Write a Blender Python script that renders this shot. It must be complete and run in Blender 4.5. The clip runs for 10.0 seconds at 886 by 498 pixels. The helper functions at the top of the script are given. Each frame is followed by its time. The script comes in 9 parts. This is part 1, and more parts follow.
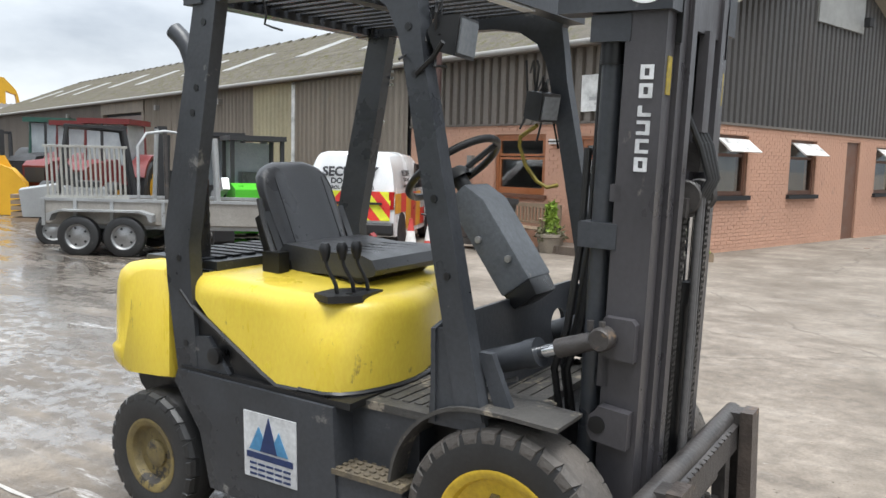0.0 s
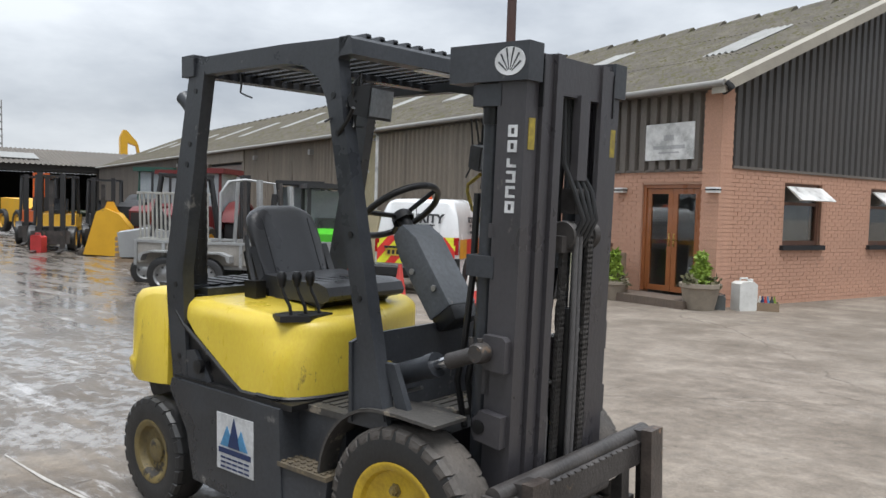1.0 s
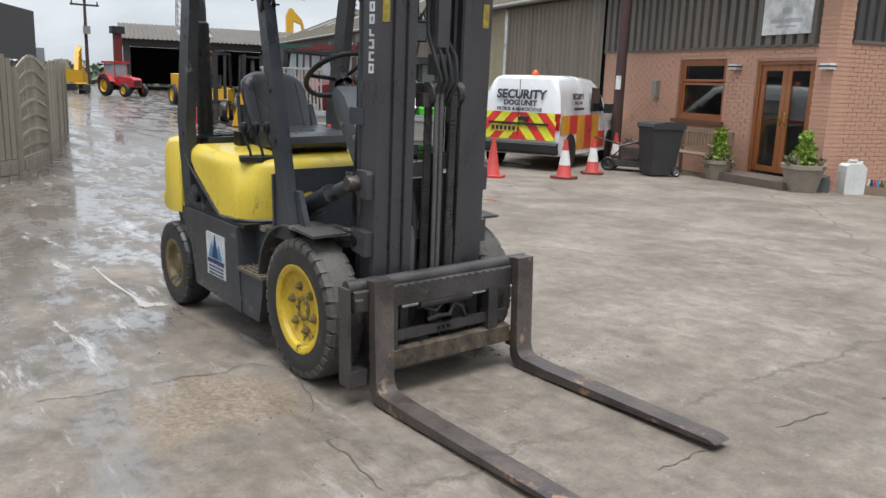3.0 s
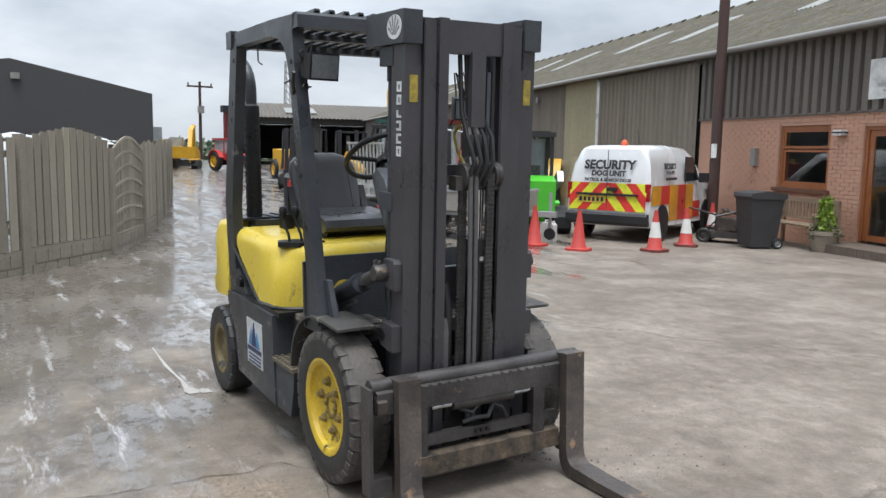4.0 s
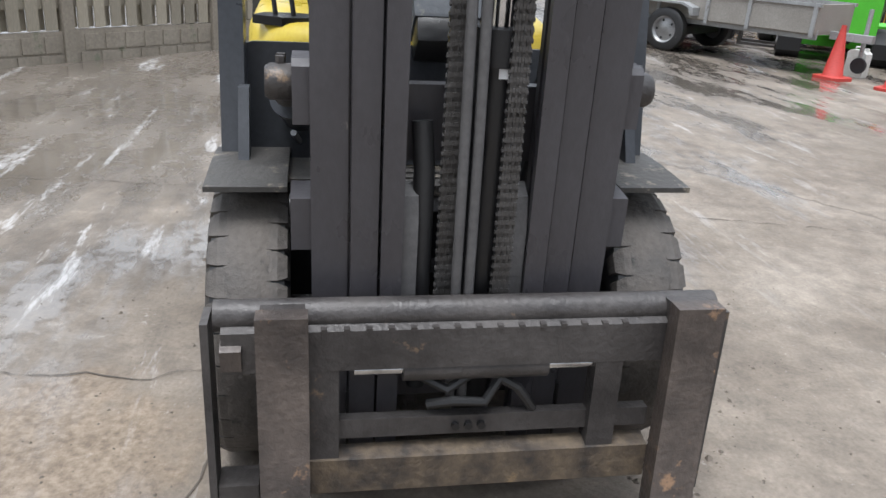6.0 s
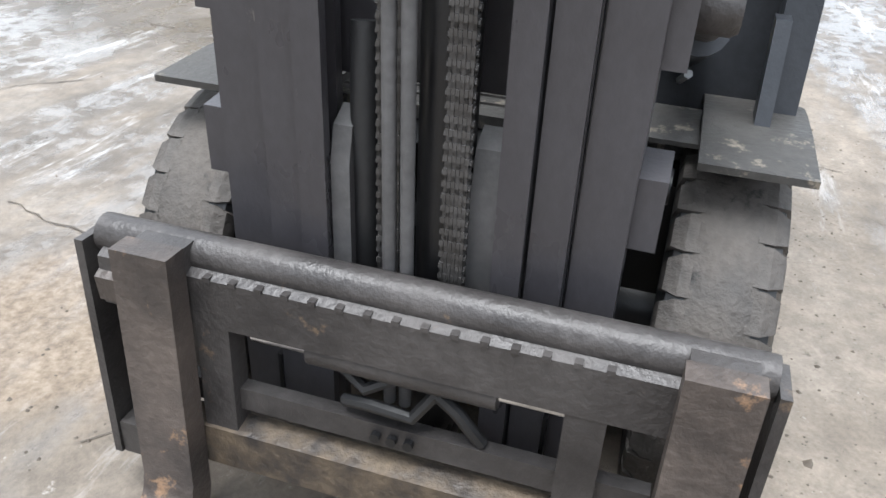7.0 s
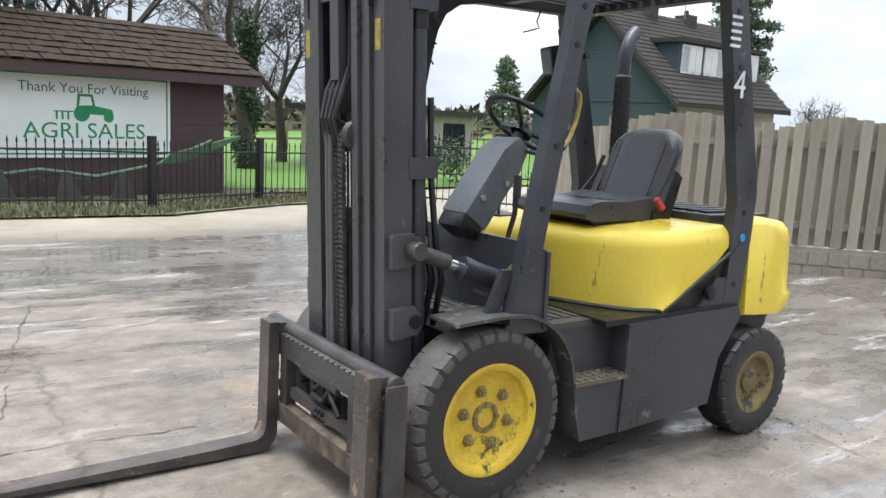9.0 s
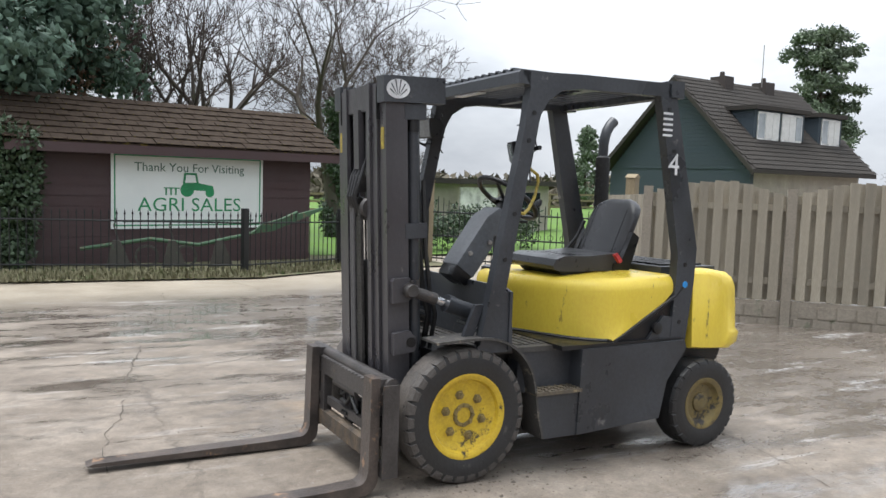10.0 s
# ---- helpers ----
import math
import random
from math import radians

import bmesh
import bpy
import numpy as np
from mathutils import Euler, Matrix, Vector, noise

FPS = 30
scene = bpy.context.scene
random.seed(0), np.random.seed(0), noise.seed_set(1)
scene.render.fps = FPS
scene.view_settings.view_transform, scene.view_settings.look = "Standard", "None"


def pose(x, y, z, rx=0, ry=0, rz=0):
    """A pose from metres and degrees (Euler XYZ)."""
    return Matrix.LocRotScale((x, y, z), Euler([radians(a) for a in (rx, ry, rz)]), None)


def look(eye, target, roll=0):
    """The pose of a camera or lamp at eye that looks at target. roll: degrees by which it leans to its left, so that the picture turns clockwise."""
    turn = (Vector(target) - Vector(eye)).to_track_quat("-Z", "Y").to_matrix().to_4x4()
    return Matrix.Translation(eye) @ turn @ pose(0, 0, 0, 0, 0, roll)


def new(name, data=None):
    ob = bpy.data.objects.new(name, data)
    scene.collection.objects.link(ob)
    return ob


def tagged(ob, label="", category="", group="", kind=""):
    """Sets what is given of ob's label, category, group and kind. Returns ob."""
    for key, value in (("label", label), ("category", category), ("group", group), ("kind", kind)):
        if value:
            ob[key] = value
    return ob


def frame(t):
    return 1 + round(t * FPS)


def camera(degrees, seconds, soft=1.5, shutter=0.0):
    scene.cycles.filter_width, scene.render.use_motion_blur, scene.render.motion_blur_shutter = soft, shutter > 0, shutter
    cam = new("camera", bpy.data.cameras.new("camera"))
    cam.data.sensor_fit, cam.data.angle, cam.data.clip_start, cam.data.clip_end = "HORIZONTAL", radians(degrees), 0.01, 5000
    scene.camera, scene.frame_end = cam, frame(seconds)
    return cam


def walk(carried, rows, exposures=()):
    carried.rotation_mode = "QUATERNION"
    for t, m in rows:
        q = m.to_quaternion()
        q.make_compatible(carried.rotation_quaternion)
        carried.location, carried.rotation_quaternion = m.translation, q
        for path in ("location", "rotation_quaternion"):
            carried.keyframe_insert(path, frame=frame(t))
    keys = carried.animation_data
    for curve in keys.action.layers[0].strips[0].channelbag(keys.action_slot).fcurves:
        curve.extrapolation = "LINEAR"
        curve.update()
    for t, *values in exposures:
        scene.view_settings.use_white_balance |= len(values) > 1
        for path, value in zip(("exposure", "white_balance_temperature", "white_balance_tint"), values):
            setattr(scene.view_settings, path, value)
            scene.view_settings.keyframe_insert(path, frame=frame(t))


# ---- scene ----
cam = camera(58.3, 10.0)
PATH = [
    (0, (1.089, -2.522, 1.445), (-0.008, -0.864, 1.229), 1.4),
    (0.5, (1.49, -2.562, 1.48), (0.246, -0.996, 1.449), 1.6),
    (1, (1.891, -2.526, 1.442), (0.589, -1.012, 1.34), 1.7),
    (1.5, (2.281, -2.498, 1.384), (0.945, -1.04, 1.083), 2.6),
    (2, (2.647, -2.378, 1.347), (1.271, -0.999, 0.895), 2.8),
    (2.2, (2.776, -2.356, 1.362), (1.373, -1.013, 0.884), 2.8),
    (3.3, (3.355, -2.133, 1.436), (1.753, -0.992, 1.074), 1.7),
    (3.5, (3.366, -2.058, 1.459), (1.73, -0.954, 1.137), 1.5),
    (4, (3.168, -1.815, 1.463), (1.457, -0.809, 1.215), 1.1),
    (4.5, (2.843, -1.479, 1.466), (1.072, -0.579, 1.229), 1.1),
    (5, (2.508, -1.077, 1.482), (0.691, -0.308, 1.157), 1.7),
    (5.5, (2.139, -0.723, 1.356), (0.297, -0.133, 0.844), 3.0),
    (6, (1.837, -0.341, 1.239), (0.006, -0.003, 0.508), 4.3),
    (6.2, (1.709, -0.213, 1.224), (-0.097, 0.013, 0.396), 4.7),
    (7.3, (1.289, 0.57, 1.182), (-0.288, -0.168, 0.199), 4.9),
    (7.5, (1.327, 0.781, 1.213), (-0.195, -0.122, 0.283), 5.4),
    (8, (1.434, 1.352, 1.314), (0.029, 0.107, 0.623), 4.9),
    (8.5, (1.597, 1.995, 1.392), (0.321, 0.531, 0.916), 3.8),
    (9, (1.776, 2.668, 1.453), (0.634, 1.061, 1.118), 2.9),
    (9.5, (1.901, 3.31, 1.494), (0.872, 1.611, 1.257), 2.3),
    (10, (1.97, 3.831, 1.519), (1.015, 2.082, 1.344), 1.9),
]
walk(cam, [(t, look(eye, target, roll)) for t, eye, target, roll in PATH],
     [(0, 0.56, 6250, 8), (0.5, 0.24, 6250, 9), (1.0, 0.14, 6250, 9), (2.0, 0.14, 6550, 11), (3.5, 0.24, 6050, 8), (5.0, 0.14, 6150, 9), (5.5, 0.15, 6100, 9), (6.0, 0.44, 6100, 10), (7.5, 1.0, 5950, 8), (8.0, 1.0, 5850, 9), (8.5, 0.94, 5900, 8), (9.0, 0.77, 6050, 9), (10.0, 0.50, 6250, 10)])

# ---- world and light ----
world = bpy.data.worlds.new("overcast_sky")
scene.world = world
world.use_nodes = True
wn, wl = world.node_tree.nodes, world.node_tree.links
wn.clear()
w_out = wn.new("ShaderNodeOutputWorld")
w_bg = wn.new("ShaderNodeBackground")
w_sky = wn.new("ShaderNodeTexSky")
w_sky.sky_type = "NISHITA"
w_sky.sun_disc = False
w_sky.sun_elevation = radians(75.8)
w_sky.sun_rotation = radians(125.5)
w_sky.air_density, w_sky.dust_density, w_sky.ozone_density = 1.0, 4.0, 1.0
w_co = wn.new("ShaderNodeTexCoord")
w_map = wn.new("ShaderNodeMapping")
w_map.inputs["Scale"].default_value = (1.0, 1.0, 2.6)
w_noise = wn.new("ShaderNodeTexNoise")
w_noise.inputs["Scale"].default_value = 2.2
w_noise.inputs["Detail"].default_value = 7.0
w_noise.inputs["Roughness"].default_value = 0.55
w_ramp = wn.new("ShaderNodeValToRGB")
w_ramp.color_ramp.elements[0].position, w_ramp.color_ramp.elements[0].color = 0.34, (4.6, 4.9, 5.35, 1)
w_ramp.color_ramp.elements[1].position, w_ramp.color_ramp.elements[1].color = 0.62, (8.6, 8.8, 9.0, 1)
w_mix = wn.new("ShaderNodeMixRGB")
w_mix.inputs["Fac"].default_value = 0.88
wl.new(w_co.outputs["Generated"], w_map.inputs["Vector"])
wl.new(w_map.outputs["Vector"], w_noise.inputs["Vector"])
wl.new(w_noise.outputs["Fac"], w_ramp.inputs["Fac"])
wl.new(w_sky.outputs["Color"], w_mix.inputs["Color1"])
wl.new(w_ramp.outputs["Color"], w_mix.inputs["Color2"])
# an overcast sky grows brighter towards the zenith
w_sep = wn.new("ShaderNodeSeparateXYZ")
wl.new(w_co.outputs["Generated"], w_sep.inputs["Vector"])
w_grad = wn.new("ShaderNodeMapRange")
w_grad.inputs["From Min"].default_value, w_grad.inputs["From Max"].default_value = 0.0, 1.0
w_grad.inputs["To Min"].default_value, w_grad.inputs["To Max"].default_value = 0.74, 2.3
wl.new(w_sep.outputs["Z"], w_grad.inputs["Value"])
# the cloud is thinner down the lane
w_thin = wn.new("ShaderNodeMath")
w_thin.operation = "MULTIPLY_ADD"
wl.new(w_sep.outputs["X"], w_thin.inputs[0])
w_thin.inputs[1].default_value = -0.22
wl.new(w_grad.outputs["Result"], w_thin.inputs[2])
w_mul = wn.new("ShaderNodeVectorMath")
w_mul.operation = "SCALE"
wl.new(w_mix.outputs["Color"], w_mul.inputs[0])
wl.new(w_thin.outputs[0], w_mul.inputs["Scale"])
wl.new(w_mul.outputs["Vector"], w_bg.inputs["Color"])
w_bg.inputs["Strength"].default_value = 0.088
wl.new(w_bg.outputs["Background"], w_out.inputs["Surface"])

sun_data = bpy.data.lights.new("sun", "SUN")
sun_data.energy, sun_data.angle, sun_data.color = 2.9, radians(34), (1.0, 0.98, 0.95)
sun = new("sun", sun_data)
sun.matrix_world = look((3.5, -2.5, 17), (0, 0, 0))


# ---- materials ----
def mat(name, base, rough=0.6, metal=0.0, dark=None, scale=3.0, amount=0.5, bump=0.1, fine=60.0, spots=None, spot_scale=14.0, spot_at=0.62,
        stretch=(1, 1, 1), vary=0.0, rough_var=0.15, spec=0.5, coat=0.0, grain=0.35):
    """A painted, rough or worn surface: two scales of colour change, optional spots of wear, fine relief."""
    m = bpy.data.materials.new(name)
    m.use_nodes = True
    n, l = m.node_tree.nodes, m.node_tree.links
    p = n["Principled BSDF"]
    p.inputs["Metallic"].default_value = metal
    p.inputs["Specular IOR Level"].default_value = spec
    p.inputs["Coat Weight"].default_value = coat
    co, mp = n.new("ShaderNodeTexCoord"), n.new("ShaderNodeMapping")
    mp.inputs["Scale"].default_value = stretch
    l.new(co.outputs["Object"], mp.inputs["Vector"])

    def tex(s, detail=5.0, rgh=0.6):
        t = n.new("ShaderNodeTexNoise")
        t.inputs["Scale"].default_value, t.inputs["Detail"].default_value, t.inputs["Roughness"].default_value = s, detail, rgh
        l.new(mp.outputs["Vector"], t.inputs["Vector"])
        return t

    def ramp(src, a, b, ca=(0, 0, 0, 1), cb=(1, 1, 1, 1)):
        r = n.new("ShaderNodeValToRGB")
        r.color_ramp.elements[0].position, r.color_ramp.elements[1].position = a, b
        r.color_ramp.elements[0].color, r.color_ramp.elements[1].color = ca, cb
        l.new(src, r.inputs["Fac"])
        return r

    big, small = tex(scale), tex(fine, 3.0)
    dark = dark or tuple(c * 0.6 for c in base)
    r1 = ramp(big.outputs["Fac"], 0.5 - amount * 0.4, 0.5 + amount * 0.4, (*dark, 1), (*base, 1))
    colour = r1.outputs["Color"]
    mixf = n.new("ShaderNodeMixRGB")
    mixf.blend_type, mixf.inputs["Fac"].default_value = "OVERLAY", grain
    l.new(colour, mixf.inputs["Color1"])
    l.new(small.outputs["Fac"], mixf.inputs["Color2"])
    colour = mixf.outputs["Color"]
    if spots:
        sp = tex(spot_scale, 8.0, 0.7)
        r2 = ramp(sp.outputs["Fac"], spot_at, spot_at + 0.06)
        ms = n.new("ShaderNodeMixRGB")
        l.new(r2.outputs["Color"], ms.inputs["Fac"])
        l.new(colour, ms.inputs["Color1"])
        ms.inputs["Color2"].default_value = (*spots, 1)
        colour = ms.outputs["Color"]
    if vary:
        oi, hs, mr = n.new("ShaderNodeObjectInfo"), n.new("ShaderNodeHueSaturation"), n.new("ShaderNodeMapRange")
        mr.inputs["To Min"].default_value, mr.inputs["To Max"].default_value = 1 - vary, 1 + vary
        l.new(oi.outputs["Random"], mr.inputs["Value"])
        l.new(mr.outputs["Result"], hs.inputs["Value"])
        l.new(colour, hs.inputs["Color"])
        colour = hs.outputs["Color"]
    l.new(colour, p.inputs["Base Color"])
    rr = n.new("ShaderNodeMapRange")
    rr.inputs["From Min"].default_value, rr.inputs["From Max"].default_value = 0.3, 0.7
    rr.inputs["To Min"].default_value, rr.inputs["To Max"].default_value = max(0.03, rough - rough_var), min(1, rough + rough_var)
    l.new(big.outputs["Fac"], rr.inputs["Value"])
    l.new(rr.outputs["Result"], p.inputs["Roughness"])
    if bump:
        b = n.new("ShaderNodeBump")
        b.inputs["Strength"].default_value, b.inputs["Distance"].default_value = bump, 0.01
        l.new(small.outputs["Fac"], b.inputs["Height"])
        l.new(b.outputs["Normal"], p.inputs["Normal"])
    return m


def glass(name, tint=(0.75, 0.8, 0.8), rough=0.03, alpha=None):
    m = bpy.data.materials.new(name)
    m.use_nodes = True
    p = m.node_tree.nodes["Principled BSDF"]
    p.inputs["Base Color"].default_value = (*tint, 1)
    p.inputs["Roughness"].default_value = rough
    p.inputs["Transmission Weight"].default_value = 1.0
    p.inputs["IOR"].default_value = 1.05 if alpha else 1.7
    return m


M_YEL = mat("yellow_paint", (0.77, 0.595, 0.075), 0.36, dark=(0.63, 0.465, 0.045), scale=2.2, amount=0.8, bump=0.02, spots=(0.30, 0.21, 0.05), spot_scale=9, spot_at=0.625, stretch=(1.6, 1.6, 0.7), grain=0.2)
M_CWT = mat("scraped_yellow_paint", (0.77, 0.59, 0.07), 0.36, dark=(0.62, 0.455, 0.045), scale=2.0, amount=0.8, bump=0.03, grain=0.2, spots=(0.085, 0.062, 0.04), spot_scale=5, spot_at=0.635, stretch=(2.4, 2.4, 0.6))
M_YRIM = mat("yellow_rim_paint", (0.68, 0.48, 0.03), 0.5, dark=(0.44, 0.29, 0.025), scale=7, amount=0.8, bump=0.08, spots=(0.035, 0.03, 0.026), spot_scale=8, spot_at=0.60)
M_ORIM = mat("dirty_rim_paint", (0.25, 0.185, 0.055), 0.6, dark=(0.06, 0.05, 0.035), scale=7, amount=0.9, bump=0.15, spots=(0.035, 0.031, 0.027), spot_scale=11, spot_at=0.54)
M_GREY = mat("dark_grey_paint", (0.050, 0.054, 0.062), 0.40, dark=(0.020, 0.022, 0.026), scale=2.6, amount=0.6, bump=0.09, spots=(0.17, 0.165, 0.158), spot_scale=6, spot_at=0.64, rough_var=0.22)
M_COL = mat("dented_grey_cover", (0.115, 0.125, 0.14), 0.66, dark=(0.06, 0.065, 0.072), scale=6, amount=0.7, bump=0.15, rough_var=0.08, spots=(0.18, 0.175, 0.165), spot_scale=14, spot_at=0.65)
M_MAST = mat("mast_paint", (0.070, 0.066, 0.071), 0.40, dark=(0.036, 0.034, 0.038), scale=3, amount=0.9, bump=0.10, spots=(0.16, 0.148, 0.135), spot_scale=9, spot_at=0.665, stretch=(1.2, 1.2, 0.7), rough_var=0.22, grain=0.2)
M_BLACK = mat("greasy_black", (0.009, 0.009, 0.010), 0.42, scale=8, amount=0.6, bump=0.06, rough_var=0.2)
M_RUB = mat("tyre_rubber", (0.028, 0.028, 0.029), 0.5, dark=(0.014, 0.014, 0.014), scale=5, amount=0.8, bump=0.15, spots=(0.085, 0.078, 0.07), spot_scale=5, spot_at=0.63)
M_MUD = mat("muddy_tread", (0.14, 0.122, 0.106), 0.75, dark=(0.045, 0.041, 0.038), scale=5, amount=0.7, bump=0.5, spots=(0.03, 0.028, 0.027), spot_scale=8, spot_at=0.58)
M_VINYL = mat("seat_vinyl", (0.050, 0.051, 0.055), 0.34, dark=(0.030, 0.030, 0.033), scale=4, amount=0.6, bump=0.08, fine=140)
M_RUST = mat("rusty_steel", (0.115, 0.092, 0.078), 0.45, 0.2, dark=(0.034, 0.030, 0.029), scale=7, amount=0.6, bump=0.35, spots=(0.27, 0.17, 0.105), spot_scale=9, spot_at=0.585)
M_CARR = mat("carriage_steel", (0.085, 0.077, 0.073), 0.45, 0.15, dark=(0.024, 0.022, 0.022), scale=5, amount=0.6, bump=0.3, spots=(0.20, 0.14, 0.09), spot_scale=7, spot_at=0.63)
M_SCRAPE = mat("scraped_rusty_bar", (0.14, 0.105, 0.07), 0.55, 0.1, dark=(0.032, 0.028, 0.027), scale=14, amount=0.4, bump=0.4, spots=(0.24, 0.165, 0.09), spot_scale=7, spot_at=0.60)
M_PIPE = mat("dusty_steel_pipe", (0.125, 0.121, 0.122), 0.6, dark=(0.06, 0.058, 0.058), scale=8, amount=0.8, bump=0.15)
M_CHROME = mat("polished_rod", (0.75, 0.76, 0.78), 0.12, 1.0, scale=10, amount=0.3, bump=0.0, rough_var=0.05)
M_HOSE = mat("rubber_hose", (0.02, 0.02, 0.021), 0.5, bump=0.1)
M_CLAMP = mat("zinc_steel", (0.40, 0.40, 0.40), 0.38, 0.8, bump=0.05)
M_CHAIN = mat("oily_chain", (0.10, 0.095, 0.092), 0.5, 0.4, dark=(0.05, 0.047, 0.045), scale=12, bump=0.1, spots=(0.20, 0.19, 0.18), spot_scale=40, spot_at=0.64)
M_PERF = mat("exhaust_shield", (0.03, 0.03, 0.032), 0.6, 0.3, bump=0.1)
M_WHITE = mat("white_print", (0.78, 0.79, 0.80), 0.5, amount=0.3, bump=0.0)
M_BLUE = mat("blue_print", (0.10, 0.34, 0.62), 0.5, amount=0.2, bump=0.0)
M_NAVY = mat("navy_print", (0.02, 0.045, 0.16), 0.5, amount=0.2, bump=0.0)
M_DUSTF = mat("floor_plate_paint", (0.075, 0.070, 0.064), 0.6, dark=(0.030, 0.029, 0.028), scale=7, amount=0.8, bump=0.3, spots=(0.22, 0.19, 0.15), spot_scale=10, spot_at=0.57)
M_STEP = mat("worn_step", (0.17, 0.135, 0.085), 0.7, dark=(0.05, 0.045, 0.04), scale=12, amount=0.9, bump=0.4, spots=(0.24, 0.19, 0.11), spot_scale=20, spot_at=0.6)
M_LENS = mat("lamp_glass", (0.16, 0.17, 0.18), 0.15, amount=0.4, bump=0.02)
M_REDP = mat("red_plastic", (0.55, 0.05, 0.05), 0.45, bump=0.03)
M_CYAN = mat("blue_paint_dab", (0.03, 0.30, 0.75), 0.5, bump=0.0)
M_AMBER = mat("faded_yellow_label", (0.50, 0.38, 0.05), 0.6, dark=(0.14, 0.11, 0.03), scale=30, amount=0.9, bump=0.0)
M_NUT = mat("greasy_wheel_nut", (0.34, 0.25, 0.08), 0.5, 0.2, dark=(0.10, 0.085, 0.05), scale=25, amount=0.9, bump=0.2)

# ---- building blocks ----
def mesh_of(name, bm, material, smooth=True, bevel=0.0, seg=2):
    if bevel:
        edges = [e for e in bm.edges if len(e.link_faces) == 2 and e.calc_face_angle(0) > 0.5]
        bmesh.ops.bevel(bm, geom=edges, offset=bevel, segments=seg, affect="EDGES", profile=0.6, clamp_overlap=True)
    bmesh.ops.recalc_face_normals(bm, faces=bm.faces[:])
    me = bpy.data.meshes.new(name)
    bm.to_mesh(me)
    bm.free()
    for mt in material if isinstance(material, (list, tuple)) else [material]:
        me.materials.append(mt)
    if smooth:
        me.polygons.foreach_set("use_smooth", [True] * len(me.polygons))
        me.set_sharp_from_angle(angle=radians(38))
    return me


def part(name, bm, material, parent=None, label="", bevel=0.0, seg=2, m=None, smooth=True):
    """One mesh object out of a bmesh, under its thing or part."""
    ob = new(name, mesh_of(name, bm, material, smooth, bevel, seg))
    if parent is not None:
        ob.parent = parent
    if m is not None:
        ob.matrix_local = m
    if label:
        tagged(ob, label)
    return ob


def thing(name, m, label, category, group="", kind=""):
    ob = new(name)
    ob.empty_display_size = 0.2
    ob.matrix_world = m
    return tagged(ob, label, category, group, kind)


def flat(x, y, z, angle=0.0):
    return pose(x, y, z, 0, 0, angle)


def B():
    return bmesh.new()


def box(bm, x, y, z, m=None):
    vs = [bm.verts.new((a, b, c)) for a in x for b in y for c in z]
    for f in ((0, 1, 3, 2), (4, 6, 7, 5), (0, 4, 5, 1), (2, 3, 7, 6), (0, 2, 6, 4), (1, 5, 7, 3)):
        bm.faces.new([vs[i] for i in f])
    if m is not None:
        bmesh.ops.transform(bm, matrix=m, verts=vs)
    return bm


def prism(bm, pts, axis, a, b, m=None):
    """A polygon drawn across an axis and drawn out from a to b: axis y takes (x, z), x takes (y, z), z takes (x, y)."""
    def at(p, h):
        return {"x": (h, p[0], p[1]), "y": (p[0], h, p[1]), "z": (p[0], p[1], h)}[axis]
    lo, hi = [bm.verts.new(at(p, a)) for p in pts], [bm.verts.new(at(p, b)) for p in pts]
    bm.faces.new(lo)
    bm.faces.new(hi[::-1])
    for i in range(len(pts)):
        j = (i + 1) % len(pts)
        bm.faces.new((lo[i], hi[i], hi[j], lo[j]))
    if m is not None:
        bmesh.ops.transform(bm, matrix=m, verts=lo + hi)
    return bm


def tube(bm, pts, r, seg=10, r2=None):
    """A round bar along points; r2 is the radius at its end."""
    pts = [Vector(p) for p in pts]
    rings, side = [], None
    for i, p in enumerate(pts):
        d = (pts[min(i + 1, len(pts) - 1)] - pts[max(i - 1, 0)]).normalized()
        if side is None:
            side = d.orthogonal().normalized()
        side = (side - d * side.dot(d)).normalized()
        up = d.cross(side)
        rad = r if r2 is None else r + (r2 - r) * i / (len(pts) - 1)
        rings.append([bm.verts.new(p + rad * (math.cos(t) * side + math.sin(t) * up)) for t in (2 * math.pi * k / seg for k in range(seg))])
    for a, b in zip(rings, rings[1:]):
        for k in range(seg):
            bm.faces.new((a[k], a[(k + 1) % seg], b[(k + 1) % seg], b[k]))
    bm.faces.new(rings[0][::-1])
    bm.faces.new(rings[-1])
    return bm


def lathe(bm, prof, centre, seg=40, axis="y"):
    """Rings of (radius, height) round an axis through the centre; closed at ends of radius 0."""
    rings = []
    for r, h in prof:
        if r < 1e-5:
            rings.append([bm.verts.new(_round_at(centre, axis, 0, 0, h))])
        else:
            rings.append([bm.verts.new(_round_at(centre, axis, r, 2 * math.pi * k / seg, h)) for k in range(seg)])
    for a, b in zip(rings, rings[1:]):
        for k in range(seg):
            j = (k + 1) % seg
            if len(a) == 1 and len(b) > 1:
                bm.faces.new((a[0], b[k], b[j]))
            elif len(b) == 1 and len(a) > 1:
                bm.faces.new((a[k], a[j], b[0]))
            elif len(a) > 1:
                bm.faces.new((a[k], a[j], b[j], b[k]))
    return bm


def _round_at(c, axis, r, t, h):
    u, v = r * math.cos(t), r * math.sin(t)
    return {"y": (c[0] + u, c[1] + h, c[2] + v), "z": (c[0] + u, c[1] + v, c[2] + h), "x": (c[0] + h, c[1] + u, c[2] + v)}[axis]


def arc(c, r, a0, a1, n):
    return [(c[0] + r * math.cos(radians(a0 + (a1 - a0) * i / n)), c[1] + r * math.sin(radians(a0 + (a1 - a0) * i / n))) for i in range(n + 1)]


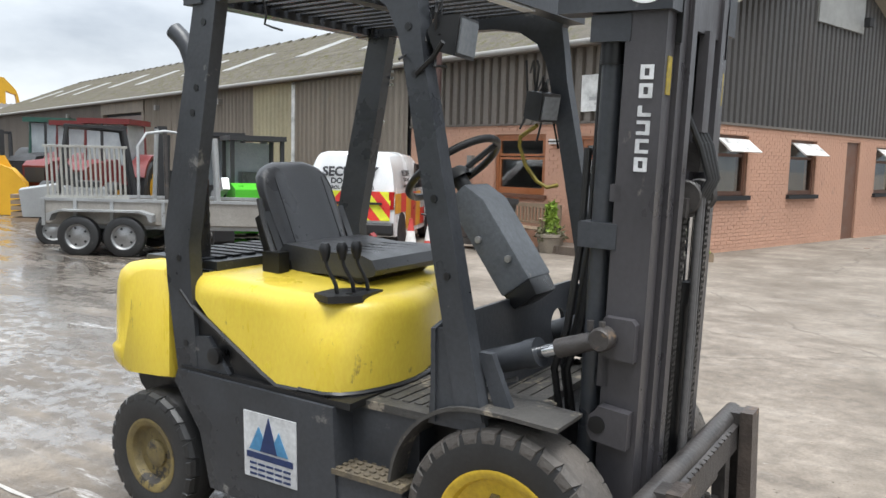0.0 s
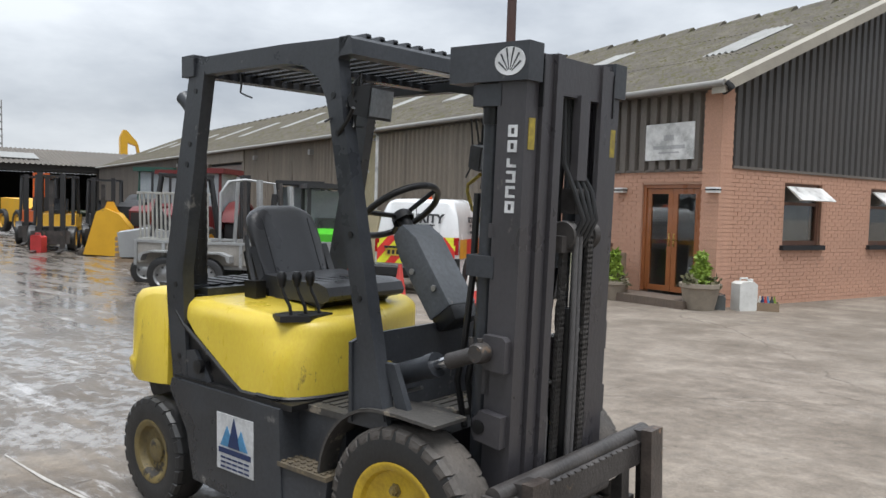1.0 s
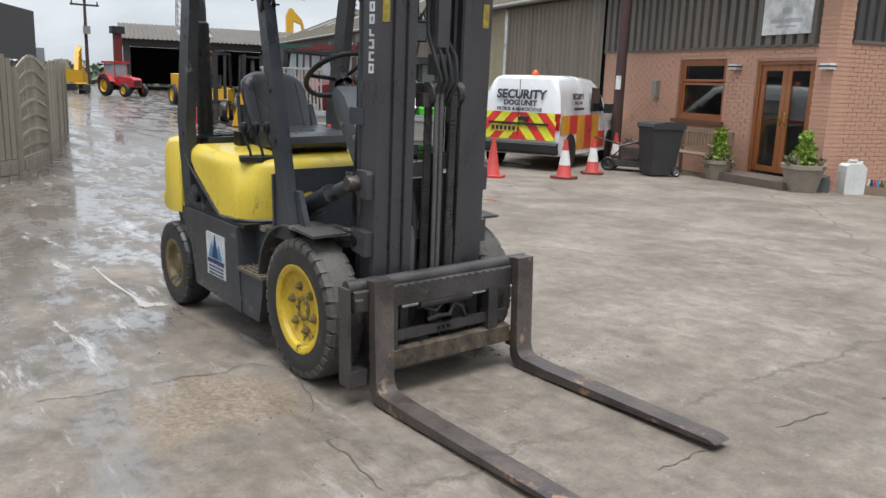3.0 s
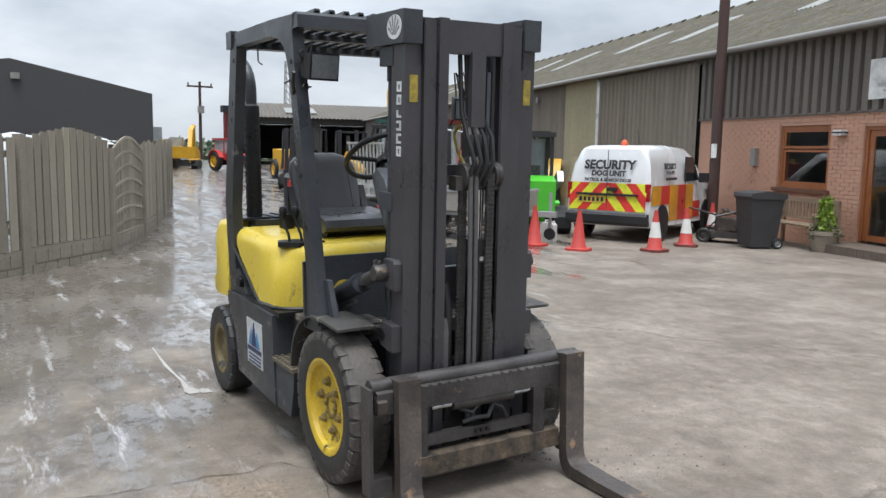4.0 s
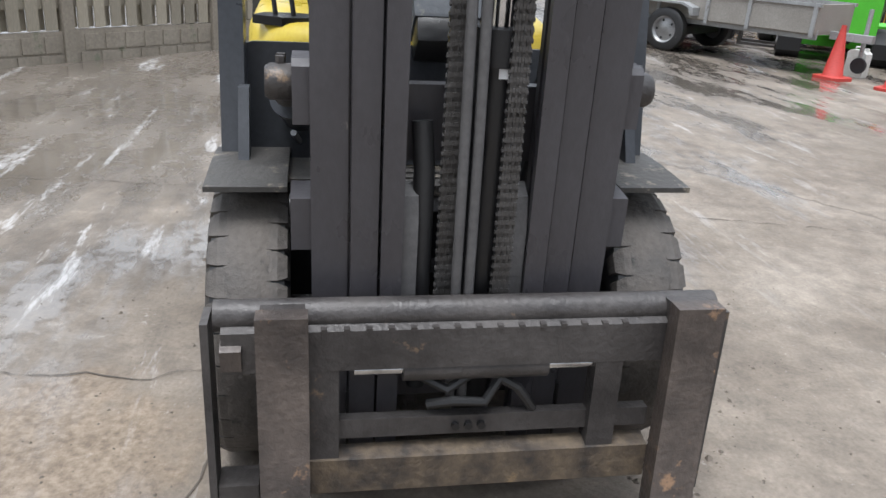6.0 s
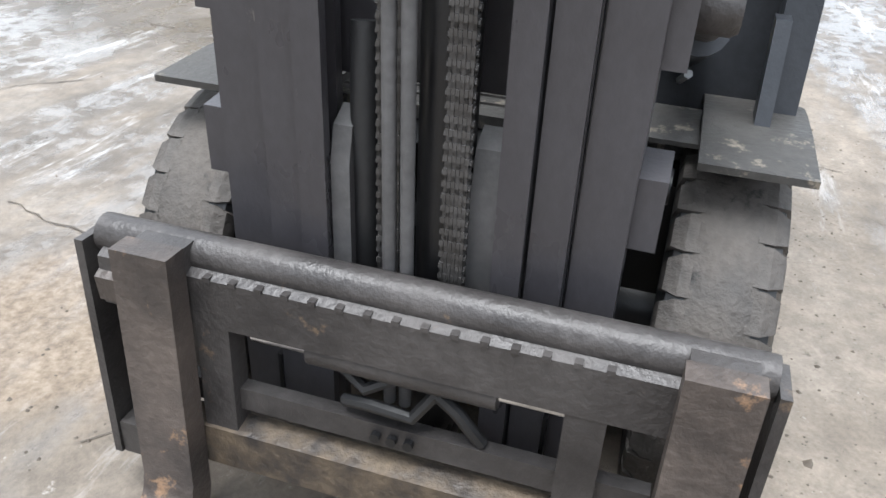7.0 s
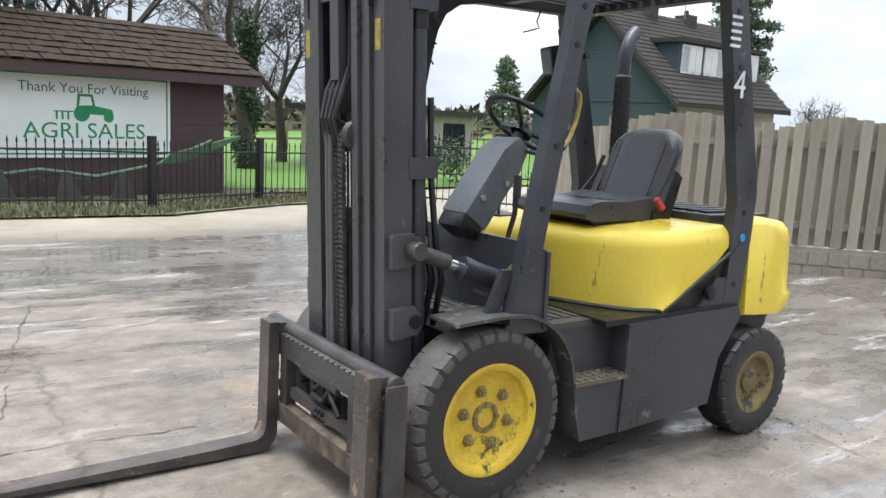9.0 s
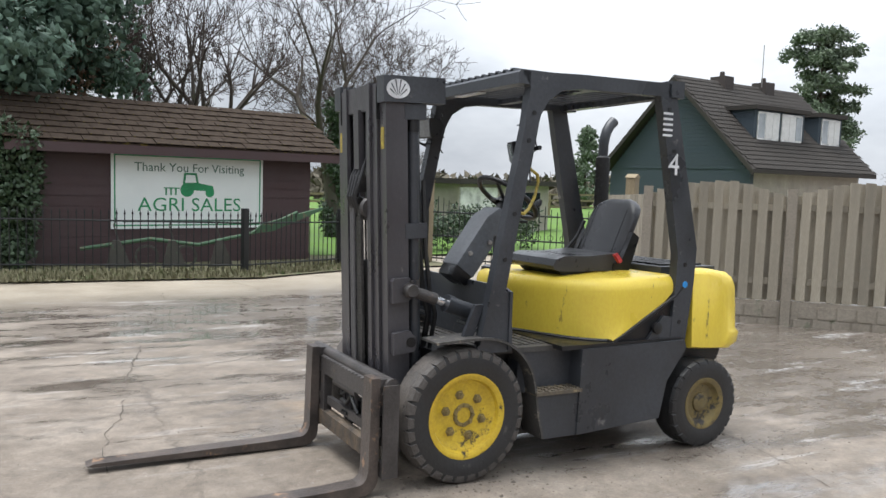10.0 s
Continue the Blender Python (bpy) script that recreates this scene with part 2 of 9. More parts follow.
def lettering(name, text, size, material, parent, m, label="", depth=0.004, align="CENTER", squeeze=1.0, bold=0.0):
    cu = bpy.data.curves.new(name, "FONT")
    cu.body, cu.size, cu.extrude, cu.align_x, cu.align_y = text, size, depth / 2, align, "CENTER"
    cu.resolution_u = 3
    cu.offset = bold
    tmp = bpy.data.objects.new(name + "_curve", cu)
    scene.collection.objects.link(tmp)
    bpy.context.view_layer.update()
    me = bpy.data.meshes.new_from_object(tmp.evaluated_get(bpy.context.evaluated_depsgraph_get()))
    bpy.data.objects.remove(tmp)
    bpy.data.curves.remove(cu)
    me.transform(Matrix.Diagonal((squeeze, 1, 1, 1)))
    me.materials.clear()
    me.materials.append(material)
    ob = new(name, me)
    ob.parent = parent
    ob.matrix_local = m
    if label:
        tagged(ob, label)
    return ob


def raw(name, verts, faces, material, parent=None, label="", smooth=False, m=None):
    me = bpy.data.meshes.new(name)
    me.from_pydata(verts, [], faces)
    me.update()
    me.materials.append(material)
    if smooth:
        me.polygons.foreach_set("use_smooth", [True] * len(me.polygons))
    ob = new(name, me)
    if parent is not None:
        ob.parent = parent
    if m is not None:
        ob.matrix_local = m
    if label:
        tagged(ob, label)
    return ob


def ground_z(x, y):
    """The yard's gentle fall."""
    gx = 0.01 * x if x > -8 else -0.08 + 0.0125 * min(-8 - x, 30)
    gy = 0.4 * math.tanh(0.055 * y) if y < 0 else 0.022 * y * math.exp(-(y / 3) ** 2) - 0.16 * (1 - math.exp(-(y / 7) ** 2))
    return min(gx, 0.12) + gy


def on_ground(x, y, angle=0.0, lift=0.0):
    return pose(x, y, ground_z(x, y) + lift, 0, 0, angle)



# ---- ground ----
PATCH = (0.08, -0.98, 0.0)


def ground_material():
    m = bpy.data.materials.new("wet_concrete")
    m.use_nodes = True
    n, l = m.node_tree.nodes, m.node_tree.links
    p = n["Principled BSDF"]
    co = n.new("ShaderNodeTexCoord")

    def tex(s, detail=6.0, rgh=0.6, scale=(1, 1, 1), rot=0.0, kind="ShaderNodeTexNoise"):
        mp = n.new("ShaderNodeMapping")
        mp.inputs["Scale"].default_value = scale
        mp.inputs["Rotation"].default_value = (0, 0, rot)
        l.new(co.outputs["Object"], mp.inputs["Vector"])
        t = n.new(kind)
        t.inputs["Scale"].default_value = s
        if kind == "ShaderNodeTexNoise":
            t.inputs["Detail"].default_value, t.inputs["Roughness"].default_value = detail, rgh
        l.new(mp.outputs["Vector"], t.inputs["Vector"])
        return t

    def ramp(src, *stops):
        r = n.new("ShaderNodeValToRGB")
        while len(r.color_ramp.elements) < len(stops):
            r.color_ramp.elements.new(0.5)
        for e, (pos, c) in zip(r.color_ramp.elements, stops):
            e.position, e.color = pos, (*c, 1) if len(c) == 3 else (c[0], c[0], c[0], 1)
        l.new(src, r.inputs["Fac"])
        return r.outputs["Color"]

    def mix(f, a, b, kind="MIX"):
        x = n.new("ShaderNodeMixRGB")
        x.blend_type = kind
        for s, v in (("Fac", f), ("Color1", a), ("Color2", b)):
            if isinstance(v, (int, float)):
                x.inputs[s].default_value = v if s == "Fac" else (v, v, v, 1)
            elif isinstance(v, tuple):
                x.inputs[s].default_value = (*v, 1)
            else:
                l.new(v, x.inputs[s])
        return x.outputs["Color"]

    broad = tex(0.22, 5).outputs["Fac"]
    mid = tex(1.3, 8, 0.66, (1, 1.25, 1), 0.5).outputs["Fac"]
    fine = tex(9.0, 8, 0.72).outputs["Fac"]
    grit = tex(70.0, 4, 0.7).outputs["Fac"]
    speck = tex(21.0, 6, 0.8).outputs["Fac"]
    stain = tex(0.8, 6, 0.6, (1, 0.45, 1), -0.6).outputs["Fac"]
    # x of this one runs along the lane
    streak = tex(1.5, 9, 0.68, (0.45, 1.5, 1), 0.61).outputs["Fac"]
    dry = ramp(mid, (0.30, (0.132, 0.110, 0.089)), (0.50, (0.200, 0.170, 0.139)), (0.70, (0.268, 0.233, 0.195)))
    dry = mix(ramp(stain, (0.46, (0,)), (0.62, (1,))), dry, mix(0.55, dry, (0.11, 0.09, 0.07)))
    dry = mix(0.38, dry, ramp(fine, (0.34, (0.18,)), (0.66, (0.82,))), "OVERLAY")
    dry = mix(ramp(speck, (0.62, (0,)), (0.68, (0.5,))), dry, (0.40, 0.375, 0.34))
    dry = mix(ramp(speck, (0.33, (0.55,)), (0.39, (0,))), dry, (0.07, 0.058, 0.048))
    dry = mix(0.4, dry, ramp(grit, (0.3, (0.3,)), (0.7, (0.7,))), "OVERLAY")
    # where rain still lies: scattered films, most along the lane beside the fence
    wet_a = ramp(mix(0.5, broad, mid), (0.57, (0,)), (0.64, (1,)))
    sep = n.new("ShaderNodeSeparateXYZ")
    l.new(co.outputs["Object"], sep.inputs["Vector"])
    lane = n.new("ShaderNodeMath")
    lane.operation = "MULTIPLY_ADD"
    l.new(sep.outputs["Y"], lane.inputs[0])
    lane.inputs[1].default_value = -0.07
    half = n.new("ShaderNodeMath")
    half.operation = "MULTIPLY_ADD"
    l.new(sep.outputs["X"], half.inputs[0])
    half.inputs[1].default_value, half.inputs[2].default_value = -0.075, 0.18
    l.new(half.outputs[0], lane.inputs[2])
    lane_c = n.new("ShaderNodeClamp")
    l.new(lane.outputs[0], lane_c.inputs["Value"])
    lane_c.inputs["Max"].default_value = 0.9
    wet_lane = ramp(mix(0.42, streak, lane_c.outputs["Result"]), (0.39, (0,)), (0.47, (1,)))
    wet = mix(1.0, wet_a, wet_lane, "SCREEN")
    film = ramp(mix(0.45, streak, fine), (0.475, (0,)), (0.54, (0.9,)))
    pool = mix(1.0, wet, film, "MULTIPLY")
    wetcol = mix(0.5, dry, (0.055, 0.05, 0.046))
    col = mix(mix(0.75, 0.0, wet), dry, wetcol)
    # pale thin streaks along the lane: sky glare on wet ground, painted as colour
    sky_glare = ramp(tex(2.6, 9, 0.75, (0.35, 2.2, 1), 0.61).outputs["Fac"], (0.575, (0,)), (0.64, (0.65,)))
    col = mix(mix(1.0, sky_glare, ramp(lane_c.outputs["Result"], (0.12, (0.12,)), (0.38, (1,))), "MULTIPLY"), col, (0.52, 0.51, 0.50))
    # brown aggregate by the forks; its warm tone partly paints light on wet ground
    dist = n.new("ShaderNodeVectorMath")
    dist.operation = "DISTANCE"
    l.new(co.outputs["Object"], dist.inputs[0])
    dist.inputs[1].default_value = PATCH
    worn = n.new("ShaderNodeMath")
    worn.operation = "MULTIPLY_ADD"
    l.new(mid, worn.inputs[0])
    worn.inputs[1].default_value = 1.2
    l.new(dist.outputs["Value"], worn.inputs[2])
    gone = ramp(worn.outputs[0], (0.86, (0.5,)), (1.0, (0,)))
    stones = ramp(tex(38.0, 3, 0.7).outputs["Fac"], (0.36, (0.14, 0.10, 0.068)), (0.50, (0.235, 0.178, 0.125)), (0.66, (0.34, 0.275, 0.205)))
    col = mix(gone, col, stones)
    # loose sandy gravel drifted over the yard towards the verge
    s_y, s_x = n.new("ShaderNodeMath"), n.new("ShaderNodeMath")
    s_y.operation = s_x.operation = "MULTIPLY_ADD"
    l.new(sep.outputs["Y"], s_y.inputs[0])
    s_y.inputs[1].default_value, s_y.inputs[2].default_value = -0.30, -1.52
    l.new(sep.outputs["X"], s_x.inputs[0])
    s_x.inputs[1].default_value = 0.05
    l.new(s_y.outputs[0], s_x.inputs[2])
    s_c = n.new("ShaderNodeClamp")
    l.new(s_x.outputs[0], s_c.inputs["Value"])
    sand_f = ramp(mix(0.55, s_c.outputs["Result"], mix(0.45, streak, fine)), (0.42, (0,)), (0.64, (0.85,)))
    sand = mix(0.55, ramp(mid, (0.3, (0.24, 0.205, 0.155)), (0.7, (0.37, 0.325, 0.255))), ramp(grit, (0.3, (0.3,)), (0.7, (0.7,))), "OVERLAY")
    col = mix(sand_f, col, sand)
    wet, pool = mix(sand_f, wet, 0.0), mix(sand_f, pool, 0.0)
    # slab joints and cracks
    vor = n.new("ShaderNodeTexVoronoi")
    vor.feature = "DISTANCE_TO_EDGE"
    vor.inputs["Scale"].default_value = 0.15
    warp = tex(1.3, 6, 0.7)
    wm = n.new("ShaderNodeMixRGB")
    wm.blend_type, wm.inputs["Fac"].default_value = "ADD", 0.5
    l.new(co.outputs["Object"], wm.inputs["Color1"])
    l.new(warp.outputs["Color"], wm.inputs["Color2"])
    l.new(wm.outputs["Color"], vor.inputs["Vector"])
    crack = ramp(vor.outputs["Distance"], (0.0, (0.55,)), (0.0008, (0.4,)), (0.002, (0,)))
    broken = ramp(mid, (0.40, (0,)), (0.52, (1,)))
    crack = mix(1.0, crack, broken, "MULTIPLY")
    col = mix(crack, col, (0.06, 0.05, 0.042))
    l.new(col, p.inputs["Base Color"])
    rough = mix(pool, mix(wet, ramp(fine, (0.3, (0.62,)), (0.7, (0.85,))), ramp(fine, (0.3, (0.30,)), (0.7, (0.46,)))), 0.07)
    l.new(rough, p.inputs["Roughness"])
    p.inputs["Specular IOR Level"].default_value = 0.3
    p.inputs["Coat IOR"].default_value, p.inputs["Coat Roughness"].default_value = 1.6, 0.10
    l.new(mix(0.9, 0.0, pool), p.inputs["Coat Weight"])
    hgt = mix(0.35, mix(0.3, fine, grit), mid)
    hgt = mix(crack, hgt, 0.0)
    hgt = mix(mix(0.93, 0.0, pool), hgt, 0.5)
    b = n.new("ShaderNodeBump")
    b.inputs["Strength"].default_value, b.inputs["Distance"].default_value = 0.6, 0.022
    l.new(hgt, b.inputs["Height"])
    l.new(b.outputs["Normal"], p.inputs["Normal"])
    return m


M_GROUND = ground_material()
coords = [0.0]
step = 0.22
while coords[-1] < 600:
    coords.append(coords[-1] + step)
    if coords[-1] > 9:
        step *= 1.16
axis_pts = sorted({-c for c in coords} | set(coords))
xs = [c - 1.0 for c in axis_pts]
verts, faces = [], []
for yv in axis_pts:
    for xv in xs:
        far = math.hypot(xv, yv)
        bumpy = 0.006 * noise.noise(Vector((xv * 0.7, yv * 0.7, 0))) * min(1, max(0, (far - 2.4) / 3))
        verts.append((xv, yv, ground_z(xv, yv) + bumpy))
nx = len(xs)
for j in range(len(axis_pts) - 1):
    for i in range(nx - 1):
        faces.append((j * nx + i, j * nx + i + 1, (j + 1) * nx + i + 1, (j + 1) * nx + i))
tagged(raw("ground", verts, faces, M_GROUND, smooth=True), "wet stained concrete yard with cracks and puddles", "ground", kind="structure")

M_GRASS = mat("grass_sheet", (0.105, 0.20, 0.022), 0.85, dark=(0.06, 0.125, 0.014), scale=0.8, amount=0.9, bump=0.6, fine=30)
M_VERGE = mat("verge_earth", (0.16, 0.14, 0.085), 0.9, dark=(0.07, 0.075, 0.03), scale=2.5, amount=0.9, bump=0.8, fine=25, spots=(0.07, 0.10, 0.03), spot_scale=7, spot_at=0.56)
M_WETSTREAK = mat("pale_spill", (0.46, 0.44, 0.41), 0.5, dark=(0.27, 0.25, 0.225), scale=9, amount=0.8, bump=0.1)


def sheet(name, outline, lift_by, material, label, category, cell=0.5):
    """A patch of ground cover that follows the yard's fall: outline is a convex list of corners."""
    bm = B()
    f = bm.faces.new([bm.verts.new((x, y, 0)) for x, y in outline])
    lo = [min(c[i] for c in outline) for i in (0, 1)]
    hi = [max(c[i] for c in outline) for i in (0, 1)]
    for ax in (0, 1):
        cuts = int((hi[ax] - lo[ax]) / cell)
        for k in range(1, min(cuts, 60)):
            co, no = [0, 0, 0], [0, 0, 0]
            co[ax], no[ax] = lo[ax] + (hi[ax] - lo[ax]) * k / min(cuts, 60), 1
            bmesh.ops.bisect_plane(bm, geom=bm.verts[:] + bm.edges[:] + bm.faces[:], plane_co=co, plane_no=no)
    for v in bm.verts:
        v.co.z = ground_z(v.co.x, v.co.y) + lift_by + 0.01 * noise.noise(v.co * 1.3)
    ob = part(name, bm, material)
    return tagged(ob, label, category, kind="structure")


sheet("verge", [(8.144, -8.63), (8.247, -15.93), (-6.153, -16.128), (-6.035, -10.326), (-3.839, -9.995), (-1.556, -8.813), (2.046, -8.914)], 0.03, M_VERGE, "weedy earth verge under the railings", "verge")
sheet("lawn", [(-3.6, -12.8), (-3.6, -15.5), (14, -16.5), (60, -90), (-140, -90), (-60, -30), (-16, -12.6)], 0.05, M_GRASS, "bright green lawn behind the railings", "lawn", 2.0)
# spilled pale streak beside the rear wheel
bm = B()
random.seed(3)
pts = [(-1.60, -0.74, 0.03), (-1.67, -0.74, 0.045), (-1.76, -0.745, 0.02), (-1.92, -0.745, 0.012), (-2.10, -0.75, 0.009), (-2.32, -0.755, 0.011), (-2.6, -0.75, 0.006), (-2.9, -0.74, 0.005)]
L, R = [], []
for x, y, w in pts:
    z = ground_z(x, y) + 0.004
    L.append(bm.verts.new((x, y - w * random.uniform(0.7, 1.3), z)))
    R.append(bm.verts.new((x, y + w * random.uniform(0.7, 1.3), z)))
for i in range(len(pts) - 1):
    bm.faces.new((L[i], L[i + 1], R[i + 1], R[i]))
for k in range(3):
    c = Vector((-1.62 + random.uniform(-0.06, 0.05), -0.74 + random.uniform(-0.08, 0.1), 0))
    bm.faces.new([bm.verts.new((c.x + random.uniform(0.02, 0.05) * math.cos(a), c.y + random.uniform(0.015, 0.04) * math.sin(a), ground_z(c.x, c.y) + 0.0045)) for a in (0.9 * j for j in range(7))])
tagged(part("spill", bm, M_WETSTREAK, smooth=False), "pale dried spill streak on the concrete", "spill", kind="stuff")

# joints and cracks in the slab: narrow dark seams with a wandering, broken edge
M_SEAM = mat("crack_earth", (0.115, 0.096, 0.077), 0.95, dark=(0.05, 0.043, 0.035), scale=9, amount=0.9, bump=0.4)


def seam(pts, width, seed):
    rnd = random.Random(seed)
    bm = B()
    prev = None
    path = []
    for a, b in zip(pts, pts[1:]):
        a, b = Vector(a), Vector(b)
        n = max(2, int((b - a).length / 0.045))
        path += [a + (b - a) * i / n for i in range(n)]
    path.append(Vector(pts[-1]))
    drift = 0.0
    for i, p in enumerate(path):
        d = (path[min(i + 1, len(path) - 1)] - path[max(i - 1, 0)]).normalized()
        nrm = Vector((-d.y, d.x))
        drift = 0.90 * drift + rnd.gauss(0, 0.011)
        w = width * max(0.08, 0.55 + 0.7 * noise.noise(Vector((i * 0.13, seed, 0))) + rnd.gauss(0, 0.28))
        q = p + nrm * drift
        row = [bm.verts.new((v.x, v.y, ground_z(v.x, v.y) + 0.0035)) for v in (q - nrm * w * 0.5, q + nrm * w * 0.5)]
        if prev and noise.noise(Vector((i * 0.07, seed, 4))) > -0.12:
            bm.faces.new((prev[0], row[0], row[1], prev[1]))
        prev = row
    return tagged(part("slab_crack", bm, M_SEAM, smooth=False), "dirt-filled crack in the concrete slab", "crack", "cracks in the yard", "structure")


seam([(-0.42, -1.6), (-0.30, -1.17), (-0.30, -0.64), (-0.13, -0.55), (0.05, -0.61), (0.33, -0.70), (0.57, -0.80), (0.96, -0.84), (1.53, -0.85)], 0.0096, 11)
seam([(0.15, -7.4), (0.50, -5.9), (0.83, -4.19), (1.05, -3.2), (1.32, -1.9), (1.49, -1.06), (1.57, -0.6), (1.60, -0.07), (1.61, 0.29), (1.64, 0.60), (1.69, 1.10), (1.80, 1.7), (2.1, 3.0)], 0.0102, 12)
seam([(0.90, -3.9), (0.32, -3.58), (-0.02, -3.62), (-0.38, -3.82), (-0.47, -3.3), (-0.75, -2.97), (-0.92, -2.64), (-1.5, -2.2)], 0.0084, 13)
seam([(-1.0, 5.0), (1.5, 4.4), (4.0, 4.9), (7.5, 4.3)], 0.0108, 14)
seam([(-6.5, 5.2), (-3.8, 5.8), (-1.2, 7.4), (1.6, 7.6)], 0.0120, 15)
seam([(-2.5, -2.6), (-2.38, -1.89), (-2.21, -0.92), (-2.05, 0.1), (-1.71, 1.41), (-1.52, 2.51), (-1.3, 3.6)], 0.0072, 16)

# ---- main building ----
M_BRICK = mat("pink_brick", (0.56, 0.325, 0.225), 0.8, dark=(0.46, 0.265, 0.185), scale=0.7, amount=0.9, bump=0.3, fine=50, vary=0.05, spots=(0.34, 0.21, 0.155), spot_scale=1.3, spot_at=0.62)
M_MORTAR = mat("mortar", (0.52, 0.315, 0.225), 0.9, dark=(0.43, 0.26, 0.185), scale=2, amount=0.8, bump=0.3)
M_CLAD = mat("brown_cladding", (0.185, 0.160, 0.135), 0.55, dark=(0.075, 0.066, 0.058), scale=0.8, amount=0.9, bump=0.08, stretch=(1, 1, 0.25), spots=(0.10, 0.085, 0.07), spot_scale=3, spot_at=0.62)
M_CLADG = mat("dark_gable_cladding", (0.072, 0.066, 0.062), 0.5, dark=(0.048, 0.045, 0.043), scale=0.6, amount=0.8, bump=0.05, stretch=(1, 1, 0.25))
M_CLADO = mat("weathered_sheet", (0.29, 0.25, 0.205), 0.7, dark=(0.13, 0.108, 0.085), scale=1.6, amount=0.9, bump=0.15, stretch=(2, 2, 0.12), spots=(0.085, 0.07, 0.055), spot_scale=3, spot_at=0.60)
M_CREAM = mat("cream_sheet", (0.46, 0.41, 0.27), 0.65, dark=(0.33, 0.29, 0.19), scale=1.2, amount=0.9, bump=0.1, stretch=(1, 1, 0.2), spots=(0.22, 0.19, 0.12), spot_scale=5, spot_at=0.64)
M_ROOF = mat("mossy_fibre_cement", (0.145, 0.13, 0.105), 0.9, dark=(0.055, 0.047, 0.037), scale=1.6, amount=0.6, bump=0.6, fine=14, spots=(0.075, 0.070, 0.028), spot_scale=5, spot_at=0.52)
M_SKYL = mat("roof_light_sheet", (0.36, 0.365, 0.355), 0.55, dark=(0.17, 0.17, 0.16), scale=2.5, amount=0.8, bump=0.05)
M_PVC = mat("grey_plastic", (0.30, 0.29, 0.27), 0.45, dark=(0.2, 0.19, 0.18), scale=2, amount=0.6, bump=0.05)
M_VERGEB = mat("pale_barge_board", (0.40, 0.37, 0.31), 0.7, dark=(0.22, 0.20, 0.165), scale=1.5, amount=0.9, bump=0.1)
M_WOODF = mat("varnished_door_wood", (0.34, 0.125, 0.045), 0.35, dark=(0.22, 0.078, 0.028), scale=3, amount=0.8, bump=0.08, stretch=(1, 1, 0.15), coat=0.3)
M_WOODD = mat("dark_window_wood", (0.16, 0.075, 0.045), 0.5, dark=(0.09, 0.045, 0.03), scale=4, amount=0.8, bump=0.1)
M_WPAINT = mat("white_upvc", (0.78, 0.78, 0.76), 0.35, scale=3, amount=0.3, bump=0.02)
M_BRASS = mat("brass_handle", (0.75, 0.56, 0.22), 0.25, 1.0, bump=0.0)
M_DARKIN = mat("dark_interior", (0.018, 0.018, 0.02), 0.8, scale=1, amount=0.6, bump=0.0)
M_STEPB = mat("brick_step", (0.17, 0.13, 0.10), 0.85, dark=(0.10, 0.08, 0.065), scale=6, amount=0.9, bump=0.5)
G_PANE = glass("window_glass")
PHI = 15.63
COR = Vector((-3.6, 11.257, 0))
BM_ = Matrix.Translation((COR.x, COR.y, 0)) @ Matrix(((-math.cos(radians(PHI)), math.sin(radians(PHI)), 0, 0), (math.sin(radians(PHI)), math.cos(radians(PHI)), 0, 0), (0, 0, 1, 0), (0, 0, 0, 1)))
# building axes: a runs along the front away from the corner, b runs back, z up. The frame is left-handed, so shapes are placed point by point.


def bl(a, b, z):
    return BM_ @ Vector((a, b, z))


def bbox(bm, a, b, z):
    vs = [bm.verts.new(bl(i, j, k)) for i in a for j in b for k in z]
    for f in ((0, 1, 3, 2), (4, 6, 7, 5), (0, 4, 5, 1), (2, 3, 7, 6), (0, 2, 6, 4), (1, 5, 7, 3)):
        bm.faces.new([vs[i] for i in f])
    return bm


bld = thing("workshop_building", Matrix.Identity(4), "long workshop with pink brick base and brown corrugated cladding", "building", kind="structure")
Z0, ZB, ZE, AL, BD, ZR = -0.45, 2.27, 3.74, 56.0, 13.1, 6.5
FRONT_OPEN = [(0.36, 1.76, -0.5, 2.02), (2.58, 4.02, 0.84, 2.07)]
SIDE_OPEN = [(1.95, 3.2, 0.93, 2.12), (5.0, 6.25, 0.93, 2.12), (7.85, 8.6, -0.5, 2.17), (9.6, 10.9, 0.93, 2.10)]


def wall_core(name, length, top, openings, place, thick):
    """A wall with real openings: cells of a grid drawn in where no opening lies."""
    ss = sorted({0.0, length, *[o[0] for o in openings], *[o[1] for o in openings]})
    zs = sorted({Z0, top, *[min(max(o[2], Z0), top) for o in openings], *[min(o[3], top) for o in openings]})
    bm = B()
    for s0, s1 in zip(ss, ss[1:]):
        for z0, z1 in zip(zs, zs[1:]):
            if any(o[0] <= s0 and s1 <= o[1] and o[2] <= z0 + 1e-6 and z1 <= o[3] + 1e-6 for o in openings):
                continue
            place(bm, (s0, s1), thick, (z0, z1))
    return part(name, bm, M_MORTAR, bld, smooth=False)


wf = wall_core("brick_wall", 6.9, ZB, FRONT_OPEN, lambda bm, s, t, z: bbox(bm, s, t, z), (0.012, 0.26))
ws = wall_core("brick_wall", BD, ZB + 0.06, [(o[0], o[1], o[2], o[3]) for o in SIDE_OPEN], lambda bm, s, t, z: bbox(bm, t, s, z), (0.012, 0.26))


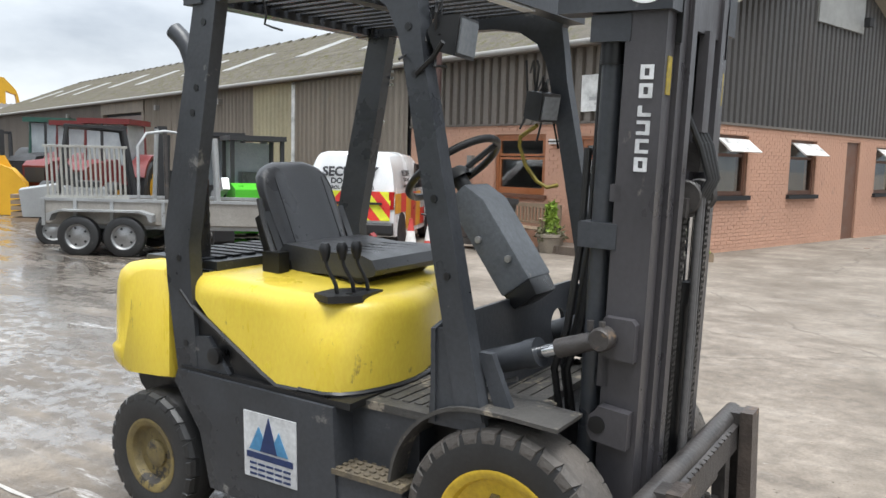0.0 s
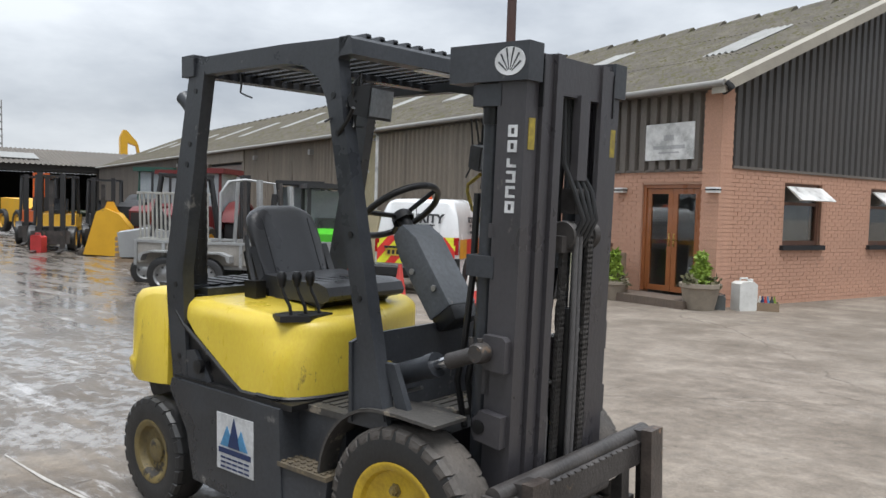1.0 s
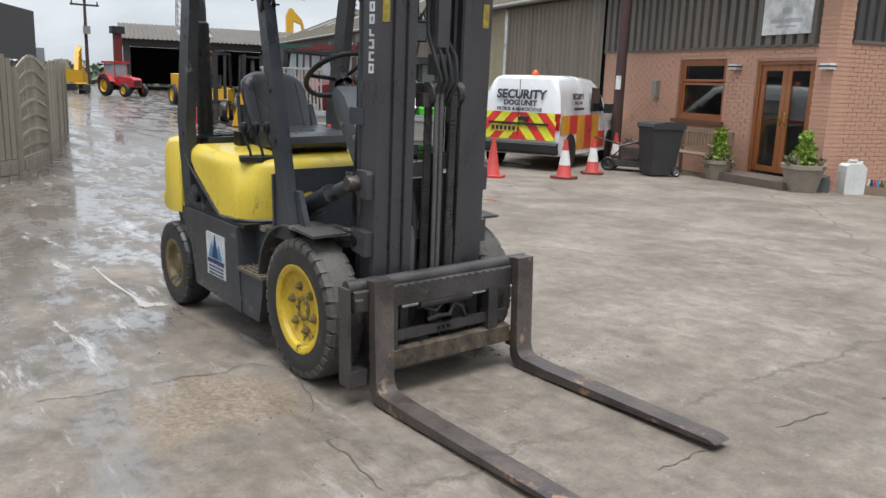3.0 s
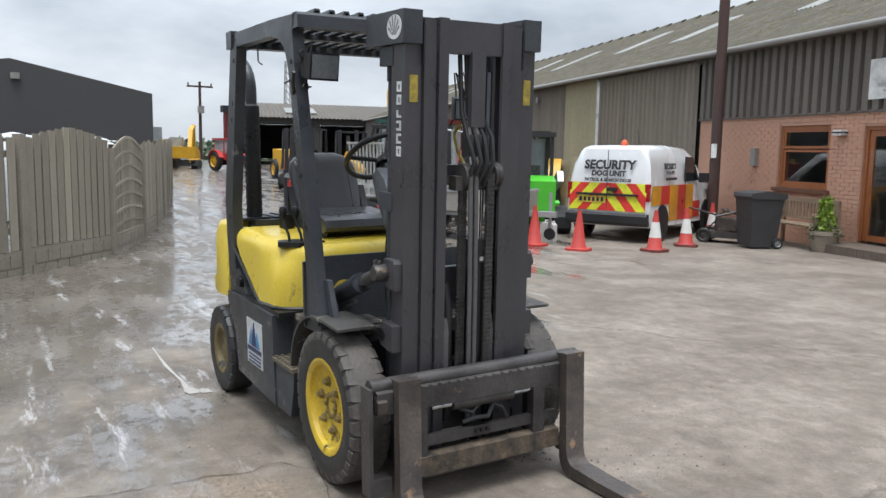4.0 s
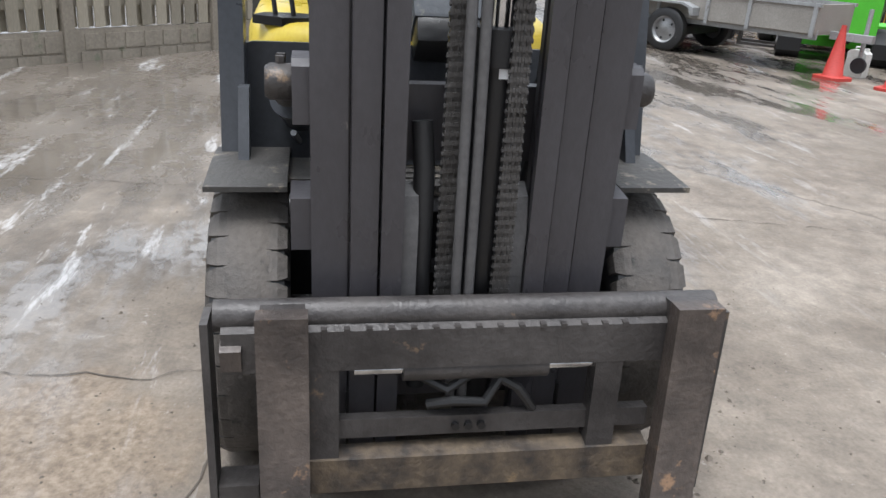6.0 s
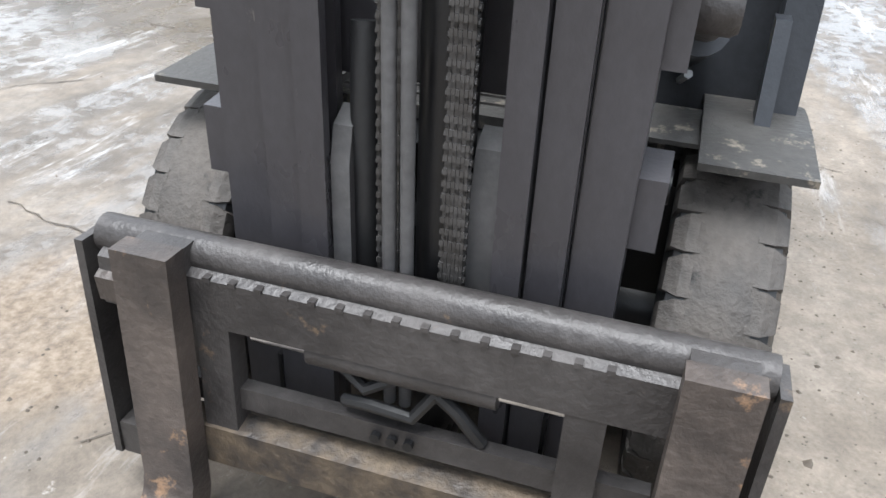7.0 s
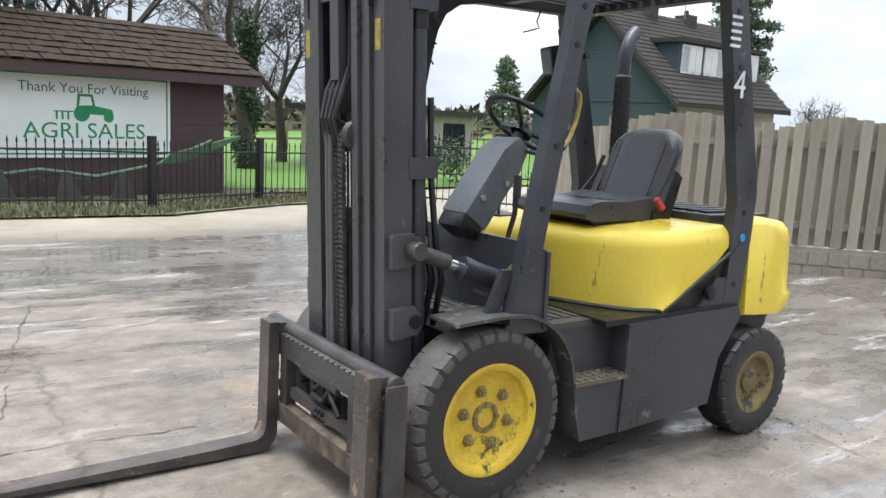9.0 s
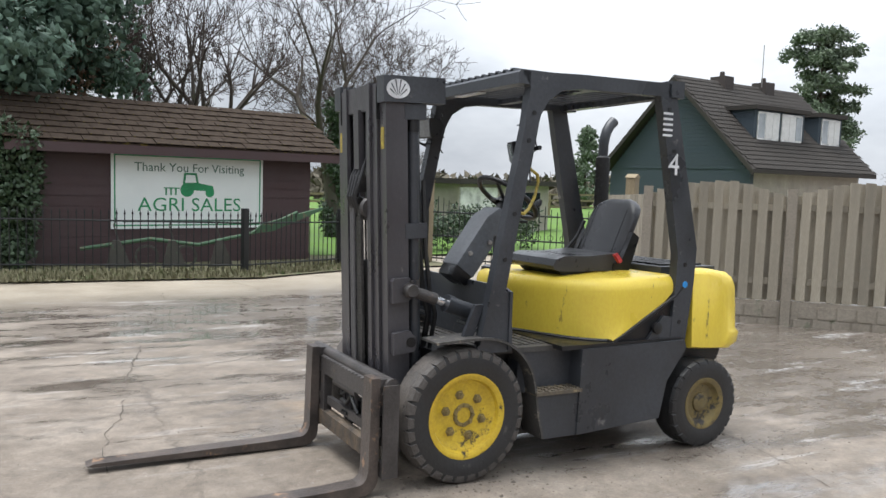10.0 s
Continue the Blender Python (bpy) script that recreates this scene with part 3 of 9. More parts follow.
def bricks(parent, length, top, openings, front, limit):
    """Stretcher-bond bricks, proud of the mortar: the nearest as pieces, the rest joined."""
    verts, faces, count = [], [], 0
    bw, bh, j = 0.215, 0.065, 0.010
    unit = {}
    row, z = 0, -0.26
    while z + bh <= top + 0.02:
        s = -0.1125 * (row % 2)
        while s < length:
            a, b = max(s, 0.0), min(s + bw, length)
            hit = [o for o in openings if a < o[1] and b > o[0] and z + bh > o[2] and z < o[3]]
            if hit:
                o = hit[0]
                a, b = (a, o[0]) if a < o[0] else ((o[1], b) if b > o[1] else (a, a))
            if b - a > 0.03:
                zt = min(z + bh, top)
                proud = 0.001 * math.sin(s * 37 + row * 11)
                lo, hi = -0.0025 + proud, 0.03
                corners = [(a, lo, z), (b, lo, z), (b, lo, zt), (a, lo, zt), (a, hi, z), (b, hi, z), (b, hi, zt), (a, hi, zt)]
                world = [bl(q[0], q[1], q[2]) if front else bl(q[1], q[0], q[2]) for q in corners]
                quads = [(0, 1, 2, 3), (0, 4, 5, 1), (3, 2, 6, 7), (0, 3, 7, 4), (1, 5, 6, 2)]
                if count < limit and not hit and b - a > 0.2:
                    key = "f" if front else "s"
                    if key not in unit:
                        c = sum(world, Vector()) / 8
                        me = bpy.data.meshes.new("brick")
                        me.from_pydata([w - c for w in world], [], quads)
                        me.materials.append(M_BRICK)
                        unit[key] = me
                    ob = new("brick", unit[key])
                    ob.parent = parent
                    ob.location = sum(world, Vector()) / 8
                    count += 1
                else:
                    k = len(verts)
                    verts.extend(world)
                    faces.extend([tuple(k + i for i in q) for q in quads])
            s += bw + j
        row += 1
        z += bh + j
    tagged(raw("brickwork", verts, faces, M_BRICK, parent), kind="stuff")


# pier of brick at the corner, up to the eaves
bm = B()
bbox(bm, (-0.03, 0.34), (-0.03, 0.30), (Z0, ZE - 0.1))
part("corner_pier", bm, M_BRICK, bld, "brick pier at the corner")
verts, faces = [], []
for r in range(53):
    z = -0.26 + r * 0.075
    for a0, a1, fr in ((-0.034, 0.18, 1), (0.19, 0.345, 1), (-0.034, 0.10, 0), (0.11, 0.305, 0)):
        sh = 0.0 if r % 2 else 0.04
        c = [(a0, -0.036, z), (a1 - sh, -0.036, z), (a1 - sh, -0.036, z + 0.065), (a0, -0.036, z + 0.065)]
        k = len(verts)
        verts.extend(bl(*q) if fr else bl(q[1], q[0], q[2]) for q in c)
        faces.append((k, k + 1, k + 2, k + 3))
raw("pier_brickwork", verts, faces, M_BRICK, bld)


def corrugated(name, s0, s1, z_low, z_top, place, material, pitch, depth, label="", box_rib=True, parent=None):
    """A ribbed metal sheet along s; z_top may be a function of s."""
    prof = ((0.0, 0), (0.28, 0), (0.38, 1), (0.90, 1)) if box_rib else tuple((k / 6, 0.5 - 0.5 * math.cos(2 * math.pi * k / 6)) for k in range(6))
    verts, faces = [], []
    n = max(1, round((s1 - s0) / pitch))
    cols = [(s0 + (s1 - s0) * (i + f) / n, d * depth) for i in range(n) for f, d in prof] + [(s1, 0)]
    for s, d in cols:
        top = z_top(s) if callable(z_top) else z_top
        low = z_low(s) if callable(z_low) else z_low
        verts += [place(s, d, low), place(s, d, top)]
    for i in range(len(cols) - 1):
        faces.append((2 * i, 2 * i + 2, 2 * i + 3, 2 * i + 1))
    ob = raw(name, verts, faces, material, parent or bld, label)
    mod = ob.modifiers.new("thickness", "SOLIDIFY")
    mod.thickness = 0.004
    return ob


fr = lambda off: (lambda s, d, z: bl(s, off - d, z))
sd = lambda off: (lambda s, d, z: bl(off - d, s, z))
gable = lambda s: ZE + 0.04 + (ZR - ZE) * (1 - abs(s - BD / 2) / (BD / 2))
corrugated("front_cladding", 0.34, 6.9, ZB + 0.01, ZE, fr(0.02), M_CLAD, 0.25, 0.07, "brown ribbed cladding")
corrugated("gable_cladding", 0.30, BD, ZB + 0.07, gable, sd(0.02), M_CLADG, 0.22, 0.045, "dark ribbed gable cladding")
corrugated("sliding_door", 6.98, 12.2, -0.15, ZE - 0.12, fr(-0.06), M_CLADO, 0.24, 0.11, "weathered corrugated sliding doors", False)
corrugated("cream_sheets", 12.45, 14.9, 0.9, ZE - 0.05, fr(0.0), M_CREAM, 0.24, 0.09, "cream painted corrugated sheets", False)
corrugated("middle_cladding", 14.95, 24.0, 0.9, ZE - 0.05, fr(0.0), M_CLADO, 0.26, 0.11, "weathered corrugated sheets", False)
corrugated("far_cladding", 29.2, AL, 0.9, ZE - 0.05, fr(0.0), M_CLAD, 0.30, 0.12, "dark corrugated sheets", False)
bm = B()
bbox(bm, (6.9, AL), (0.05, 0.25), (Z0, ZE - 0.02))
part("front_wall", bm, M_DARKIN, bld, "dark rendered lower wall")
bm = B()
bbox(bm, (24.0, 24.25), (-0.12, 0.06), (-0.4, ZE - 0.1)), bbox(bm, (28.9, 29.15), (-0.12, 0.06), (-0.4, ZE - 0.1)), bbox(bm, (24.0, 29.15), (-0.14, 0.06), (ZE - 0.55, ZE - 0.08))
part("shutter_frame", bm, M_CLADO, bld, "", 0.01)
verts, faces = [], []
for k in range(46):
    z = -0.3 + k * 0.075
    for a in (24.25, 28.9):
        verts += [bl(a, 0.0, z), bl(a, -0.018, z + 0.0375)]
for k in range(45):
    i = 4 * k
    faces += [(i, i + 2, i + 3, i + 1), (i + 1, i + 3, i + 6, i + 4)]
raw("roller_shutter", verts, faces, mat("shutter_paint", (0.22, 0.17, 0.155), 0.6, scale=2, bump=0.05), bld, "faded roller shutter")
bm = B()
bbox(bm, (12.24, 12.42), (-0.10, -0.02), (0.2, ZE - 0.1))
part("white_downpipe", bm, M_WPAINT, bld, "white painted post", 0.02)
bm = B()
bbox(bm, (6.85, 12.4), (-0.10, 0.0), (ZE - 0.16, ZE - 0.06))
part("door_track", bm, M_CLAD, bld, "", 0.01)
# ledges, back wall and far end
bm = B()
bbox(bm, (0.34, 6.95), (-0.03, 0.03), (ZB - 0.02, ZB + 0.03)), bbox(bm, (-0.03, 0.03), (0.34, BD), (ZB + 0.04, ZB + 0.09))
part("drip_flashing", bm, M_CLAD, bld, smooth=False)
bm = B()
bbox(bm, (0.3, AL), (BD - 0.2, BD), (Z0, ZE)), bbox(bm, (AL - 0.2, AL), (0.2, BD), (Z0, ZE))
part("back_wall", bm, M_CLAD, bld, smooth=False)

# roof: two corrugated slopes with roof lights and humped ridge caps
def slope_z(b):
    return ZE + 0.02 + (ZR - ZE) * (1 - abs(b - BD / 2) / (BD / 2))


def roof_slope(b0, b1, s0, s1, material, name, lift_by=0.0, label=""):
    verts, faces = [], []
    n = int((s1 - s0) / 0.146)
    k = 0
    cols = []
    for i in range(n * 4 + 1):
        s = s0 + (s1 - s0) * i / (n * 4)
        d = 0.026 * math.sin(2 * math.pi * i / 4)
        cols.append((s, d))
    for s, d in cols:
        for b in (b0, b1):
            verts.append(bl(s, b, slope_z(b) + d + 0.09 + lift_by))
    for i in range(len(cols) - 1):
        faces.append((2 * i, 2 * i + 2, 2 * i + 3, 2 * i + 1))
    ob = raw(name, verts, faces, material, bld, label)
    mod = ob.modifiers.new("thickness", "SOLIDIFY")
    mod.thickness = 0.012
    return ob


for k in range(3):
    f0, f1 = k / 3, (k + 1) / 3 + 0.012
    roof_slope(-0.28 + (BD / 2 + 0.28) * f0, -0.28 + (BD / 2 + 0.28) * min(f1, 1), -0.25, AL + 0.2, M_ROOF, "roof_sheet", 0.012 * k, "mossy corrugated roof")
roof_slope(BD / 2, BD + 0.28, -0.25, AL + 0.2, M_ROOF, "roof_sheet")
random.seed(11)
for k in range(11):
    s = 1.5 + k * 4.9 + random.uniform(-0.3, 0.3)
    b = 2.2 + (k % 2) * 0.4
    roof_slope(b, b + 2.0, s, s + 0.78, M_SKYL, "roof_light", 0.045)
bm = B()
for k in range(int(AL / 1.05)):
    s = -0.2 + k * 1.05
    pts = [(BD / 2 - 0.32, slope_z(BD / 2 - 0.32) + 0.11), (BD / 2 - 0.12, ZR + 0.19), (BD / 2, ZR + 0.26), (BD / 2 + 0.12, ZR + 0.19), (BD / 2 + 0.32, slope_z(BD / 2 + 0.32) + 0.11)]
    a = [bm.verts.new(bl(s, b, z)) for b, z in pts]
    c = [bm.verts.new(bl(s + 0.9, b, z - 0.05)) for b, z in pts]
    for i in range(4):
        bm.faces.new((a[i], a[i + 1], c[i + 1], c[i]))
    bm.faces.new(a)
    bm.faces.new(c[::-1])
part("ridge_cap", bm, M_ROOF, bld, "humped ridge caps", smooth=False)
bm = B()
for b0, b1 in ((-0.34, BD / 2), (BD + 0.34, BD / 2)):
    lo, hi = slope_z(b0) + 0.13, ZR + 0.22
    vs = [bm.verts.new(bl(a, b, z)) for a in (-0.30, -0.02) for b, z in ((b0, lo - 0.2), (b0, lo), (b1, hi), (b1, hi - 0.2))]
    for f in ((0, 1, 2, 3), (4, 7, 6, 5), (1, 5, 6, 2), (0, 3, 7, 4), (0, 4, 5, 1)):
        bm.faces.new([vs[i] for i in f])
part("barge_board", bm, M_VERGEB, bld, "pale weathered verge boards", smooth=False)
gut = part("gutter", tube(B(), [bl(-0.28, -0.34, ZE - 0.02), bl(AL * 0.5, -0.34, ZE - 0.03), bl(AL, -0.34, ZE - 0.02)], 0.062, 10), M_PVC, bld, "grey plastic gutter")
part("gutter_outlet", tube(B(), [bl(-0.32, -0.34, ZE - 0.02), bl(-0.40, -0.30, ZE - 0.10), bl(-0.10, -0.10, ZE - 0.14)], 0.05, 8), M_DARKIN, bld)
bm = B()
bbox(bm, (0.0, AL), (-0.28, 0.02), (ZE - 0.06, ZE + 0.0))
part("soffit", bm, M_CLAD, bld, smooth=False)


def framed_pane(parent, name, s0, s1, z0, z1, w, depth, front, material, off, pane=G_PANE):
    P = (lambda bm, s, t, z: bbox(bm, s, t, z)) if front else (lambda bm, s, t, z: bbox(bm, t, s, z))
    bm = B()
    P(bm, (s0, s0 + w), (off, off + depth), (z0, z1)), P(bm, (s1 - w, s1), (off, off + depth), (z0, z1))
    P(bm, (s0 + w, s1 - w), (off, off + depth), (z0, z0 + w)), P(bm, (s0 + w, s1 - w), (off, off + depth), (z1 - w, z1))
    f = part(name, bm, material, parent, "", smooth=False)
    bm = B()
    P(bm, (s0 + w, s1 - w), (off + depth * 0.4, off + depth * 0.4 + 0.006), (z0 + w, z1 - w))
    g = part("pane", bm, pane, f, "", smooth=False)
    g.visible_shadow = False
    return f


def room_behind(s, z, front, depth=2.2):
    P = (lambda bm, a, t, c: bbox(bm, a, t, c)) if front else (lambda bm, a, t, c: bbox(bm, t, a, c))
    bm = B()
    P(bm, s, (depth, depth + 0.05), z)
    P(bm, (s[0] - 0.05, s[0]), (0.27, depth), z), P(bm, (s[1], s[1] + 0.05), (0.27, depth), z)
    P(bm, s, (0.27, depth), (z[0] - 0.05, z[0])), P(bm, s, (0.27, depth), (z[1], z[1] + 0.05))
    return part("room_lining", bm, mat("room_paint", (0.24, 0.24, 0.23), 0.8, bump=0.0), bld, smooth=False)


# front window: two lights and a transom
win = new("window")
win.parent = bld
tagged(win, "wooden window with an upper vent light")
part("window_frame", bbox(bbox(bbox(bbox(B(), (2.58, 2.66), (0.05, 0.15), (0.84, 2.07)), (3.94, 4.02), (0.05, 0.15), (0.84, 2.07)), (2.66, 3.94), (0.05, 0.15), (0.84, 0.92)), (2.66, 3.94), (0.05, 0.15), (1.99, 2.07)), M_WOODF, win, smooth=False)
framed_pane(win, "window_light", 2.66, 3.94, 0.92, 1.60, 0.05, 0.05, True, M_WOODF, 0.07)
framed_pane(win, "vent_light", 2.66, 3.94, 1.62, 1.99, 0.05, 0.05, True, M_WOODF, 0.06)
part("window_sill", bbox(B(), (2.50, 4.10), (-0.07, 0.06), (0.77, 0.84)), M_WOODD, win, smooth=False)
room_behind((2.4, 4.2), (0.3, 2.4), True)
# glazed double doors
dr = new("double_door")
dr.parent = bld
tagged(dr, "varnished glazed double doors with brass handles")
part("door_frame", bbox(bbox(bbox(B(), (0.36, 0.43), (0.04, 0.16), (-0.02, 2.02)), (1.69, 1.76), (0.04, 0.16), (-0.02, 2.02)), (0.43, 1.69), (0.04, 0.16), (1.95, 2.02)), M_WOODF, dr, smooth=False)
for s0, s1 in ((0.435, 1.055), (1.065, 1.685)):
    leaf = framed_pane(dr, "door_leaf", s0, s1, 0.0, 1.945, 0.105, 0.05, True, M_WOODF, 0.07)
    hx = s1 - 0.05 if s0 < 1 else s0 + 0.05
    part("handle", tube(tube(B(), [bl(hx, 0.065, 0.98), bl(hx, 0.03, 0.98)], 0.01, 6), [bl(hx, 0.03, 0.98), bl(hx + (-0.11 if s0 < 1 else 0.11), 0.03, 0.97)], 0.011, 6), M_BRASS, leaf, "brass lever handle")
    part("handle_plate", bbox(B(), (hx - 0.02, hx + 0.02), (0.058, 0.068), (0.85, 1.10)), M_BRASS, leaf, smooth=False)
room_behind((0.2, 1.9), (-0.2, 2.4), True, 3.0)
st = part("door_step", bbox(B(), (0.05, 2.0), (-0.75, 0.04), (-0.42, -0.05)), M_STEPB, bld, "low brick door step", 0.015)
for k in range(26):
    part("brick", bbox(B(), (0.06 + k * 0.075, 0.06 + k * 0.075 + 0.065), (-0.757, -0.54), (-0.30, -0.045)), M_STEPB, st, smooth=False)
# side windows with open white vents, and a door
for o in (SIDE_OPEN[0], SIDE_OPEN[1], SIDE_OPEN[3]):
    wi = new("window")
    wi.parent = bld
    tagged(wi, "dark wooden window with its white top vent propped open")
    framed_pane(wi, "window_frame", o[0], o[1], o[2], o[3], 0.09, 0.10, False, M_WOODD, 0.06)
    part("window_bar", bbox(B(), (0.07, 0.15), (o[0] + 0.09, o[1] - 0.09), (1.70, 1.76)), M_WOODD, wi, smooth=False)
    bm = B()
    s0, s1 = o[0] + 0.08, o[1] - 0.02
    vs = [bm.verts.new(bl(a, s, z)) for s in (s0, s1) for a, z in ((0.03, 2.06), (-0.015, 2.05), (-0.32, 1.80), (-0.28, 1.785))]
    for f in ((0, 1, 2, 3), (4, 7, 6, 5), (0, 4, 5, 1), (1, 5, 6, 2), (2, 6, 7, 3), (3, 7, 4, 0)):
        bm.faces.new([vs[i] for i in f])
    part("vent", bm, M_WPAINT, wi, "white top-hung vent standing open", smooth=False)
    part("window_sill", bbox(B(), (-0.08, 0.06), (o[0] - 0.08, o[1] + 0.08), (o[2] - 0.09, o[2])), M_DARKIN, wi, smooth=False)
    room_behind((o[0] - 0.3, o[1] + 0.3), (0.3, 2.5), False)
o = SIDE_OPEN[2]
part("side_door", bbox(B(), (0.05, 0.12), (o[0], o[1]), (-0.45, o[3])), M_WOODD, bld, "brown side door", smooth=False)
# sign board with pale emblem, wall lamps, meter box, hatch
sg = part("sign_board", bbox(B(), (0.52, 1.66), (-0.078, -0.054), (2.47, 3.15)), M_WPAINT, bld, "white sign board with faint grey print", smooth=False)
M_FAINT = mat("faint_print", (0.50, 0.50, 0.50), 0.5, bump=0.0)
for a0, a1, z0, z1 in ((0.98, 1.22, 2.83, 2.93), (0.72, 1.46, 2.67, 2.74), (0.85, 1.33, 2.59, 2.62)):
    part("print_bar", bbox(B(), (a0, a1), (-0.082, -0.077), (z0, z1)), M_FAINT, sg, smooth=False)
for a in (2.27, 0.06):
    wl_ = part("wall_lamp", bbox(B(), (a - 0.11, a + 0.11), (-0.14, 0.0), (1.86, 1.96)), M_WPAINT, bld, "white twin wall lamp", 0.015)
    part("lamp_cap", bbox(B(), (a - 0.12, a + 0.12), (-0.15, -0.004), (1.90, 1.925)), M_DARKIN, wl_, smooth=False)
part("meter_box", bbox(B(), (4.65, 4.80), (-0.10, 0.0), (1.25, 1.62)), M_PVC, bld, "small grey wall box", 0.01)
part("gable_hatch", bbox(B(), (-0.07, -0.02), (5.75, 8.1), (4.72, 6.0)), M_SKYL, bld, "translucent gable panel", smooth=False)
fl = part("floodlight", bbox(B(), (-0.30, -0.16), (7.85, 8.05), (4.85, 5.05)), M_DARKIN, bld, "small black floodlight", 0.02)
for a in (17.0, 22.5, 34.0):
    part("floodlight", bbox(B(), (a, a + 0.18), (-0.22, -0.06), (3.2, 3.38)), M_PVC, bld, "small wall floodlight", 0.02)

# ---- the forklift ----
# the truck stands on the yard's slope
TILT = Matrix.Rotation(radians(1.23), 4, Vector((1.09, -0.57, 0)))
lift = thing("forklift_truck", TILT, "yellow and dark grey diesel forklift truck with worn paint", "forklift")


def wheel(parent, x, y, z, r, w, rim_r, s, rim_mat, bolts, tread_mat, lugs):
    """A wheel whose outer face looks along s * y."""
    hub = new("wheel")
    hub.parent = parent
    hub.matrix_local = pose(x, y, z, 0, 0, 0 if s > 0 else 180)
    h = w / 2
    bm = lathe(B(), [(rim_r, -h * 0.8), (rim_r + 0.02, -h * 0.95), (r * 0.86, -h), (r * 0.955, -h * 0.86), (r * 0.985, -h * 0.6), (r * 0.99, 0), (r * 0.985, h * 0.6), (r * 0.955, h * 0.86),
                      (r * 0.86, h), (rim_r + 0.03, h * 0.95), (rim_r + 0.004, h * 0.86), (rim_r, h * 0.75)], (0, 0, 0), 64)
    part("tyre", bm, M_RUB, hub, "worn black rubber tyre")
    half = math.pi * r / lugs * 0.93
    lug = {}
    for t in (-1, 1):
        bm = B()
        vs = []
        for yy, rr, hw in ((t * h * 0.45, r * 0.993, half), (t * h * 0.70, r * 0.990, half), (t * h * 0.93, r * 0.962, half * 0.74), (t * h * 0.985, r * 0.90, half * 0.62)):
            for sx in (-1, 1):
                vs.append((bm.verts.new((sx * hw, yy, rr)), bm.verts.new((sx * hw, yy, rr - 0.02))))
        for i in range(3):
            a0, b0, a1, b1 = vs[2 * i], vs[2 * i + 1], vs[2 * i + 2], vs[2 * i + 3]
            bm.faces.new((a0[0], b0[0], b1[0], a1[0]))
            bm.faces.new((a0[0], a1[0], a1[1], a0[1]))
            bm.faces.new((b0[0], b0[1], b1[1], b1[0]))
        bm.faces.new((vs[0][0], vs[0][1], vs[1][1], vs[1][0]))
        bm.faces.new((vs[6][0], vs[7][0], vs[7][1], vs[6][1]))
        lug[t] = mesh_of("tread_block", bm, tread_mat, False)
    for k in range(lugs):
        for t in (-1, 1):
            lb = new("tread_block", lug[t])
            lb.parent, lb.matrix_local = hub, pose(0, 0, 0, 0, (k + (0 if t < 0 else 0.5)) * 360 / lugs, 0)
    band = [(r * 0.986, -h * 0.56), (r * 0.995, -h * 0.50), (r * 0.997, 0), (r * 0.995, h * 0.50), (r * 0.986, h * 0.56)]
    part("tread_band", lathe(B(), band, (0, 0, 0), 64), tread_mat, hub, "worn smooth crown caked with dry mud")
    q = rim_r
    bm = lathe(B(), [(q, -h * 0.6), (q, h * 0.72), (q + 0.016, h * 0.86), (q + 0.018, h * 0.93), (q + 0.008, h * 0.95), (q - 0.012, h * 0.84), (q - 0.02, h * 0.62), (q * 0.83, h * 0.56), (q * 0.78, h * 0.48),
                     (q * 0.40, h * 0.48), (0, h * 0.48)], (0, 0, 0), 48)
    rim = part("rim", bm, rim_mat, hub, "painted steel rim with chipped edge")
    if bolts:
        for k in range(bolts):
            t = 2 * math.pi * (k + 0.25) / bolts
            c = (q * 0.54 * math.cos(t), 0, q * 0.54 * math.sin(t))
            bm = B()
            lathe(bm, [(0.025, h * 0.46), (0.025, h * 0.53), (0.0185, h * 0.55), (0.0185, h * 0.69), (0.010, h * 0.71), (0.010, h * 0.80), (0, h * 0.80)], c, 6)
            part("wheel_nut", bm, M_NUT, rim)
        bm = lathe(B(), [(q * 0.30, h * 0.46), (q * 0.30, h * 0.54), (q * 0.26, h * 0.57), (q * 0.20, h * 0.55), (q * 0.2, h * 0.48)], (0, 0, 0), 24)
        for k in range(8):
            t = 2 * math.pi * k / 8
            lathe(bm, [(0.010, h * 0.54), (0.010, h * 0.64), (0, h * 0.64)], (q * 0.25 * math.cos(t), 0, q * 0.25 * math.sin(t)), 6)
        part("hub", bm, M_NUT, rim, "hub flange with a ring of small bolts")
    else:
        bm = lathe(B(), [(q * 0.45, h * 0.4), (q * 0.42, h * 0.6), (q * 0.34, h * 0.68), (q * 0.2, h * 0.7), (0, h * 0.7)], (0, 0, 0), 24)
        part("hub", bm, M_ORIM, rim, "dirty brown hub cap")
    return hub


FW, RW = 0.18, 0.17
wheel(lift, 0, -0.455, 0.341, 0.341, FW, 0.198, -1, M_YRIM, 6, M_MUD, 30)
wheel(lift, 0, 0.45, 0.341, 0.341, FW, 0.198, 1, M_YRIM, 6, M_MUD, 30)
wheel(lift, -1.60, -0.49, 0.262, 0.262, RW, 0.135, -1, M_ORIM, 0, M_RUB, 22)
wheel(lift, -1.60, 0.485, 0.262, 0.262, RW, 0.135, 1, M_ORIM, 0, M_RUB, 22)
YC = 0.0
# axles
bm = B()
tube(bm, [(0, -0.42, 0.341), (0, 0.38, 0.341)], 0.085, 16)
box(bm, (-0.16, 0.14), (-0.24, 0.2), (0.22, 0.5))
part("front_axle", bm, M_BLACK, lift, "greasy black axle housing", 0.02)
bm = B()
box(bm, (-1.68, -1.53), (-0.46, 0.42), (0.2, 0.34))
part("rear_axle", bm, M_BLACK, lift, "", 0.02)

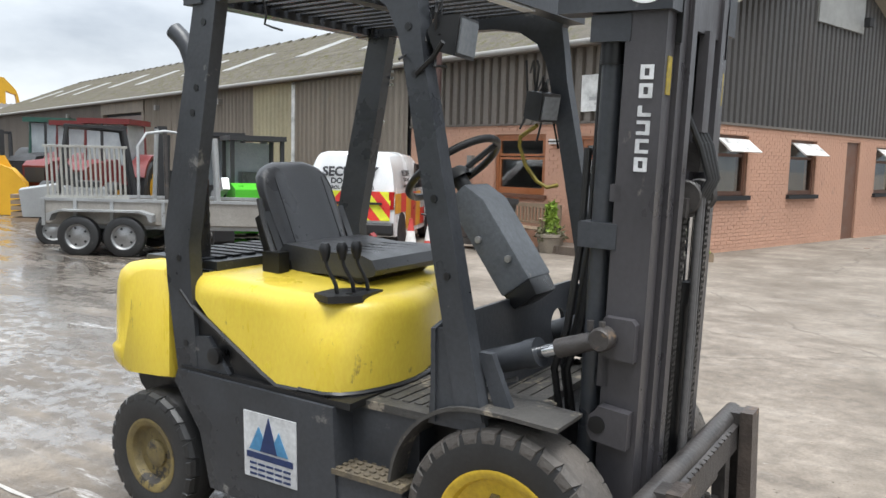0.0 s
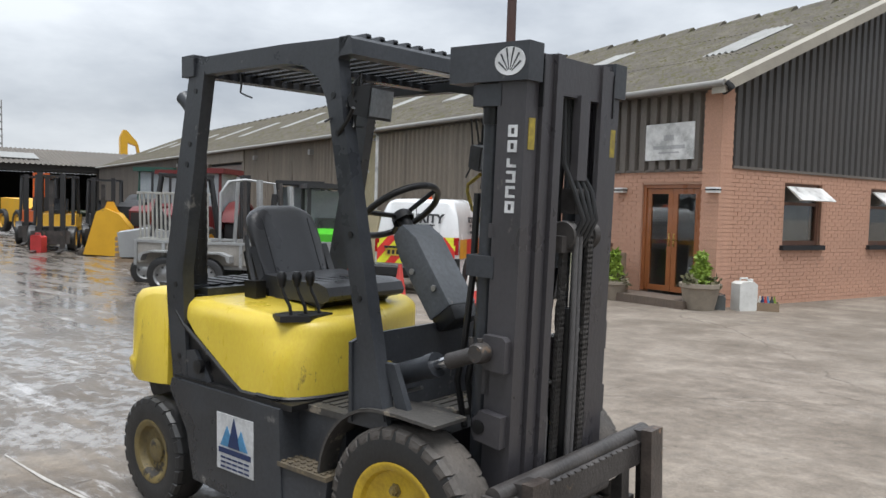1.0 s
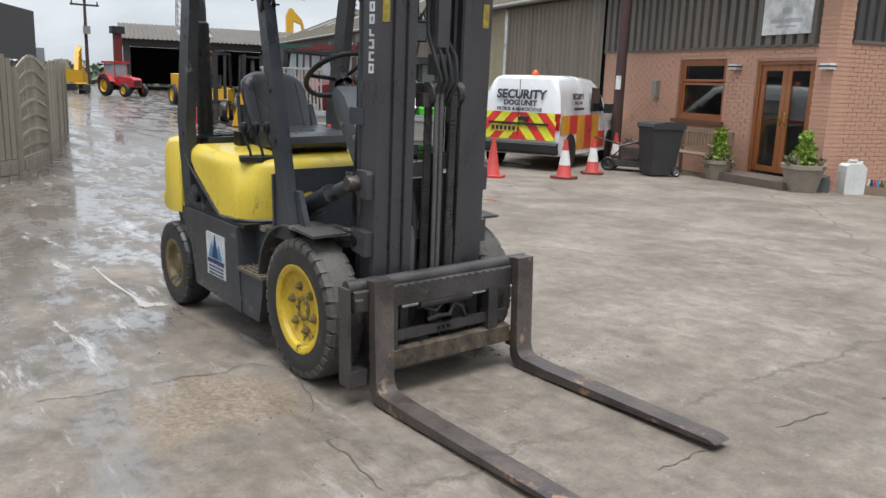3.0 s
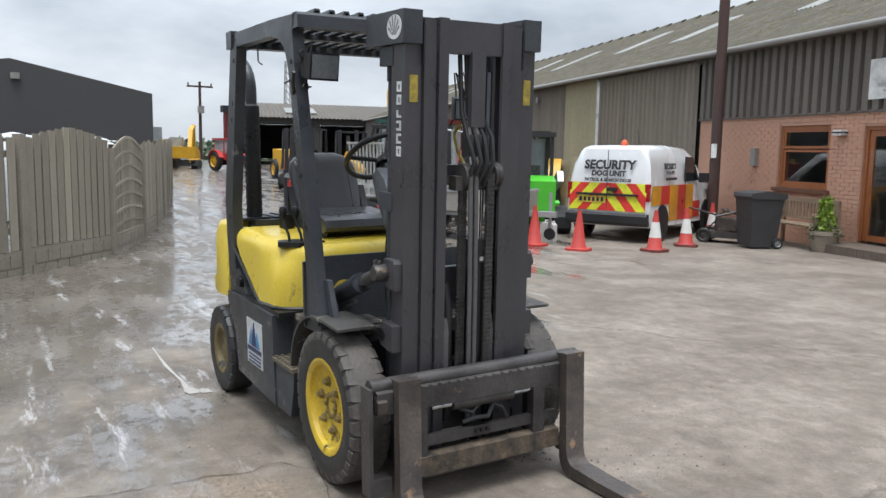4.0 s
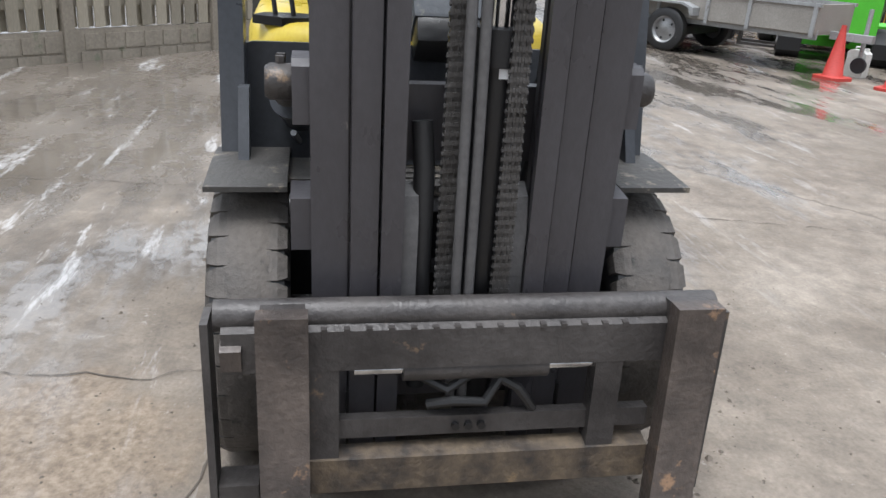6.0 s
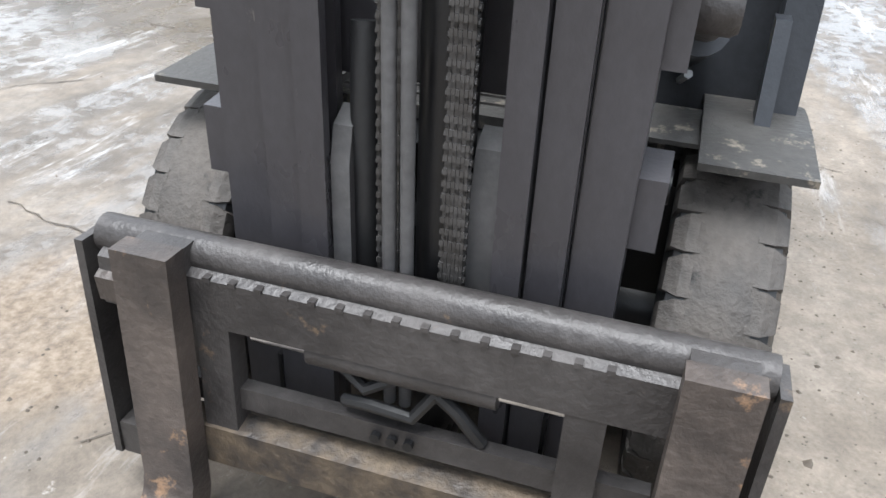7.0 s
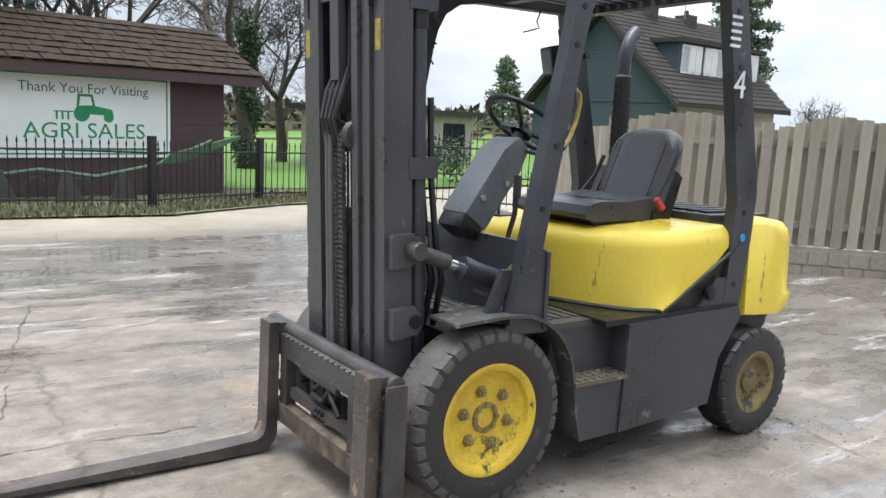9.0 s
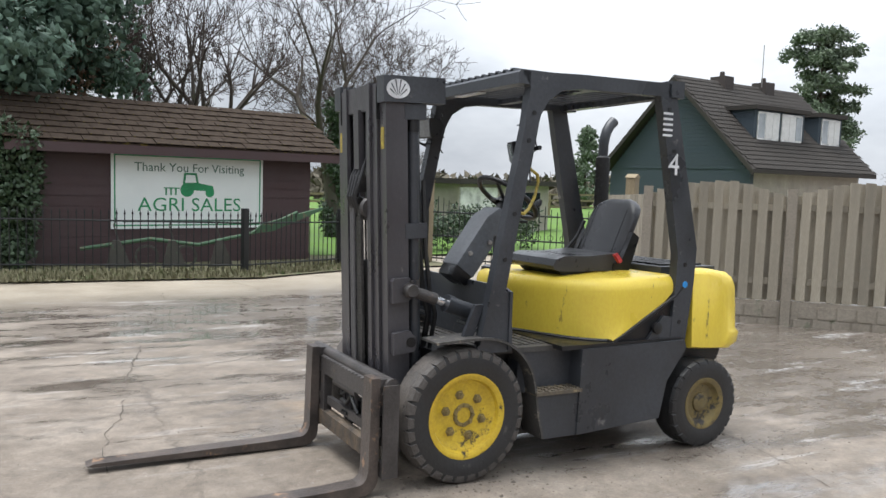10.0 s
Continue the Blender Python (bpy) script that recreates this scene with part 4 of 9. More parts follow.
# frame: side boxes, cross bulk, step recesses
for s in (-1, 1):
    y0, y1 = sorted((YC + s * 0.36, YC + s * 0.557))
    fx = -0.685 if s > 0 else -0.625
    prof = [(fx, 0.638), (-1.42, 0.648), (-1.44, 0.60), (-1.30, 0.42), (-1.25, 0.21), (fx + 0.02, 0.178)]
    part("side_frame", prism(B(), prof, "y", y0, y1), M_GREY, lift, "scuffed dark grey side frame", 0.012, 3)
    # recessed panel ahead of the frame and the lower box with its step
    part("inner_panel", box(B(), (-0.72, -0.34), sorted((YC + s * 0.36, YC + s * 0.455)), (0.41, 0.65)), M_GREY, lift, "", 0.01)
    part("lower_box", prism(B(), [(fx, 0.41), (fx + 0.285, 0.415), (fx + 0.27, 0.32), (fx + 0.225, 0.178), (fx, 0.178)], "y", *sorted((YC + s * 0.36, YC + s * 0.549))), M_GREY, lift, "", 0.012)
    bm = box(B(), (fx - 0.004, fx + 0.29), sorted((YC + s * 0.43, YC + s * 0.562)), (0.412, 0.430), None)
    for i in range(7):
        for j in range(4):
            px, py = fx + 0.008 + i * 0.040, YC + s * (0.44 + j * 0.032)
            box(bm, (px, px + 0.018), sorted((py, py + s * 0.016)), (0.430, 0.436))
    part("step", bm, M_STEP, lift, "worn tread-plate mounting step", 0.004, 1)
    # mudguard: flat front, curved back
    path = [(0.19, 0.712), (0.02, 0.722), (-0.08, 0.722)] + arc((-0.08, 0.41), 0.312, 90, 172, 9)[1:] + [(-0.415, 0.30), (-0.447, 0.178)]
    th, bm = 0.012, B()
    ys = (0.38, 0.55) if s > 0 else (-0.545, -0.37)
    lower = []
    for i, p in enumerate(path):
        a, b = Vector(path[max(i - 1, 0)]), Vector(path[min(i + 1, len(path) - 1)])
        d = (b - a).normalized()
        nrm = Vector((d.y, -d.x))
        lower.append((p[0] - nrm.x * -th, p[1] - nrm.y * -th) if nrm.y > 0 else (p[0] + nrm.x * th, p[1] + nrm.y * th))
    prism(bm, path + lower[::-1], "y", *ys)
    part("mudguard", bm, M_DUSTF, lift, "dusty curved steel mudguard over the drive wheel", 0.004, 1)
    bm = prism(B(), [(0.045, 0.712), (0.06, 0.704), (0.06, 0.696), (-0.10, 0.696), (-0.10, 0.712)], "y", *sorted((YC + s * 0.27, YC + s * 0.41)))
    part("mudguard_lip", bm, M_DUSTF, lift, "", 0.004, 1)
    # upright tab for the tilt cylinder
    part("cylinder_bracket", prism(B(), [(-0.04, 0.715), (0.02, 0.715), (-0.055, 0.89), (-0.105, 0.89)], "y", *sorted((YC + s * 0.46, YC + s * 0.485))), M_GREY, lift, "", 0.004)
part("frame_core", box(B(), (-1.42, 0.05), (YC - 0.37, YC + 0.37), (0.16, 0.62)), M_BLACK, lift, "", 0.01)
fp = part("floor_plate", box(B(), (-0.76, -0.06), (YC - 0.46, YC + 0.46), (0.625, 0.652)), M_DUSTF, lift, "dusty ribbed floor plate", 0.003, 1)
for i in range(12):
    part("floor_rib", box(B(), (-0.70 + i * 0.05, -0.67 + i * 0.05), (YC - 0.40, YC + 0.40), (0.651, 0.657)), M_DUSTF, fp, smooth=False)
part("trim_strip", box(B(), (-1.42, -0.56), (YC - 0.542, YC + 0.542), (0.636, 0.660)), M_BLACK, lift, "", 0.008)

# cowl plate with round holes for the tilt cylinders
bm = B()
loops = [[(YC - 0.53, 0.66), (YC + 0.53, 0.66), (YC + 0.53, 0.955), (YC + 0.46, 0.975), (YC - 0.46, 0.975), (YC - 0.53, 0.955)]]
loops += [arc((YC + s * 0.335, 0.822 if s > 0 else 0.808), 0.060 if s > 0 else 0.052, 0, 360, 20)[:-1] for s in (-1, 1)]
edges = []
for loop in loops:
    vs = [bm.verts.new((-0.245, y, z)) for y, z in loop]
    edges += [bm.edges.new((vs[i], vs[(i + 1) % len(vs)])) for i in range(len(vs))]
bmesh.ops.triangle_fill(bm, edges=edges, use_beauty=True)
ext = bmesh.ops.extrude_face_region(bm, geom=bm.faces[:])
bmesh.ops.translate(bm, verts=[v for v in ext["geom"] if isinstance(v, bmesh.types.BMVert)], vec=(0.016, 0, 0))
bmesh.ops.recalc_face_normals(bm, faces=bm.faces[:])
cowl = part("cowl_plate", bm, M_GREY, lift, "dark grey steel cowl plate with two round openings", smooth=False)
# hood: rounded yellow cover, its front drawn back at the right corner
def hood_ring(z):
    """One level of the cover: plan outline from the rear right corner round the front to the rear left."""
    xb = -0.93 - 0.425 * (z - 0.66) / 0.24 if z < 0.90 else -1.355 - 0.065 * (z - 0.90) / 0.10
    r, t = 0.075, min(1.0, max(0.0, (z - 0.925) / 0.065))
    inset = r * (1 - math.sqrt(max(0.0, 1 - t * t)))
    hw = 0.528 - 0.014 * (z - 0.66) / 0.3

    g = min(1.0, (z - 0.66) / 0.3) * 0.022
    turn = [(-0.78, -1.0), (-0.70, -0.992), (-0.645, -0.94), (-0.605, -0.84), (-0.575, -0.69), (-0.556, -0.53), (-0.553, -0.36), (-0.568, -0.20), (-0.595, -0.04), (-0.628, 0.12), (-0.662, 0.28), (-0.697, 0.45), (-0.732, 0.60), (-0.775, 0.74), (-0.83, 0.86), (-0.90, 0.95), (-0.99, 0.99), (-1.04, 1.0)]
    out = [(xb, YC - hw)] + [(xb + (-0.78 - xb) * k / 5, YC - hw) for k in range(1, 5)]
    out += [(max(x + g, xb + 0.002 * i), YC + hw * f) for i, (x, f) in enumerate(turn)]
    x1 = out[-1][0]
    out += [(x1 + (xb - x1) * k / 4, YC + hw) for k in range(1, 5)]
    cx = -0.95
    pts = []
    for x, y in out:
        d = Vector((x - cx, y - YC))
        q = d * (1 - inset / max(d.length, 0.1))
        zz = z + (0.03 * (-0.6 - x) / 0.85 if z > 0.85 else 0)
        p = Vector((cx + q.x, YC + q.y, zz))
        # scooped corner under the levers
        g = math.exp(-((x + 0.66) / 0.11) ** 2 - ((y + 0.52) / 0.14) ** 2 - ((z - 0.945) / 0.075) ** 2)
        p += Vector((-0.03, 0.045, -0.012)) * g
        pts.append(p)
    return pts


bm = B()
levels = [0.664, 0.68, 0.73, 0.79, 0.85, 0.90, 0.925, 0.945, 0.96, 0.972, 0.981, 0.987, 0.9895, 0.99]
rings = [[bm.verts.new(p) for p in hood_ring(z)] for z in levels]
for a, b in zip(rings, rings[1:]):
    for i in range(len(a)):
        j = (i + 1) % len(a)
        bm.faces.new((a[i], a[j], b[j], b[i]))
bm.faces.new(rings[0])
top = rings[-1]
for f in (0.8, 0.5):
    inner = [bm.verts.new((-0.95 + (v.co.x + 0.95) * f / (1 if f == 0.8 else 0.8), YC + (v.co.y - YC) * f / (1 if f == 0.8 else 0.8), v.co.z + 0.004)) for v in top]
    for i in range(len(top)):
        j = (i + 1) % len(top)
        bm.faces.new((top[i], top[j], inner[j], inner[i]))
    top = inner
bm.faces.new(top)
part("hood", bm, M_YEL, lift, "rounded yellow engine cover with scratches")
for s in (-1, 1):
    # black seal strip that follows the cover's lower edge
    e = [(-0.90 if s > 0 else -0.75, 0.660), (-0.915, 0.657), (-0.985, 0.69), (-1.355, 0.895), (-1.42, 0.955)]
    part("seal_strip", tube(B(), [(px, YC + s * 0.526, pz) for px, pz in e], 0.011, 6), M_BLACK, lift)
    part("side_cover", prism(B(), [(-0.95, 0.655), (-1.45, 0.655), (-1.45, 0.95), (-1.37, 0.885), (-1.02, 0.69)], "y", *sorted((YC + s * 0.48, YC + s * 0.512))), M_BLACK, lift, "", 0.004)
    part("gusset", prism(B(), [(-1.16, 0.655), (-1.40, 0.655), (-1.36, 0.78), (-1.27, 0.79)], "y", *sorted((YC + s * 0.51, YC + s * 0.53))), M_GREY, lift, "", 0.006)
    part("latch", lathe(B(), [(0.0, -0.01), (0.032, -0.01), (0.032, 0.012), (0.02, 0.016), (0, 0.016)] if s > 0 else [(0.0, 0.01), (0.032, 0.01), (0.032, -0.012), (0.02, -0.016), (0, -0.016)],
         (-1.22, YC + s * 0.54, 0.725), 16), M_BLACK, lift)
part("front_seal", tube(B(), [(p.x + 0.004, p.y, 0.664) for p in hood_ring(0.664)[4:-4]], 0.011, 6), M_BLACK, lift)
# black plate laid on the cover for the slot's shade, and three levers
part("lever_slot", prism(B(), [(-0.70, -0.49), (-0.62, -0.40), (-0.64, -0.26), (-0.74, -0.27), (-0.80, -0.36), (-0.79, -0.46)], "z", 0.972, 0.9975), M_BLACK, lift, "raised black plate standing for the shade in a slot", 0.004)
for i, (kx, ky) in enumerate(((-0.735, -0.425), (-0.705, -0.37), (-0.685, -0.315))):
    lev = part("lever", tube(B(), [(kx + 0.02, ky + 0.005, 0.98), (kx + 0.015, ky, 1.03), (kx - 0.015, ky - 0.012, 1.09), (kx - 0.02, ky - 0.014, 1.12)], 0.0075, 8), M_BLACK, lift, "thin black control lever")
    part("knob", lathe(B(), [(0, 0), (0.012, 0.002), (0.02, 0.03), (0.021, 0.05), (0.014, 0.064), (0, 0.067)], (kx - 0.02, ky - 0.014, 1.11), 14, "z"), M_BLACK, lev, "black plastic knob")

# counterweight: a lofted casting, rounder at its rear corners and top edge
bm = B()
prof = [(-1.505, 0.585), (-1.62, 0.575), (-1.92, 0.565), (-1.985, 0.60), (-2.0, 0.66), (-1.985, 0.672), (-1.975, 0.685), (-1.965, 0.86), (-1.955, 0.94), (-1.93, 0.99), (-1.87, 1.025), (-1.72, 1.045), (-1.50, 1.05)]
rows = []
ts = [-1, -0.995, -0.975, -0.93, -0.86, -0.74, -0.55, -0.3, 0, 0.3, 0.55, 0.74, 0.86, 0.93, 0.975, 0.995, 1]
for f in ts:
    a = abs(f)
    back = 0.065 * max(0.0, (a - 0.3) / 0.7) ** 2 + 0.11 * max(0.0, (a - 0.86) / 0.14) ** 3
    drop = 0.028 * max(0.0, (a - 0.9) / 0.1) ** 2.5
    row = []
    for px, pz in prof:
        w = 0.532 if pz < 0.675 else 0.525 - 0.012 * (pz - 0.675)
        t = min(1.0, max(0.0, (-1.55 - px) / 0.35))
        row.append(bm.verts.new((px + back * t, YC + w * f, pz - (drop if pz > 0.97 else 0) + (drop * 0.5 if pz < 0.6 else 0))))
    rows.append(row)
for a, b in zip(rows, rows[1:]):
    for i in range(len(prof)):
        j = (i + 1) % len(prof)
        bm.faces.new((a[i], a[j], b[j], b[i]))
bm.faces.new(rows[0])
bm.faces.new(rows[-1][::-1])
cw = part("counterweight", bm, M_CWT, lift, "yellow cast counterweight with scraped corners")
part("lower_ledge", prism(B(), [(-1.48, 0.60), (-1.86, 0.60), (-1.82, 0.50), (-1.75, 0.44), (-1.52, 0.50)], "y", YC - 0.44, YC + 0.44), M_BLACK, cw, "", 0.02)
# radiator grille behind the seat
bm = box(B(), (-1.80, -1.36), (YC - 0.40, YC + 0.40), (1.0, 1.055))
grille = part("radiator_cover", bm, M_GREY, lift, "black slotted radiator cover", 0.012)
for i in range(9):
    part("slat", box(B(), (-1.76, -1.42), (YC - 0.34 + i * 0.078, YC - 0.34 + i * 0.078 + 0.045), (1.056, 1.066)), M_BLACK, grille, "", 0.003, 1)
part("front_ledge", box(B(), (-1.44, -1.38), (YC - 0.42, YC + 0.42), (0.985, 1.022)), M_GREY, lift, "", 0.01)

# overhead guard
guard = new("overhead_guard")
guard.parent = lift
tagged(guard, "dark grey steel overhead guard with drilled legs")
for s in (-1, 1):
    yo = YC + s * 0.532
    rl = [(-1.45, 0.64), (-1.33, 0.64), (-1.355, 0.98), (-1.36, 1.14), (-1.17, 2.03), (-1.285, 2.05), (-1.505, 1.17), (-1.495, 0.98)]
    leg = part("rear_leg", prism(B(), rl, "y", *sorted((yo, YC + s * 0.475))), M_GREY, guard, "", 0.012, 3)
    for hx, hz in ((-1.42, 1.08), (-1.395, 0.75), (-1.24, 1.95), (-1.29, 1.72), (-1.315, 1.63)):
        part("bolt_hole", lathe(B(), [(0, 0.0), (0.013, 0.0), (0.013, s * 0.004), (0, s * 0.004)], (hx, yo - s * 0.001, hz), 12), M_BLACK, leg)
    fy = sorted((YC + s * 0.53, YC + s * 0.473))
    fl2 = [(-0.150, 0.69), (-0.060, 0.69), (-0.278, 1.78), (-0.292, 1.90), (-0.305, 1.99), (-0.25, 2.062), (-0.62, 2.080), (-1.30, 2.095), (-1.305, 2.02), (-0.62, 2.005), (-0.50, 1.985), (-0.415, 1.93), (-0.372, 1.85), (-0.350, 1.76)]
    leg = part("front_leg", prism(B(), fl2, "y", *fy), M_GREY, guard, "front leg bent into the side rail", 0.012, 3)
    for hx, hz in ((-0.33, 1.86), (-0.305, 1.72), (-0.235, 1.35), (-0.187, 1.12)):
        part("bolt_hole", lathe(B(), [(0, 0.0), (0.012, 0.0), (0.012, s * 0.004), (0, s * 0.004)], (hx, YC + s * 0.53, hz), 12), M_BLACK, leg)
    part("foot_plate", prism(B(), [(-0.26, 0.65), (-0.24, 0.955), (-0.15, 0.96), (-0.09, 0.80), (-0.045, 0.65)], "y", *sorted((YC + s * 0.50, YC + s * 0.52))), M_GREY, leg, "", 0.004)
    part("end_cap", box(B(), (-1.335, -1.24), sorted((YC + s * 0.542, YC + s * 0.43)), (2.015, 2.108)), M_GREY, guard, "", 0.02, 3)
part("front_crossbar", prism(B(), [(-0.30, 2.00), (-0.232, 2.00), (-0.232, 2.055), (-0.245, 2.068), (-0.30, 2.068)], "y", YC - 0.53, YC + 0.53), M_GREY, guard, "", 0.006)
part("rear_crossbar", box(B(), (-1.32, -1.25), (YC - 0.52, YC + 0.52), (2.02, 2.09)), M_GREY, guard, "", 0.012)
part("middle_crossbar", box(B(), (-0.80, -0.74), (YC - 0.50, YC + 0.50), (2.02, 2.045)), M_GREY, guard, "", 0.006)
for i in range(13):
    y = YC - 0.43 + i * 0.0717
    part("roof_slat", prism(B(), [(y - 0.024, 2.05), (y - 0.012, 2.088), (y + 0.012, 2.088), (y + 0.024, 2.05), (y + 0.018, 2.05), (y + 0.008, 2.08), (y - 0.008, 2.08), (y - 0.018, 2.05)], "x", -1.28, -0.25), M_GREY, guard)
part("data_plate", box(B(), (-0.290, -0.244), (YC - 0.14, YC + 0.12), (1.992, 1.999)), M_WHITE, guard, "pale printed data plate")
part("loose_wire", tube(B(), [(-1.0, -0.47, 2.02), (-0.98, -0.475, 1.96), (-0.995, -0.47, 1.93), (-0.95, -0.48, 1.915), (-0.90, -0.48, 1.90)], 0.004, 5), M_HOSE, guard, "loose hanging wire")

# work lamps on the front legs
for s in (-1, 1):
    lm = new("work_lamp")
    lm.parent = guard
    lm.matrix_local = pose(-0.24, YC - 0.43, 1.84, 0, 8, 10) if s < 0 else pose(-0.33, 0.385, 1.67, 0, 12, -20)
    tagged(lm, "square black work lamp" if s < 0 else "broken round work lamp with bare wires")
    if s < 0:
        part("housing", prism(B(), [(-0.02, -0.055), (0.05, -0.065), (0.05, 0.055), (-0.02, 0.045), (-0.05, 0.0)], "y", -0.075, 0.075), M_BLACK, lm, "", 0.008)
        part("lens", box(B(), (0.048, 0.056), (-0.066, 0.066), (-0.055, 0.046)), M_LENS, lm, "clear lens")
    else:
        part("housing", box(B(), (-0.05, 0.03), (-0.05, 0.05), (-0.055, 0.055)), M_BLACK, lm, "", 0.012)
        for k in range(6):
            part("cooling_fin", box(B(), (-0.066, -0.05), (-0.046 + 0.017 * k, -0.038 + 0.017 * k), (-0.05, 0.05)), M_BLACK, lm, smooth=False)
        part("lens", box(B(), (0.03, 0.036), (-0.042, 0.042), (-0.045, 0.045)), M_LENS, lm, "cracked lens")
    random.seed(5 + s)
    for k in range(7):
        p0 = Vector((-0.08, 0.03 * s, 0.02))
        pts = [p0 + Vector((random.uniform(-0.03, 0.05), random.uniform(-0.05, 0.05), random.uniform(-0.10, 0.10))) * (j / 2) for j in range(5)]
        part("bare_wire", tube(B(), pts, 0.0045, 5), M_HOSE, lm)
    part("arm", tube(B(), [(-0.05, 0, 0), (-0.10, 0.03 * s, 0.0), (-0.11, 0.06 * s, 0.0)], 0.012, 8), M_BLACK, lm)
part("yellow_cable", tube(B(), [(-0.37, 0.40, 1.60), (-0.40, 0.41, 1.585), (-0.45, 0.41, 1.555), (-0.455, 0.412, 1.52), (-0.43, 0.42, 1.44), (-0.385, 0.435, 1.375), (-0.345, 0.45, 1.35), (-0.30, 0.46, 1.36)], 0.009, 6), M_AMBER, lift, "faded yellow cable")
part("mirror_stub", tube(B(), [(-0.30, -0.53, 1.72), (-0.22, -0.56, 1.76), (-0.18, -0.57, 1.80)], 0.008, 6), M_BLACK, lift)

# seat
seat = new("seat")
seat.parent = lift
tagged(seat, "black vinyl operator seat with a seat belt")
bm = prism(B(), [(-0.70, 1.055), (-0.71, 1.035), (-0.75, 1.022), (-1.20, 1.02), (-1.22, 1.07), (-1.16, 1.125), (-0.95, 1.108), (-0.78, 1.11), (-0.72, 1.092)], "y", YC - 0.225, YC + 0.245)
part("cushion", bm, M_VINYL, seat, "", 0.038, 5)
bm = B()
for k in range(5):
    y = YC - 0.15 + k * 0.075
    box(bm, (-1.14, -0.78), (y, y + 0.004), (1.098, 1.1105))
part("stitching", bm, M_BLACK, seat)
bm = B()
rows = []
for h in (0, 0.06, 0.2, 0.4, 0.6, 0.75, 0.86, 0.93, 0.975, 1.0):
    zc, xc = 1.02 + 0.425 * h, -1.185 - 0.185 * h
    wdt = 0.182 + 0.028 * math.sin(min(h, 0.55) / 0.55 * 1.57)
    wdt *= 1.0 if h < 0.75 else math.sqrt(max(0.0, 1 - ((h - 0.75) / 0.27) ** 2.4))
    th = 1.0 if h < 0.86 else max(0.25, math.sqrt(1 - ((h - 0.86) / 0.15) ** 2))
    ring = []
    for k in range(24):
        a = 2 * math.pi * k / 24
        ca, sa = math.cos(a), math.sin(a)
        fy = math.copysign(abs(sa) ** 0.62, sa)
        dx = math.copysign(abs(ca) ** 0.7, ca) * (0.045 if ca > 0 else 0.055) * th
        hollow = 0.022 * math.exp(-(fy / 0.5) ** 2) if ca > 0 else 0
        ring.append(bm.verts.new((xc + dx - hollow, YC + 0.01 + fy * wdt, zc)))
    rows.append(ring)
for a, b in zip(rows, rows[1:]):
    for i in range(24):
        j = (i + 1) % 24
        bm.faces.new((a[i], a[j], b[j], b[i]))
bm.faces.new(rows[0])
bm.faces.new(rows[-1][::-1])
part("backrest", bm, M_VINYL, seat)
for s in (-1, 1):
    part("seam", tube(B(), [(-1.185 - 0.185 * h + 0.031 + 0.004, YC + 0.01 + s * 0.14, 1.02 + 0.425 * h) for h in (0.12, 0.3, 0.5, 0.7, 0.85)], 0.004, 5), M_BLACK, seat)
part("seat_base", prism(B(), [(-0.76, 1.025), (-1.20, 1.025), (-1.16, 0.96), (-0.84, 0.96)], "y", YC - 0.19, YC + 0.21), M_BLACK, seat, "", 0.008)
for s in (-1, 1):
    part("hinge_cover", prism(B(), [(-1.12, 0.98), (-1.24, 0.985), (-1.32, 1.22), (-1.27, 1.25), (-1.20, 1.10), (-1.13, 1.06)], "y", *sorted((YC + 0.01 + s * 0.205, YC + 0.01 + s * 0.242))), M_BLACK, seat, "", 0.01)
part("belt_buckle", box(B(), (-0.012, 0.012), (-0.012, 0.012), (-0.03, 0.03)), M_REDP, seat, "red belt buckle", 0.004, 1, pose(-1.13, YC + 0.285, 1.10, 10, 35, 0))
part("belt_reel", box(B(), (-1.20, -1.11), (YC - 0.31, YC - 0.255), (1.02, 1.10)), M_BLACK, seat, "", 0.012)
part("belt", tube(B(), [(-1.17, YC - 0.28, 1.09), (-1.25, YC - 0.25, 1.20), (-1.29, YC - 0.235, 1.30)], 0.012, 6), M_HOSE, seat)

# steering column and wheel
col = new("steering_column")
col.parent = lift
tagged(col, "dented grey steering column")
bm = B()
cm = Matrix.Translation((-0.20, YC + 0.02, 1.02)) @ Euler((0, radians(-36), 0)).to_matrix().to_4x4()
prism(bm, [(-0.072, 0.0), (0.062, 0.0), (0.066, 0.33), (0.03, 0.42), (-0.045, 0.41), (-0.07, 0.30)], "y", -0.088, 0.088, cm)
part("cover", bm, M_COL, col, "", 0.014, 2)
part("column_hub", tube(B(), [cm @ Vector((-0.02, 0, 0.40)), cm @ Vector((-0.02, 0, 0.50))], 0.03, 12), M_BLACK, col)
part("column_foot", prism(B(), [(-0.06, -0.06), (0.05, -0.06), (0.058, 0.02), (-0.068, 0.02)], "y", -0.08, 0.08, cm), M_BLACK, col, "", 0.01)
for cx, cz in ((0.04, 0.10), (-0.04, 0.22)):
    for s in (-1, 1):
        c0 = cm @ Vector((cx * 0.8, s * 0.088, cz))
        part("cover_bolt", lathe(B(), [(0, s * 0.012), (0.013, s * 0.01), (0.013, 0)], c0, 10), M_CLAMP, col)
sw = new("steering_wheel")
sw.parent = lift
sw.matrix_local = cm @ Matrix.Translation((-0.02, 0, 0.50))
tagged(sw, "black steering wheel")
part("wheel_rim", tube(B(), [(0.19 * math.cos(t), 0.19 * math.sin(t), 0.02) for t in (2 * math.pi * k / 40 for k in range(41))], 0.0145, 10), M_BLACK, sw)
